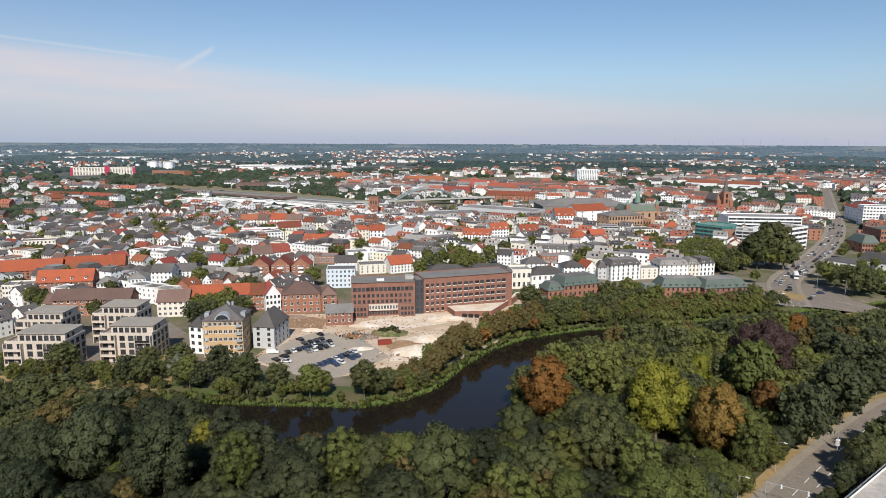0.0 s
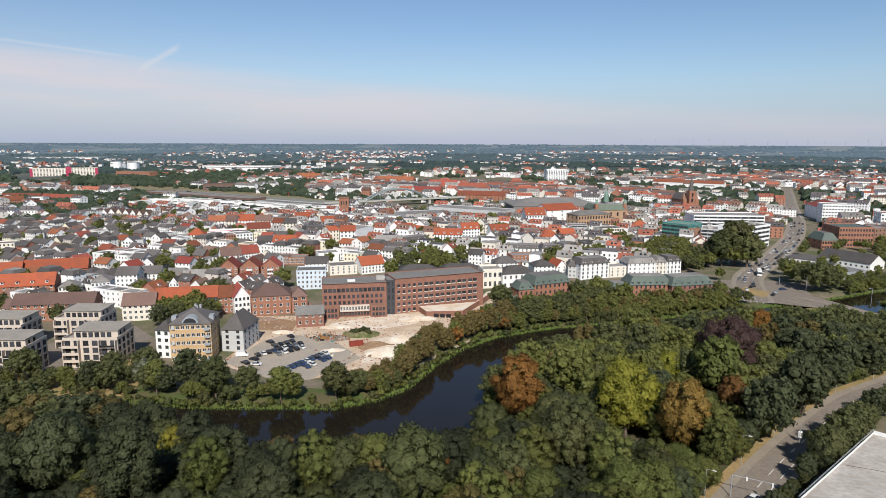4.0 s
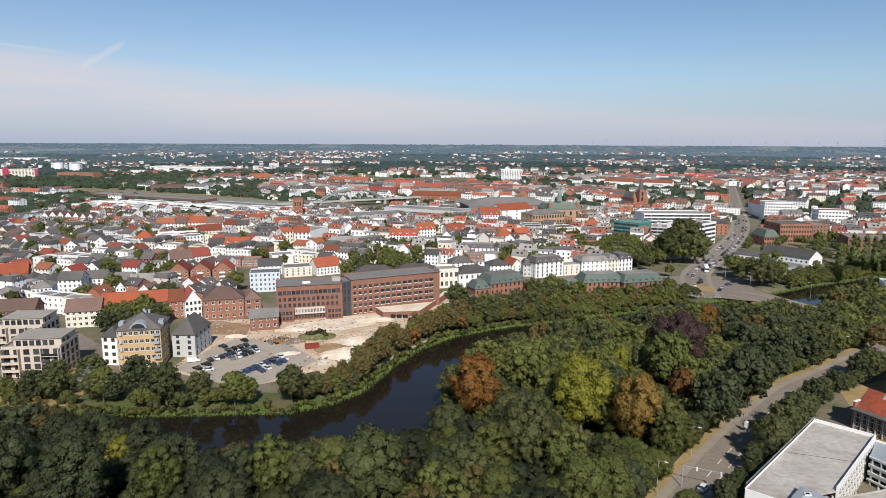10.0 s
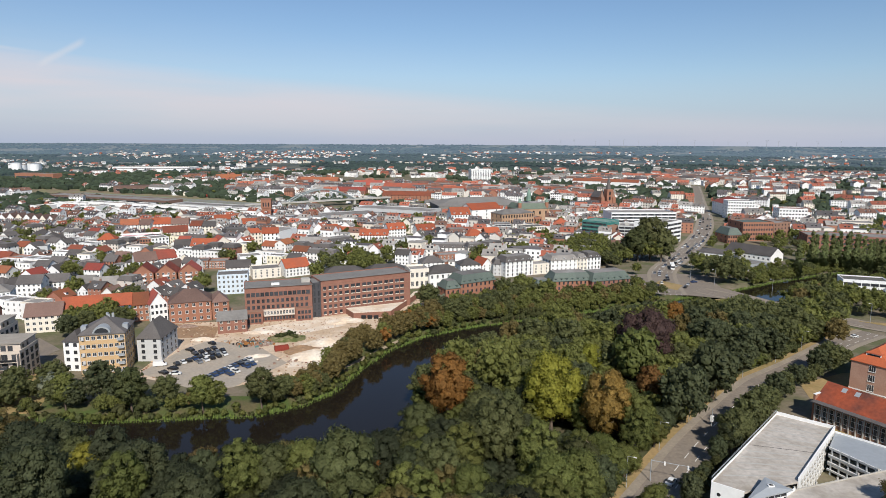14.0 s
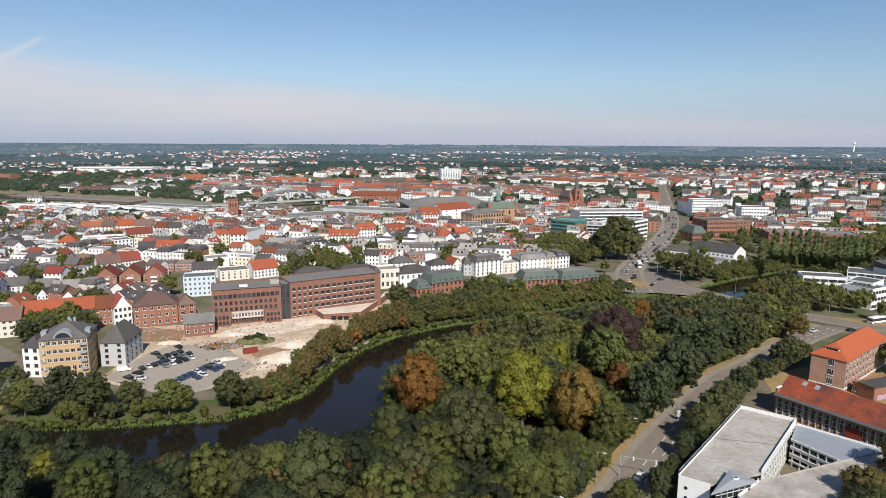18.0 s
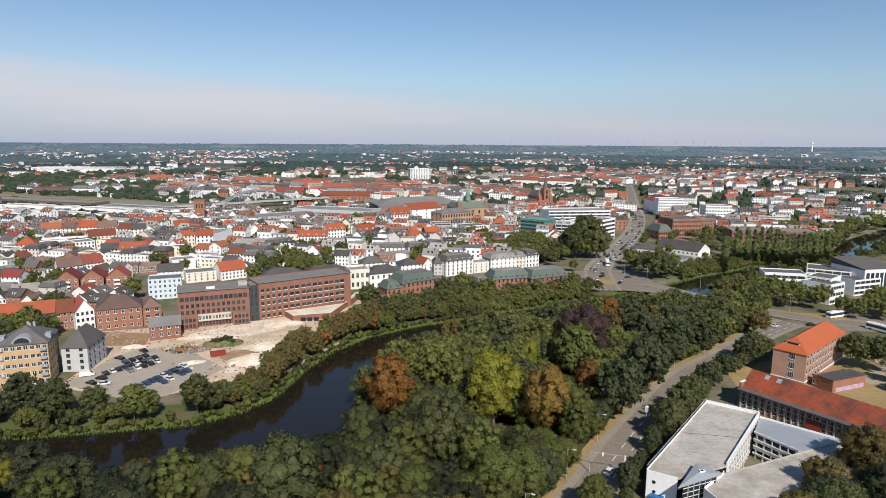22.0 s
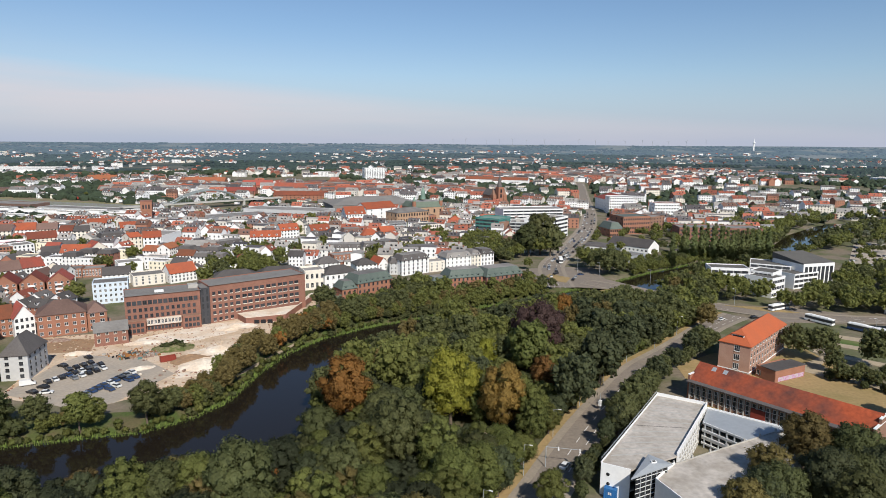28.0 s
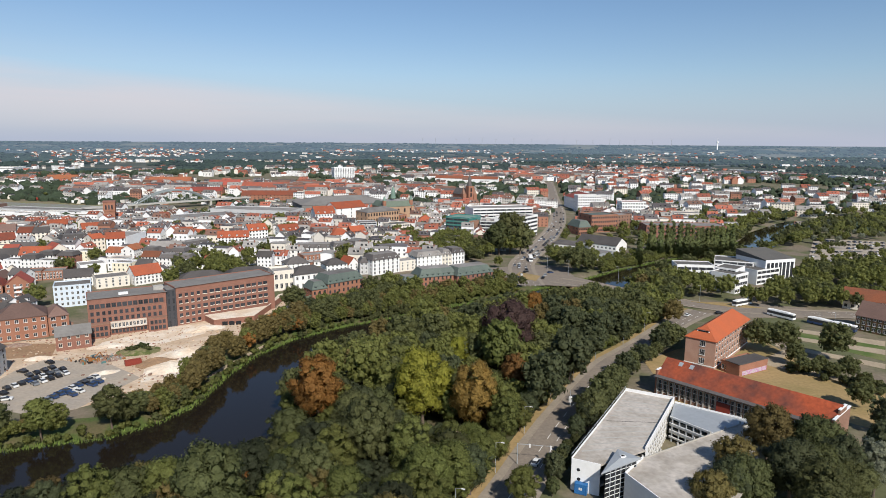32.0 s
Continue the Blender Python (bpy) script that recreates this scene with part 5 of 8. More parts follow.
# brick schools with green copper roofs
F1H = 10
building("copper_roof_school", "red-brick building with green copper mansard roof", (2.1, 352.5), (22.6, 365.7), 15, F1H, 3, 8, "brick_b", "mansard", "copper", 4.5, (1.2, 1.7), 1.0, "frame_d", 3, dormers=6, dormer_m="copper_l")
building("copper_roof_school", "lower brick wing with green copper roof", (-6.5, 346.9), (1.8, 351.2), 11, 8.2, 2, 3, "brick_b", "mansard", "copper", 4.0, (1.1, 1.7), 1.2, "frame_d", 3, dormers=2, dormer_m="copper_l")
F2H = 9.2
building("copper_roof_school", "long red-brick building with green copper mansard roof", (56.2, 364.8), (80.1, 370.3), 14, F2H, 3, 9, "brick_b", "mansard", "copper", 4.5, (1.1, 1.7), 1.0, "frame_d", 2, dormers=7, dormer_m="copper_l")
building("copper_roof_school", "projecting brick wing with green copper roof", (79.6, 366), (104.3, 375.8), 15, F2H, 3, 8, "brick", "mansard", "copper", 4.5, (1.1, 1.7), 1.0, "frame_d", 2, dormers=6, dormer_m="copper_l")
building("copper_roof_school", "low brick annex with green copper roof", (46.8, 367), (56.6, 370.4), 10, 6.2, 2, 3, "brick_b", "mansard", "copper", 3.0, (1.1, 1.5), 1.0, "frame_d", 2, dormers=2, dormer_m="copper_l")
# white villas behind
building("white_villa", "tall white ornate villa with grey mansard roof", (32.3, 416.9), (51.7, 427.1), 13, 10.4, 4, 6, "white", "mansard", "slate", 3.5, (1.1, 1.7), 0.9, "frame_d", 3, dormers=4, category="house")
building("white_villa", "cream villa with flat grey roof", (52.1, 427.2), (63.5, 431.6), 13, 6.7, 3, 3, "cream", "flat", "felt", 0.8, (1.1, 1.6), 0.9, "frame", 2, category="house")
building("white_villa", "white terraced villas with grey mansard roof", (65.2, 435.5), (84.6, 442.5), 13, 8.4, 3, 6, "white", "mansard", "felt", 3.2, (1.1, 1.7), 0.9, "frame", 3, dormers=3, category="house")
building("white_villa", "cream terraced villa with grey mansard roof", (84.8, 442.5), (92.2, 445), 13, 8.6, 3, 3, "cream", "mansard", "felt", 3.2, (1.1, 1.7), 0.9, "frame", 3, dormers=2, category="house")
building("white_villa", "white corner villa with slate mansard roof", (92.4, 445), (102.9, 449.6), 13, 9, 3, 4, "white", "mansard", "slate", 3.2, (1.1, 1.7), 0.9, "frame_d", 3, dormers=2, category="house")
building("white_villa", "white and red gabled house", (16.7, 425.1), (23.9, 429.3), 12, 6.7, 3, 2, "white", "gablex", "tile_b", 4.5, (1.1, 1.6), 0.9, "frame", 2, category="house")
building("white_villa", "grey villa with slate roof", (24.3, 421.9), (32.4, 422.3), 12, 8.2, 3, 3, "grey", "mansard", "slate", 3, (1.1, 1.6), 0.9, "frame", 2, category="house")

# glass and white office block by the main road
glass_office, W = building("glass_office", "teal glazed office building with flat roof", (117.4, 595.8), (136.6, 579.9), 26, 17.2, 5, 1, "glass_b", "flat", "felt", 0.8, frame_m="frame_d", scols=0, category="office building",
                           extra=lambda width, h: [(0.3 + n * (width - 0.6) / 6, 0.1 + (n + 1) * (width - 0.6) / 6, q * h / 5 + 0.9, q * h / 5 + 2.5) for q in range(5) for n in range(6)])
for q in range(6):
    box_part(glass_office, "floor_band", "copper_l", -0.12, W + 0.12, -0.12, 26.1, q * 3.35 + 0.1, q * 3.35 + 0.45)
building("brick_office_wing", "dark red-brick office corner", (137.1, 579.9), (147.1, 580.6), 16, 14.7, 4, 0, "brick_d", "flat", "felt", 0.6, scols=0, category="office building")
for k, (a, b, hh, lab) in enumerate((((145.9, 573.9), (177.8, 563.1), 15, "low banded office wing, grey and white"),
                                     ((175.9, 553.7), (206.5, 584.4), 19, "white banded office block with ribbon windows"))):
    t, W = building("banded_office", lab, a, b, 24, hh, 5, 1, "grey" if k == 0 else "white", "flat", "felt", 0.8, scols=0, category="office building",
                    extra=lambda width, h: [(0.4 + n * (width - 0.8) / 6, 0.1 + (n + 1) * (width - 0.8) / 6, q * h / 5 + 0.9, q * h / 5 + 2.7) for q in range(5) for n in range(6)], frame_m="frame_d")
    for n in range(3):
        box_part(t, "roof_plant", "concrete", W * (0.15 + 0.27 * n), W * (0.15 + 0.27 * n) + 4, 8, 13, hh, hh + 2.2)
building("banded_office", "long white upper office block with flat roof", (155.4, 640), (222, 644.5), 30, 19.5, 6, 1, "white", "flat", "felt", 0.8, scols=0, category="office building",
         extra=lambda width, h: [(0.4 + n * (width - 0.8) / 9, 0.1 + (n + 1) * (width - 0.8) / 9, q * h / 6 + 0.9, q * h / 6 + 2.6) for q in range(6) for n in range(9)], base=0, frame_m="frame_d")
# white castle-like block, station, sheds
building("white_corner_block", "white gabled town block with orange roof", (-6.9, 654.1), (13.2, 659.9), 18, 15.4, 4, 7, "white", "gable", "tile_b", 7, (1.3, 1.8), 1.0, "frame_d", 3, joined=True, dormers=3)
building("white_corner_block", "tall white town block with bright orange roof", (14.6, 668.9), (47.2, 689.7), 22, 18.8, 5, 3, "white", "gable", "tile_b", 6, (1.3, 1.8), 1.0, "frame_d", 3, joined=True)
building("brick_station", "red-brick railway station front with green copper roof", (45.7, 649.1), (80.6, 668.9), 22, 16.5, 3, 12, "sand_b", "hip", "felt", 4, (1.7, 3.0), 1.2, "frame", 3, joined=True)
building("brick_station", "brick station wing beside the entrance hall", (81.7, 673.5), (90.2, 678.6), 18, 10.3, 2, 3, "brick_b", "flat", "felt", 0.6, (1.6, 2.4), 1.2, "frame", 2, joined=True)
t, W = building("station_hall", "station entrance hall with green copper vault and turret", (66.3, 695.8), (102.2, 708.2), 30, 17, 2, 5, "sand_b", "mansard", "copper_s", 6, (2.2, 4.0), 2.0, "frame", 2, joined=True)
for x in (2.5, W - 2.5):
    g = Geo()
    g.tube((x, 2, 10), (x, 2, 24), 2.2, 2.2, 8)
    g.tube((x, 2, 24), (x, 2, 29), 2.4, 0.2, 8, 1)
    part("corner_turret", g, [M["brick_b"], M["copper_l"]], t)
g = Geo()
g.tube((W / 2, 14, 25), (W / 2, 14, 33), 3.0, 2.4, 8)
g.tube((W / 2, 14, 33), (W / 2, 14, 39), 2.6, 0.2, 8)
part("lantern_turret", g, M["copper_l"], t)
building("train_shed", "long grey arched train shed roof", (-23.7, 776), (86.9, 803), 60, 12, 1, 0, "metal_r", "hip", "metal_r", 8, scols=0)
for a, b, d, h, lab in (((-138.5, 681.4), (-86.6, 715.1), 40, 9, "long grey flat-roofed modern hall"), ((-125.9, 756.5), (-33.6, 718.9), 34, 11, "white and grey modern hall with flat roof"),
                        ((-637.1, 959.8), (-405.1, 864.1), 30, 7, "long dark railway goods shed"), ((-387.3, 842.5), (-252.2, 783.8), 26, 6, "long low grey goods shed")):
    building("flat_hall", lab, a, b, d, h, 1, 1, "grey" if "grey" in lab else "white" if "white" in lab else "brown", "flat", "felt", 0.6, scols=0,
             extra=lambda width, hh: [(2, width - 2, hh * 0.35, hh * 0.7)])
# low white commercial halls in front of the railway
halls = random.Random(12)
for k in range(15):
    u = k / 14
    for row_ in (0, 1):
        if row_ and k % 2:
            continue
        x, y = -560 + 290 * u + halls.uniform(-6, 6), 850 - 75 * u + halls.uniform(-8, 8) - row_ * 42
        w = halls.uniform(20, 34)
        building("flat_hall", "low white commercial hall with pale flat roof", (x, y), (x + w * 0.96, y - w * 0.22), halls.uniform(13, 20), halls.choice([5, 6, 7.5]), 1, 1, "white", "flat", halls.choice(["pale_roof", "felt", "pale_roof"]), 0.6, scols=0,
                 group="halls by the railway", extra=lambda width, hh: [(1.5 + n * (width - 3) / 4, 0.8 + (n + 1) * (width - 3) / 4, hh * 0.35, hh * 0.65) for n in range(4)], joined=True)
building("cream_block", "cream four-storey modern office with ribbon windows", (33.5, 616.1), (52.5, 617.3), 18, 10.1, 4, 1, "grey", "flat", "felt", 0.5, scols=0,
         extra=lambda width, h: [(0.5, width - 0.5, q * h / 4 + 1.0, q * h / 4 + 2.5) for q in range(4)])
building("cream_block", "cream rendered office with square windows", (65, 599.6), (85.5, 608.2), 18, 9.8, 3, 9, "cream", "flat", "felt", 0.5, (1.6, 1.8), 1.0, joined=True)
building("white_corner_block", "white block with round orange roof", (96.8, 648.4), (113.6, 645.4), 22, 6.4, 2, 5, "cream", "hip", "tile_b", 6, joined=True)
# brick water tower
t = thing("brick_tower", -216.5, 705.8, 0, 12, "square red-brick tower above the rooftops", "tower")
g = Geo()
hh = 25.1
g.box(-5, 5, -5, 5, 0, hh * 0.62)
g.box(-5.6, 5.6, -5.6, 5.6, hh * 0.62, hh)
part("shaft", g, M["brick_b"], t)
g = Geo()
g.box(-5.9, 5.9, -5.9, 5.9, hh, hh + 1)
part("cap", g, M["brick"], t)
for k in range(3):
    g = Geo()
    g.box(-3.6 + k * 2.8, -2.2 + k * 2.8, -5.66, -5.5, hh * 0.7, hh * 0.88)
    part("window", g, M["glass"], t)
take(-216.5, 705.8, 9)
# church
CX, CY = (209.1, 886.8)
t = thing("brick_church", CX, CY, 0, 20, "red-brick neo-gothic church with slender dark spire", "church")
g = Geo()
g.box(-4.2, 4.2, -4.2, 4.2, 0, 26)
g.box(-6.5, 6.5, 4.5, 34, 0, 14)
part("nave_and_tower", g, M["brick_b"], t)
part("roof", roof_geo("gablex", 13, 30, 14, 8), [M["slate"], M["brick"]], t).matrix_basis = pose(-6.5, 4.5, 0)
g = Geo()
g.tube((0, 0, 26), (0, 0, 47), 3.6, 0.15, 8)
part("spire", g, M["slate"], t)
for x in (-9, 9):
    g = Geo()
    g.box(x - 2.6, x + 2.6, -2, 6, 0, 15)
    g.tube((x, 2, 15), (x, 2, 25), 3.4, 0.1, 4, 1)
    part("side_turret", g, [M["brick_b"], M["brick_d"]], t)
for z in (11, 18):
    g = Geo()
    g.box(-1.2, 1.2, -4.6, -4.4, z, z + 5)
    part("window", g, M["dark"], t)
take(CX, CY, 20)
# railway bridge
BA, BB = Vector((-228.9, 847.3)), Vector((-149.5, 906.6))
L = (BB - BA).length
t = thing("railway_bridge", BA.x, BA.y, 0, math.degrees(math.atan2(BB.y - BA.y, BB.x - BA.x)), "grey-green steel arch road bridge over the railway", "bridge")
g = Geo()
g.box(-60, L + 60, -2, 10, 7.0, 8.6)
part("deck", g, M["concrete"], t)
for y in (-1, 9):
    g = Geo()
    n = 20
    rise = lambda u: 8 + 15.5 * (1 - (2 * u - 1) ** 2)
    for k in range(n):
        u, v = k / n, (k + 1) / n
        g.tube((u * L, y, rise(u)), (v * L, y, rise(v)), 1.1, 1.1, 6)
    part("arch", g, M["steel"], t)
    for k in range(1, 14):
        g = Geo()
        g.tube((k * L / 14, y, 8), (k * L / 14, y, rise(k / 14)), 0.18, 0.18, 5)
        part("hanger", g, M["steel"], t)
for k in (0, 1):
    box_part(t, "pier", "concrete", k * L - 1.5, k * L + 1.5, -1, 9, -0.2, 7.0)
take(*BA.lerp(BB, 0.5), L * 0.5)
# tower block and far slabs
TBH = 30.2
t, W = building("tower_block", "white high-rise block of flats with window rows", (27.5, 1393.3), (71.9, 1404.2), 22, TBH, 12, 12, "white", "flat", "felt", 1.0, (1.9, 1.6), 1.0, joined=True, scols=4, category="apartment building")
t, W = building("slab_block", "long cream slab block with crimson end towers", (-1239, 1414.1), (-1118.6, 1503.1), 18, 19, 6, 22, "cream", "flat", "felt", 0.8, (3.6, 1.6), 1.0, joined=True, scols=2, category="apartment building")
hs = 19
for x0, x1, e in ((0, 6, 0.5), (W * 0.52, W * 0.52 + 12, 4), (W - 7, W, 0.5)):
    box_part(t, "stair_tower", "magenta", x0, x1, -1.2, 0.0, -0.2, hs + e)

# ---------------------------------------------------------------- east side: white institute, hall, school, car deck
for a, b, d, h, fl in (((225.4, 366.3), (247.8, 359.4), 14, 11.6, 3), ((241.9, 350.6), (249.6, 340), 16, 12.7, 4),
                       ((260.4, 378.3), (280.3, 364.5), 20, 11.3, 4), ((243, 330.8), (256.3, 337.5), 16, 11.4, 3),
                       ((272.4, 350.5), (294.1, 357.1), 22, 9.2, 3)):
    building("white_institute", "white modernist institute wing with ribbon windows", a, b, d, h, fl, 1, "white", "flat", "dark_roof", 0.5, scols=0, category="office building",
             extra=lambda width, hh, fl=fl: [(0.5 + k * (width - 1) / 5, 0.2 + (k + 1) * (width - 1) / 5, q * hh / fl + 1.0, q * hh / fl + 2.6) for q in range(fl) for k in range(5)], frame_m="frame_d", bars=2)
t, W = building("white_institute", "white auditorium with ribbed grey sloping roof", (283.2, 357.1), (307.6, 360.2), 26, 14.2, 1, 0, "white", "flat", "metal_r", 0.5, scols=0, category="office building")
h = 14.2
for k in range(9):
    box_part(t, "rib", "grey", W - 0.1, W + 0.5, 1.5 + k * 2.8, 2.1 + k * 2.8, 0, h + 0.3)
for k in range(8):
    box_part(t, "side_glazing", "glass", W - 0.04, W + 0.08, 2.3 + k * 2.8, 4.1 + k * 2.8, 1.0, h - 1.0)
for k in range(7):
    box_part(t, "front_glazing", "glass", 1.2 + k * 3.3, 3.6 + k * 3.3, -0.08, 0.04, 1.0, h - 1.6)
g = Geo()
g.face([(-0.2, -0.2, h + 0.6), (W + 0.2, -0.2, h + 0.6), (W + 0.2, 26.2, h + 4), (-0.2, 26.2, h + 4)])
g.face([(-0.2, 26.2, h + 4), (W + 0.2, 26.2, h + 4), (W + 0.2, 26.2, h), (-0.2, 26.2, h)])
g.face([(-0.2, -0.2, h + 0.6), (-0.2, 26.2, h + 4), (-0.2, 26.2, h), (-0.2, -0.2, h)])
g.face([(W + 0.2, -0.2, h), (W + 0.2, 26.2, h), (W + 0.2, 26.2, h + 4), (W + 0.2, -0.2, h + 0.6)])
part("sloping_roof", g, M["dark_roof"], t)
# works and sheds beyond the river bend
building("brick_works", "red-brick works building with flat green roof", (264.8, 588.5), (294.7, 592.4), 26, 17.1, 4, 12, "brick_b", "flat", "copper", 0.6, (1.6, 2.0), 1.0, "cream", 3, joined=True)
building("brick_works", "lower red-brick works wing with green roof", (244.6, 572.1), (258.3, 573.9), 22, 7.8, 2, 6, "brick_b", "mansard", "copper", 6, (1.6, 2.0), 1.0, "cream", 3, joined=True)
building("brick_works", "dark brown brick block", (303, 608.1), (323.7, 618.4), 20, 14.2, 4, 5, "brick_d", "flat", "felt", 0.6, (1.5, 1.6), 1.0, "cream", 3, joined=True)
building("gabled_depot", "long white depot with dark pitched roof", (214.9, 506.4), (237.6, 477.6), 20, 5.5, 1, 10, "white", "gable", "slate", 5.5, (1.5, 1.4), 2.0, "frame_d", 1, joined=True)
building("gabled_depot", "low depot wing with dark roof", (190.9, 504.1), (207.2, 490.3), 18, 4.5, 1, 6, "white", "hip", "slate", 2.5, (1.5, 1.4), 1.6, "frame_d", 1, joined=True)
building("gabled_depot", "flat dark shed beside the depot", (203.2, 445.1), (225.9, 458.5), 14, 4.0, 1, 5, "metal", "flat", "metal_r", 0.4, (2.0, 1.4), 1.4, "frame_d", 1, joined=True)
building("white_hotel", "white slab hotel with window grid and orange wing", (324.1, 764.9), (354.3, 761.1), 20, 21.2, 6, 10, "white", "flat", "felt", 0.8, (1.8, 1.6), 1.0, joined=True, scols=3)
building("white_hotel", "white block with orange tiled roof", (336.2, 842.5), (333.3, 790.9), 40, 15.2, 4, 6, "white", "gable", "tile", 6, joined=True, scols=6)
building("white_hotel", "white five-storey flats with balconies", (353.2, 700.2), (382.1, 696.4), 20, 19, 5, 9, "white", "flat", "tile", 0.6, (1.9, 1.6), 1.0, joined=True, scols=4)
building("cream_block", "cream and brick block with flat roof", (393.1, 652), (421.5, 643.2), 24, 10.3, 3, 10, "cream", "flat", "felt", 0.6, (2.2, 1.6), 1.0, joined=True, scols=3)
building("brick_works", "long low brick hall behind the poplars", (301.3, 545.7), (374.1, 528.3), 26, 11.9, 3, 22, "brick", "flat", "felt", 0.6, (2.0, 1.6), 1.0, "cream", 3, joined=True)
for a, b, d, h, lab in (((1210.8, 1736.8), (1212.1, 1609.3), 60, 9, "long white factory shed"), ((1260.1, 1349), (1351.3, 1342.4), 50, 9, "long white factory shed"), ((1187.5, 1553), (1303.9, 1491.6), 50, 8, "long red factory shed"),
                        ((-981.1, 1777.8), (-765.5, 1798.1), 70, 10, "long white warehouse on the outskirts"), ((-2221.4, 2461.5), (-1901.7, 2562.8), 120, 14, "long white warehouse on the outskirts"), ((237.6, 1327.6), (357.2, 1265.6), 20, 12, "long white terrace with red roof")):
    building("warehouse", lab, a, b, d, h, 1, 0, "red" if "red factory" in lab else "white", "gable" if "terrace" in lab else "flat", "tile" if "terrace" in lab else "felt", 5 if "terrace" in lab else 0.6, scols=0)
# two white silos
for x, y in ((-1147.7, 1694.6), (-1235.3, 1747.6)):
    t = thing("silo", x, y, 0, 0, "white round storage tank", "silo")
    g = Geo()
    g.tube((0, 0, 0), (0, 0, 26), 13, 13, 20)
    part("tank", g, M["white"], t)
    g = Geo()
    g.tube((0, 0, 26), (0, 0, 29), 13.2, 2, 20)
    part("roof", g, M["metal"], t)

# red-roofed school block
A, B, C_ = (152.1, 215.7), (186.9, 242.8), (145.2, 225.4)
SD = math.hypot(A[0] - C_[0], A[1] - C_[1])
SH = 12.1
school, SW = building("brick_school", "four-storey brick school with bright orange hipped roof", A, B, SD, SH, 4, 13, "school_brick", "hip", "tile_s", SD * 0.42, (1.6, 1.9), 1.2, "frame", 0, bars=2)
for k in range(3):
    ob = part("window", window_mesh(2.2, 2.4, "frame", 2), None, school)
    ob.matrix_basis = pose(-0.17, SD * 0.42, 3.2 + k * 3.6, 0, 0, -90)
g = Geo()
g.box(2.4, 4.4, SD * 0.3, SD * 0.7, SH + 1.6, SH + 3.1, 0)
g.box(2.2, 4.6, SD * 0.28, SD * 0.72, SH + 3.1, SH + 3.3, 1)
g.face([(2.38, SD * 0.67, SH + 1.9), (2.38, SD * 0.33, SH + 1.9), (2.38, SD * 0.33, SH + 2.9), (2.38, SD * 0.67, SH + 2.9)], 2)
part("dormer", g, [M["white"], M["tile_s"], M["glass"]], school)
box_part(school, "plinth", "white", -0.1, SW + 0.1, -0.12, SD + 0.1, 1.2, 1.6)
annex, AW = building("flat_annex", "low brick annex with dark flat roof", (155.2, 215.8), (157.9, 207.9), 16, 4.4, 1, 7, "brick_b", "flat", "slate", 0.4, (1.2, 1.9), 1.2, "frame", 0)
gw = thing("graffiti_wall", 157.7, 207.9, 0, 0, "red-brick side wall with faded pink and white graffiti", "wall")
A, B = Vector((157.7, 207.9)), Vector((174.2, 213.2))
gw.matrix_world = pose(A.x, A.y, 0, 0, 0, math.degrees(math.atan2(B.y - A.y, B.x - A.x)))
n = (B - A).length
box_part(gw, "brickwork", "brick_b", 0, n, 0, 6, -0.2, 4.8)
M["graffiti"] = mat("graffiti", (0.5, 0.42, 0.46), 0.8, 0.3, 0.9, 3.0, palette=None, second=(0.42, 0.22, 0.36), amount=0.3)
box_part(gw, "graffiti", "graffiti", 0.5, n - 0.6, -0.03, 0.01, 0.3, 2.0)
box_part(gw, "roof", "slate", -0.2, n + 0.2, -0.1, 6.2, 4.8, 5.1)
# long brick hall with stained red roof
A, B = (117.5, 198.5), (147.0, 150.5)
HHT = 7.0
hall, LW = building("brick_hall", "long brick hall with weathered stained red roof", A, B, 14, HHT, 1, 26, "brick_d", "gable", "stain", 5.3, (1.15, HHT - 2.6), 1.3, "frame", 0, bars=0)
for k in range(27):
    box_part(hall, "pier", "concrete", LW * k / 26.3 + 0.05, LW * k / 26.3 + 0.4, -0.35, 0, 0, HHT - 0.9)
for z in (0.35, 0.62):
    box_part(hall, "transom", "frame", 0, LW, -0.06, 0.0, HHT * z, HHT * z + 0.12)
box_part(hall, "eaves_roof", "slate", -0.3, LW + 0.3, -2.2, 0.3, HHT + 0.0, HHT + 0.25)
g = Geo()
g.box(LW + 0.02, LW + 0.6, -0.5, 14.5, 0, HHT + 2.6)
g.box(LW + 0.02, LW + 0.6, 4, 10, HHT + 2.6, HHT + 4.4)
part("stepped_gable", g, M["brick_d"], hall)
g = Geo()
g.box(LW - 0.1, LW + 0.7, -0.6, 14.6, HHT + 2.6, HHT + 2.85)
g.box(LW - 0.1, LW + 0.7, 3.9, 10.1, HHT + 4.4, HHT + 4.65)
part("coping", g, M["white"], hall)
g = Geo()
g.box(-0.75, 0.05, -0.2, 14.2, HHT + 2.0, HHT + 2.2)
part("coping", g, M["white"], hall)
g = Geo()
g.box(-0.7, 0.0, -0.1, 14.1, 0, HHT + 2.0)
part("end_wall", g, M["brick_b"], hall)
for x in (5, 9):
    g = Geo()
    slope = 5.3 / 7.0
    g.face([(x, 5.0, HHT + 5.0 * slope + 0.06), (x + 1.5, 5.0, HHT + 5.0 * slope + 0.06), (x + 1.5, 6.4, HHT + 6.4 * slope + 0.06), (x, 6.4, HHT + 6.4 * slope + 0.06)])
    part("skylight", g, M["metal"], hall)
g = Geo()
g.box(LW * 0.39, LW * 0.47, -0.6, 0, 0, 4.2)
part("doorway", g, M["red"], hall)

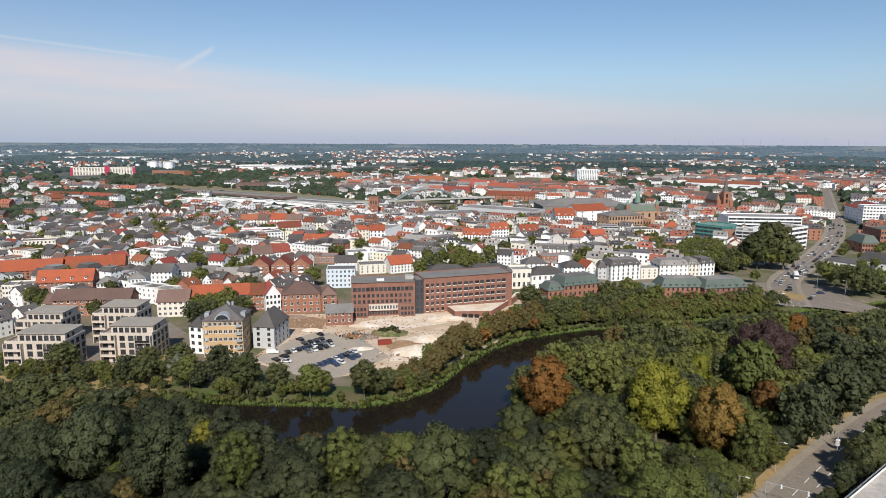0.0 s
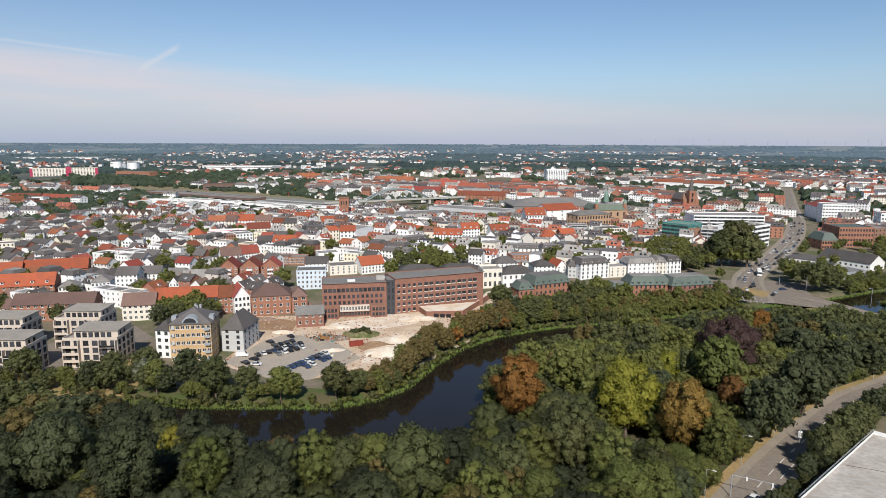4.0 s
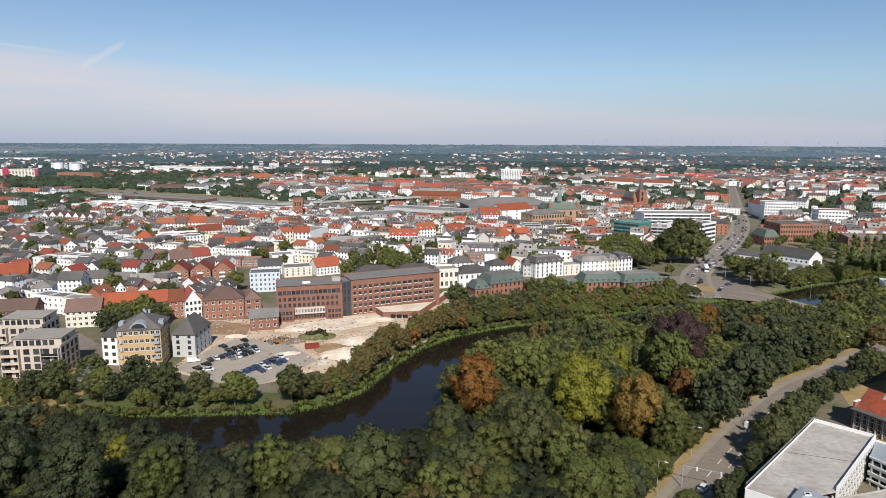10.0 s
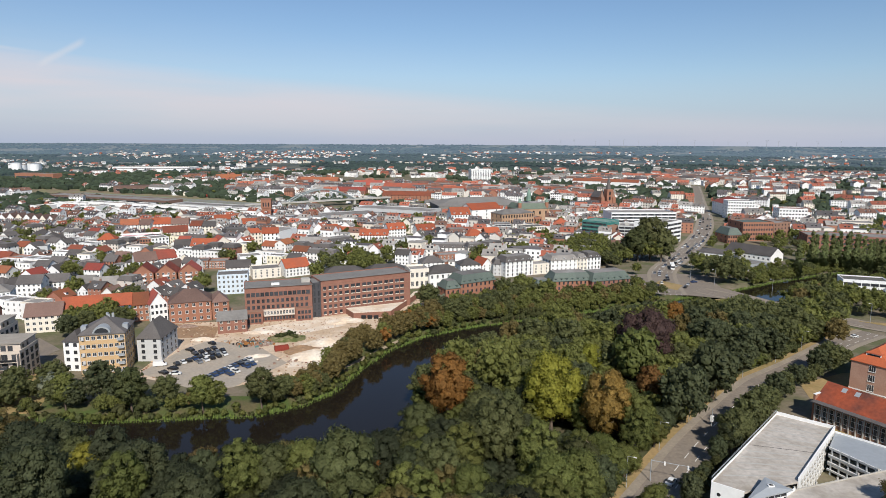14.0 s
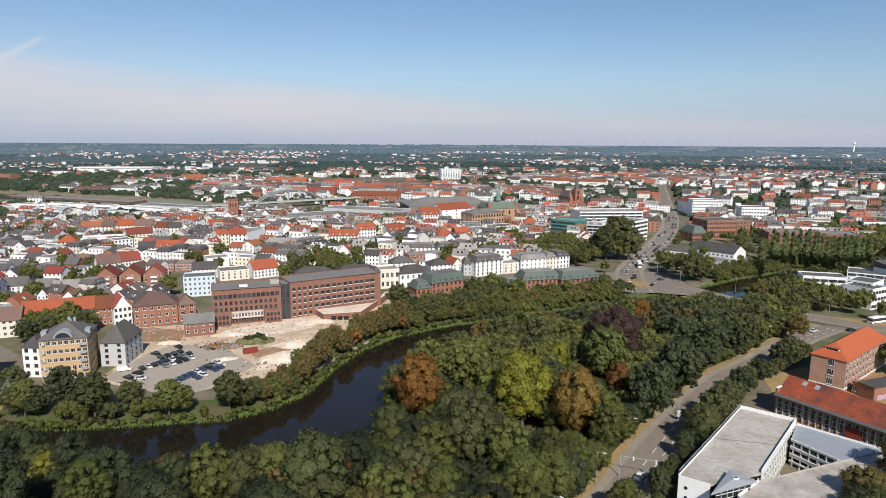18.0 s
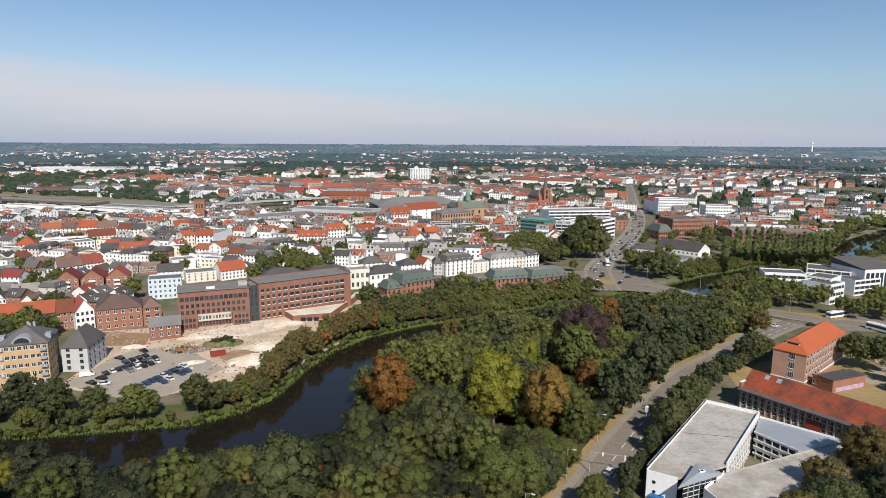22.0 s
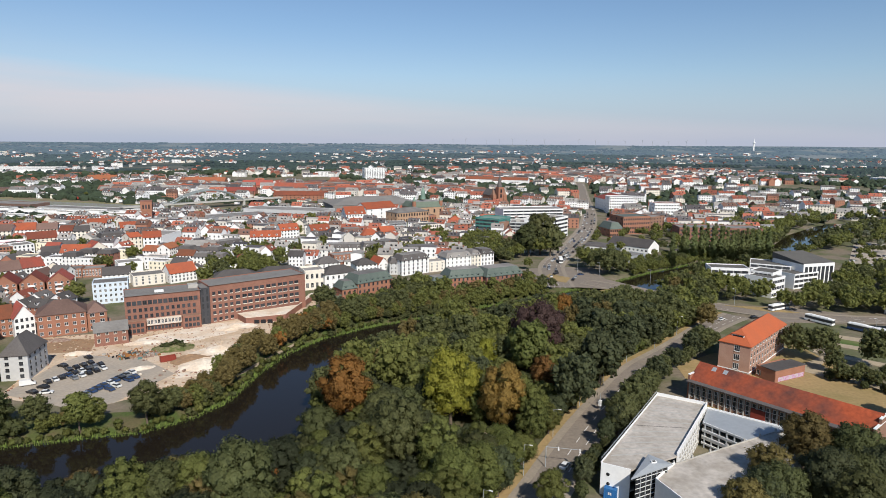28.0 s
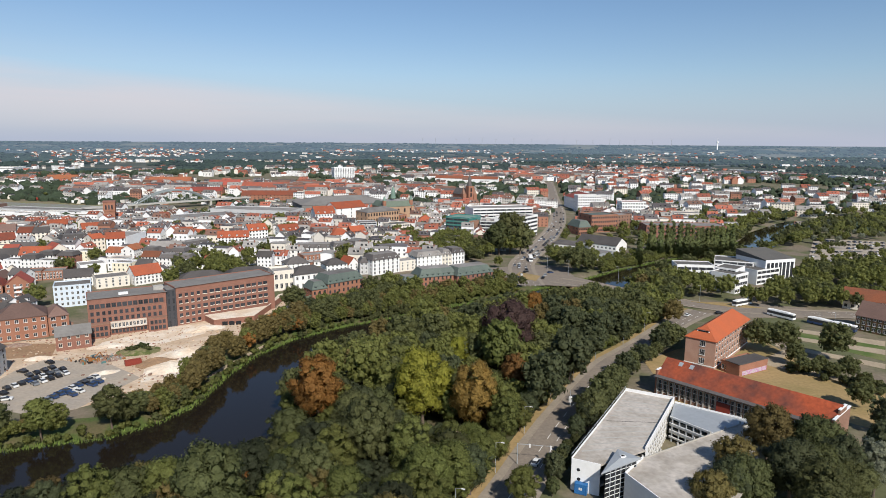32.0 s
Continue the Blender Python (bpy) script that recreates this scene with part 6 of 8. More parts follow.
building("ivy_house", "ivy-covered brick house with brown tiled roof", (255, 255.1), (264.1, 236.5), 14, 7.9, 3, 9, "ivy", "gable", "brown", 6, (1.4, 1.7), 1.0, "frame", 2, category="house")
building("ivy_house", "long low house with orange tiled roof", (282.6, 292.5), (301.7, 272), 14, 6, 2, 9, "cream", "gable", "tile", 5, (1.4, 1.7), 1.0, "frame", 0, category="house", joined=True)
# ---------------------------------------------------------------- street by street: blocks of the old town
BLOCKS = 0


def block(a, b, h, floors, cols, wall, roof, roofm, rh, depth=12, label="", joined=None, **kw):
    """One town block with its true front line; far ones have joined window rows."""
    d = math.hypot(*a)
    building("town_block", label or f"{wall} town block, {roof} roof", a, b, depth, h, floors, cols, wall, roof, roofm, rh, kw.pop("win", (1.15, 1.6)), 0.95, kw.pop("frame_m", "frame"), kw.pop("scols", 2),
             joined=d > 520 if joined is None else joined, category="building", group="old town blocks", **kw)


block((-330.9, 466), (-320.6, 466.6), 8.7, 3, 4, "white", "gablex", "slate", 4, label="white gabled house with slate roof")
block((-322.1, 468.9), (-315.9, 471.7), 9.2, 3, 0, "grey", "flat", "felt", 0.5, label="blank grey rendered block, flat roof")
for k, spot in enumerate((
    ((-499.3, 656.1), (-491, 656.7), 7.3),
    ((-490.4, 656.7), (-482.1, 657.3), 7.3),
    ((-481.5, 657.3), (-473.2, 657.9), 7.9),
    ((-472.6, 658), (-464.9, 658.5), 7.9),
    ((-461.2, 654.1), (-453.5, 654.6), 7.9),
    ((-452.9, 654.7), (-445.2, 655.2), 7.3),
    ((-441.7, 650.8), (-434.6, 651.3), 7.2),
    ((-434.1, 651.4), (-426.4, 651.9), 6.6))):
    block(*spot,
          3, 4, "cream" if k % 3 == 0 else "white", "gablex", "brown", 5, label="pale gabled town house in a row")
block((-300.5, 512.1), (-287, 515.8), 8.1, 3, 5, "cream", "hip", "tile_b", 5, label="cream corner house with bright orange roof")
block((-293.4, 533.2), (-263.1, 547.7), 6.5, 3, 8, "white", "flat", "magenta", 1.6, 16, label="white building with crimson flat roof")
block((-257.3, 498.2), (-249.9, 501.4), 10.7, 4, 4, "brick_b", "flat", "felt", 0.5, label="red and white modern flats, flat roof")
block((-249.4, 501.4), (-238.9, 510.3), 11.2, 4, 5, "white", "flat", "felt", 0.5, 16, label="white modern flats with dark flat roof")
block((-219.7, 417.2), (-208.3, 425.6), 8.7, 4, 7, "white", "gable", "brown", 5, 13, label="white flats with brown-red tiled roof")
block((-208.8, 427.5), (-199.3, 436.1), 8.8, 4, 6, "white", "gable", "tile", 5, 13, label="white block of flats with red tiled roof")
block((-322.1, 588.7), (-306.8, 593.5), 10.4, 4, 5, "white", "gable", "tile", 5, 14, label="white block with orange gable roof")
block((-306.3, 593.5), (-296.1, 594.2), 10.4, 4, 3, "cream", "gable", "brown", 5, 14, label="cream block with brown roof")
block((-298.6, 601.6), (-281.7, 606.7), 10, 4, 6, "white", "gable", "tile_b", 5.5, 14, label="white block with bright orange roof")
block((-281.2, 606.7), (-265.8, 611.7), 9.5, 4, 6, "cream", "gable", "brown", 5, 14, label="cream block with brown roof")
block((-264.1, 554.1), (-246, 565.3), 8.7, 4, 7, "cream", "gable", "tile", 5, 13, label="cream terrace with orange roof")
block((-246.4, 568.7), (-236.1, 569.3), 13.1, 5, 4, "white", "gable", "tile", 4, 14, label="tall white block with orange roof")
block((-235.6, 569.4), (-223.9, 573.6), 12.6, 5, 4, "cream", "gable", "slate", 4, 14, label="tall cream block with slate roof")
block((-224.2, 487.2), (-213.3, 490.4), 8.2, 3, 5, "white", "gable", "slate", 4, 12, label="white houses with grey roofs")
block((-211.8, 488), (-192.6, 489.1), 8.2, 3, 7, "cream", "gable", "tile_b", 5, 12, label="cream houses with orange roofs", dormers=3)
block((-192.1, 489.2), (-182.3, 497.5), 10, 4, 4, "cream", "gablex", "tile", 5, 12, label="beige gable house with orange roof")
block((-206.7, 551.3), (-189.8, 562.2), 9.2, 4, 6, "white", "mansard", "slate", 3, 14, label="white block with slate mansard roof", dormers=3)
block((-245.4, 625.2), (-230.4, 630.3), 12.1, 4, 5, "white", "gable", "tile_b", 4, 14, label="white block with orange roof")
block((-219.8, 635.3), (-200, 645.2), 6.4, 4, 6, "white", "gable", "tile_b", 5, 14, label="white block with orange roof", dormers=3)
block((-176.2, 528.6), (-169.4, 535), 12.7, 4, 3, "cream", "gable", "tile_b", 3, 14, label="cream block with orange roof")
block((-161.4, 512.3), (-149.1, 515.9), 14.7, 5, 4, "white", "gable", "tile_b", 3.5, 24, label="tall white corner block with orange roof", scols=0)
block((-149, 518.7), (-142.3, 549), 14.9, 5, 0, "white", "flat", "felt", 0.4, 16, label="blank white gable wall of corner block")
block((-114.7, 410.3), (-101, 420.3), 6.6, 3, 7, "white", "gable", "tile_b", 5, 13, label="white house with bright orange roof")
block((-158, 446.9), (-144.4, 454.2), 6.7, 3, 0, "white", "flat", "felt", 0.5, 14, label="blank white flat-roofed block")
block((-134.9, 403.9), (-118.2, 411.9), 6.1, 3, 5, "cream", "flat", "felt", 0.6, 15, label="beige town block with flat roof")
block((-155.5, 411.6), (-140.4, 416.1), 6.2, 3, 6, "white", "gable", "slate", 4, 13, label="white houses with grey roofs")
block((-189.6, 432.6), (-176.9, 435.4), 5.7, 3, 7, "brick_b", "flat", "felt", 0.5, 13, label="low brick terrace with grey roof")
block((-176.5, 435.4), (-164, 438.2), 5.3, 3, 7, "brick_b", "flat", "felt", 0.5, 13, label="low brick terrace with grey roof")
block((-131.3, 511.4), (-106.1, 510.3), 8.1, 4, 10, "white", "gable", "felt", 3.5, 13, label="white terrace with ornate gables")
block((-105.6, 510.3), (-88.4, 528.2), 7.6, 4, 6, "white", "mansard", "slate", 3, 13, label="white terrace with slate mansard roof", dormers=4)
block((-135.1, 601.1), (-117.1, 602.3), 5.5, 3, 6, "white", "gable", "tile_b", 5, 13, label="white terrace with orange roof", dormers=3)
block((-115.2, 595), (-89.8, 585.8), 4.4, 3, 8, "white", "gable", "tile_b", 5, 13, label="white terrace with long orange roof", dormers=4)
block((-86.3, 546.3), (-61.5, 547.9), 9.1, 4, 9, "white", "gable", "tile_b", 4.5, 13, label="white ornate terrace with orange roof", dormers=4)
block((-63.1, 567), (-47.8, 574.7), 11.4, 4, 6, "white", "gable", "tile_b", 5, 13, label="white house with orange hipped roof", dormers=3)
block((-36.8, 575.4), (-20.4, 583.4), 9.5, 4, 6, "white", "gable", "tile_b", 5, 13, label="white terrace with orange roof", dormers=3)
block((-20.6, 560), (-8.9, 563.9), 9.2, 3, 4, "white", "gablex", "slate", 4, 13, label="white gabled house with slate roof")
block((-8.4, 560.7), (8.4, 565.1), 9.8, 4, 6, "grey", "mansard", "brown", 3, 13, label="grey-beige block with brown mansard", dormers=3)
block((8.9, 558.7), (24.8, 566.1), 7.2, 3, 4, "cream", "hip", "tile_b", 5, 13, label="pale yellow house with orange roof")
block((25.6, 572.7), (38.8, 576.9), 8.4, 3, 5, "brick_b", "gable", "tile_b", 4, 13, label="red house with orange roof")
block((-22.5, 512.7), (7.7, 511.9), 4.3, 3, 9, "white", "mansard", "slate", 2.6, 13, label="white terrace with slate mansard roof", dormers=4)
block((8.1, 501.4), (26, 505.1), 6.5, 3, 6, "cream", "mansard", "slate", 2.6, 13, label="cream terrace with slate mansard roof", dormers=3)
block((26.3, 502.5), (36.8, 516.4), 7.4, 4, 3, "white", "mansard", "slate", 2.6, 13, label="white corner house with slate mansard")
block((-14.1, 466.4), (11.6, 477.1), 5.6, 3, 9, "brick_b", "flat", "felt", 0.5, 13, label="brick terrace with flat grey roof")
block((-25.1, 436.2), (-9.3, 441.1), 5.7, 3, 5, "white", "hip", "slate", 4, 13, label="white house with black hipped roof")
block((-253.6, 348), (-241.4, 351.4), 8.3, 3, 5, "white", "gable", "slate", 4, 13, label="large white house with slate roof")
block((-250.1, 365.2), (-237, 368.9), 5.6, 3, 5, "white", "gable", "slate", 4, 12, label="white house with dark slate roof")
block((-248.5, 319.5), (-239.5, 323.5), 10.1, 3, 5, "white", "hip", "felt", 3, 13, label="ornate white villa with grey hipped roof")
block((-238.6, 338.3), (-227.7, 340.1), 4.2, 2, 5, "cream", "hip", "slate", 4, 12, label="pale yellow villa with slate roof")
block((-225.2, 356.5), (-215.4, 358.4), 6.8, 3, 4, "cream", "gable", "felt", 4, 12, label="cream house with grey roof")
block((-212.7, 354.3), (-200.7, 359.2), 6.4, 3, 6, "white", "gable", "felt", 4, 12, label="white house with grey roof")
block((-200.1, 360.7), (-188.8, 364.2), 4.5, 2, 4, "grey", "flat", "felt", 0.5, 12, label="low grey flat-roofed house")
block((42.6, 486), (77, 493), 5.8, 3, 10, "white", "mansard", "slate", 2.6, 13, label="white terrace with slate mansard roof", dormers=5)
block((-309.4, 294.1), (-303.4, 296.6), 8.4, 3, 4, "cream", "flat", "felt", 0.7, 12, label="ornate cream villa with flat roof")
block((-302, 295.6), (-293.8, 299.9), 8.7, 3, 5, "cream", "flat", "felt", 0.7, 12, label="ornate pale yellow villa with flat roof")
block((-270, 320), (-261.2, 324.8), 6.1, 2, 5, "white", "hip", "felt", 3, 12, label="ornate white villa with grey roof")
block((-430, 430.2), (-408.3, 443), 8.7, 3, 9, "cream", "flat", "felt", 0.6, 13, label="cream terrace with dark flat roof")
for q, spot in enumerate((
    ((-727.5, 757.9), (-698.2, 781.2), 8.7),
    ((-799.7, 850.5), (-737.8, 854.8), 5.3),
    ((-736.2, 855.2), (-664.1, 842.7), 5.2))):
    block(*spot, 3, 14, "brick_b", "gable", "tile", 5, 14, label="long brick terrace with red roof")
# row of suburban terraces with red roofs behind the railway
for q, spot in enumerate((
    ((-556.7, 1434.8), (-499.8, 1441), 5.2),
    ((-332.4, 1321.5), (-252.8, 1312), 7.1),
    ((-197.3, 1190.8), (-144.2, 1195.8), 8.5),
    ((-137.7, 1141.4), (-64.7, 1122.5), 7.2),
    ((-302.6, 1180.7), (-236.8, 1172.8), 7.4),
    ((-51.3, 1052.7), (15.1, 1081.3), 9.4),
    ((-118.8, 984.4), (-38.6, 971.9), 8),
    ((-216.6, 1072.2), (-157.5, 1065.9), 7.7))):
    block(*spot,
          3, 14, "brick_b", "gable", "tile", 9 if q < 4 else 6, 26 if q < 4 else 18, label="long brick barracks with broad red roof", scols=0)

# ---------------------------------------------------------------- on the building site


def mound(name, x, y, r, h, material, label, squash=1.0, rz=0.0, seed=0):
    """A heap with an uneven surface."""
    n, V, F = 22, [], []
    for j in range(n + 1):
        for i in range(n + 1):
            u, v = 2 * i / n - 1, 2 * j / n - 1
            d = math.hypot(u, v)
            q = noise.noise((u * 2.4 + seed, v * 2.4, seed)) * 0.5 + noise.noise((u * 6 + seed, v * 6, seed)) * 0.25
            z = max(0, 1 - d * (1.0 - 0.25 * q)) ** 0.8 * (1 + 0.7 * q) * h - 0.05
            V.append((u * r * 1.1, v * r * squash * 1.1, z))
    F = [(j * (n + 1) + i, j * (n + 1) + i + 1, (j + 1) * (n + 1) + i + 1, (j + 1) * (n + 1) + i) for j in range(n) for i in range(n)]
    me = bpy.data.meshes.new(name)
    me.from_pydata(V, [], F)
    me.materials.append(M[material])
    me.update()
    ob = tagged(new(name, me), label, "heap", "heaps on the building site")
    ob.matrix_world = pose(x, y, 0.08, 0, 0, rz)
    return ob


M["rubble"] = mat("mixed_rubble", (0.34, 0.26, 0.20), 0.95, 0.45, 0.8, 3.5, second=(0.20, 0.12, 0.09), bump=0.8)
M["machine"] = mat("machine_orange", (0.30, 0.13, 0.04), 0.5, 0.1)
M["weeds"] = mat("weeds", (0.10, 0.12, 0.035), 0.95, 0.35, 0.5, 3.0, second=(0.2, 0.17, 0.09), bump=0.6)
mound("soil_mound", -60.8, 255.8, 9, 2.6, "pale", "large heap of pale excavated soil", 0.7, 20, 1)
mound("soil_mound", -67.6, 262.3, 7, 2.2, "soil", "heap of brown excavated soil", 0.8, 10, 2)
mound("soil_mound", -58.5, 274.2, 8, 2.0, "pale", "long heap of pale chalky soil", 0.6, 40, 3)
mound("soil_mound", -78.7, 278.9, 8, 2.2, "weeds", "soil heap overgrown with weeds", 0.7, 0, 4)
mound("rubble_mound", -88.6, 270.7, 6, 1.6, "rubble", "heap of mixed demolition rubble", 0.6, 10, 5)
mound("rubble_mound", -93.8, 272.3, 4, 1.5, "rubble", "small heap of mixed demolition rubble", 0.7, 40, 6)
mound("rubble_mound", -84.6, 254.1, 5, 1.0, "pale", "low spread of broken concrete", 0.5, 20, 7)
mound("rubble_mound", -132.6, 295.8, 5, 1.3, "rubble", "rubble heap beside the brick house", 0.5, 0, 8)
mound("rubble_mound", -116.4, 275.9, 5, 1.2, "pale", "heap of pale broken concrete", 0.5, 10, 9)
mound("soil_mound", -56.8, 308, 9, 1.8, "pale", "pale spoil heap below the terrace", 0.5, 25, 10)
mound("soil_mound", -92.9, 288.4, 9, 0.9, "pale", "low strip of pale rubble", 0.3, 12, 11)
for _ in range(40):
    x, y = (-67.7, 248.5)
    x, y = x + RND.gauss(0, 14), y + RND.gauss(0, 8)
    if inside(x, y, SITE):
        g = Geo()
        s = RND.uniform(0.3, 0.8)
        g.box(-s, s, -s * 0.7, s * 0.7, 0, s)
        ob = tagged(part("rubble_block", g, M["pale"] if RND.random() < 0.6 else M["rubble"]), "loose block of broken concrete", "rubble", "loose blocks on the site")
        ob.matrix_world = pose(x, y, 0.06, RND.uniform(-20, 20), RND.uniform(-20, 20), RND.uniform(0, 90))
g = Geo()
scrap = random.Random(31)
for _ in range(170):
    x, y = -91.5 + scrap.gauss(0, 4.2), 269.8 + scrap.gauss(0, 1.8)
    a, w, h_ = scrap.uniform(0, 3.1), scrap.uniform(0.15, 0.9), scrap.uniform(0.1, 0.4)
    z = 0.5 + scrap.uniform(0, 1.1) * max(0, 1 - abs(x + 91.5) / 8)
    g.prism([(x + math.cos(a) * p * w - math.sin(a) * q * 0.22, y + math.sin(a) * p * w + math.cos(a) * q * 0.22) for p, q in ((-1, -1), (1, -1), (1, 1), (-1, 1))], 0.1, z + h_, scrap.choice([0, 0, 1, 2, 3, 4]))
M["teal"] = mat("faded_teal_paint", (0.10, 0.20, 0.19), 0.7, 0.2)
tagged(part("scrap_heap", g, [M["rubble"], M["machine"], M["teal"], M["rubber"], M["concrete"]]), "mixed scrap and rubble, orange, teal and black bits", "rubble", kind="stuff")
skip = thing("waste_container", -76.4, 262.2, 0.1, 25, "red open-topped waste container", "container")
for x0, x1, y0, y1 in ((-3, 3, -1.2, -1.1), (-3, 3, 1.1, 1.2), (-3, -2.9, -1.1, 1.1), (2.9, 3, -1.1, 1.1)):
    box_part(skip, "side_wall", "red", x0, x1, y0, y1, 0.1, 2.0)
box_part(skip, "floor_plate", "red", -2.9, 2.9, -1.1, 1.1, 0.1, 0.2)
for k in range(6):
    box_part(skip, "rib", "red", -2.8 + k * 1.1, -2.65 + k * 1.1, -1.3, -1.2, 0.15, 1.95)
for x, y, rz in ((-93.4, 267.4, 30),):
    dig = thing("excavator", x, y, 0.1, rz, "dull orange tracked excavator among rubble", "excavator")
    for s in (-0.9, 0.9):
        box_part(dig, "track", "rubber", -1.6, 1.6, s - 0.25, s + 0.25, 0, 0.8)
    box_part(dig, "cab", "machine", -1.3, 0.9, -1.0, 1.0, 0.85, 2.0)
    box_part(dig, "cab_glass", "glass", 0.0, 0.9, -0.95, 0.1, 2.0, 2.8)
    g = Geo()
    g.tube((0.8, 0.4, 1.6), (3.2, 0.4, 3.6), 0.25, 0.2, 6)
    g.tube((3.2, 0.4, 3.6), (4.4, 0.4, 1.2), 0.2, 0.15, 6)
    part("boom", g, M["machine"], dig)
    box_part(dig, "bucket", "rubber", 4.0, 4.8, 0.0, 0.8, 0.6, 1.3)

# ---------------------------------------------------------------- street lamps


def lamp(x, y, rz, h=9.0):
    t = thing("street_lamp", x, y, 0.2, rz, "grey steel street lamp with one arm", "street lamp", "street lamps")
    g = Geo()
    g.tube((0, 0, 0), (0, 0, h), 0.1, 0.07, 8)
    part("pole", g, M["metal"], t)
    g = Geo()
    g.tube((0, 0, h), (1.8, 0, h + 0.3), 0.05, 0.05, 6)
    part("arm", g, M["metal"], t)
    box_part(t, "head", "frame", 1.5, 2.4, -0.16, 0.16, h + 0.22, h + 0.38)


for x, y, h in along(road_b, 26, 74):
    if y > 100 and y < 285:
        s, c = math.sin(radians(h)), math.cos(radians(h))
        lamp(x - s * 7.4, y + c * 7.4, h - 90)
for x, y in ((187.9, 372.2), (164.4, 398.9), (210, 315.7), (88.1, 439.4), (155, 415.1), (240.3, 251.9)):
    lamp(x, y, 200, 10)
# signal gantry over the park road and a white cabinet
gan = thing("signal_gantry", 52.3, 158.5, 0.2, 0, "grey steel traffic signal gantry over the road", "traffic signal")
g = Geo()
g.tube((0, 0, 0), (0, 0, 6.2), 0.14, 0.12, 8)
part("pole", g, M["metal"], gan)
g = Geo()
g.tube((0, 0, 6.0), (9.0, -3.6, 6.2), 0.09, 0.07, 8)
part("arm", g, M["metal"], gan)
for u in (0.35, 0.95):
    box_part(gan, "signal_head", "frame", 9 * u - 0.2, 9 * u + 0.2, -3.6 * u - 0.2, -3.6 * u + 0.2, 5.3, 6.3)
cab = thing("switch_cabinet", 82.2, 193.1, 0.2, 40, "white roadside pole cabinet", "cabinet")
box_part(cab, "box", "white", -0.5, 0.5, -0.4, 0.4, 1.5, 3.4)
g = Geo()
g.tube((0, 0, 0), (0, 0, 6), 0.12, 0.1, 8)
part("pole", g, M["metal"], cab)
# radio mast and wind turbines on the far ridge
mx, my = 0.56 * 4300, 0.8285 * 4300
mast = thing("radio_tower", mx, my, height(mx, my) - 4, 0, "slender white radio tower on the horizon", "tower")
g = Geo()
g.tube((0, 0, 0), (0, 0, 54), 5, 3.6, 12)
part("shaft", g, M["white"], mast)
g = Geo()
g.tube((0, 0, 54), (0, 0, 60), 8, 8, 16)
part("platform", g, M["white"], mast)
g = Geo()
g.tube((0, 0, 60), (0, 0, 80), 2.2, 1.2, 8)
part("aerial", g, M["white"], mast)
for k in range(17):
    a = radians(9 + k * 1.35 + RND.uniform(-0.4, 0.4))
    x, y = 4640 * math.sin(a), 4640 * math.cos(a)
    t = thing("wind_turbine", x, y, height(x, y) - 3, math.degrees(-a), "pale three-bladed wind turbine on the horizon", "wind turbine", "wind farm")
    hh = RND.uniform(40, 54)
    g = Geo()
    g.tube((0, 0, 0), (0, 0, hh), 1.0, 0.6, 6)
    part("tower", g, M["metal"], t)
    for b_ in range(3):
        q = b_ * 2.094 + RND.uniform(0, 1)
        g = Geo()
        g.tube((0, -1.2, hh), (14 * math.cos(q), -1.2, hh + 14 * math.sin(q)), 0.6, 0.25, 5)
        part("blade", g, M["metal"], t)


# railway yard, tracks, wagons, works and tanks far behind the town
RAILYARD = [(-932.2, 1120.5), (-719.7, 1169.5), (-466.4, 1038.3), (-248.1, 901.1), (-143.2, 861.8), (-146.1, 791.8), (-294.1, 820.8), (-579.9, 985), (-837.5, 1005.2)]
plan("rail_yard", RAILYARD, 0.05, M["rust_soil"],
     "brown gravel railway yard with dry weeds", "railway yard")
for k in range(7):
    g = Geo()
    ax, ay, bx, by = -658.1, 1068.1, -169.7, 837.6
    dx, dy = bx - ax, by - ay
    L0 = math.hypot(dx, dy)
    ox, oy = -dy / L0 * (k - 3) * 6, dx / L0 * (k - 3) * 6
    for o in (-0.75, 0.75):
        px, py = -dy / L0 * o, dx / L0 * o
        g.prism([(ax + ox + px - dy / L0 * 0.1, ay + oy + py), (bx + ox + px, by + oy + py), (bx + ox + px, by + oy + py + 0.3), (ax + ox + px, ay + oy + py + 0.3)], 0.06, 0.3)
    tagged(part("railway_track", g, M["steel"]), "rusty railway track across the yard", "railway track", "railway tracks")
for x, y, n_, m_ in ((-402.1, 1011, 2, "red"), (-635, 1177.7, 3, "red"), (-471.9, 1072.9, 3, "steel"), (-333.2, 956.5, 1, "white")):
    for k in range(n_):
        t = thing("railway_wagon", x + k * 17, y - k * 1.5, 0.3, -5, "covered railway goods wagon standing on the yard", "wagon", "railway wagons")
        g = Geo()
        g.box(-8, 8, -1.5, 1.5, 1.0, 4.4)
        part("body", g, M[m_], t)
        for xx in (-5.5, 5.5):
            g = Geo()
            g.box(xx - 1.5, xx + 1.5, -1.1, 1.1, 0.1, 1.0)
            part("bogie", g, M["rubber"], t)
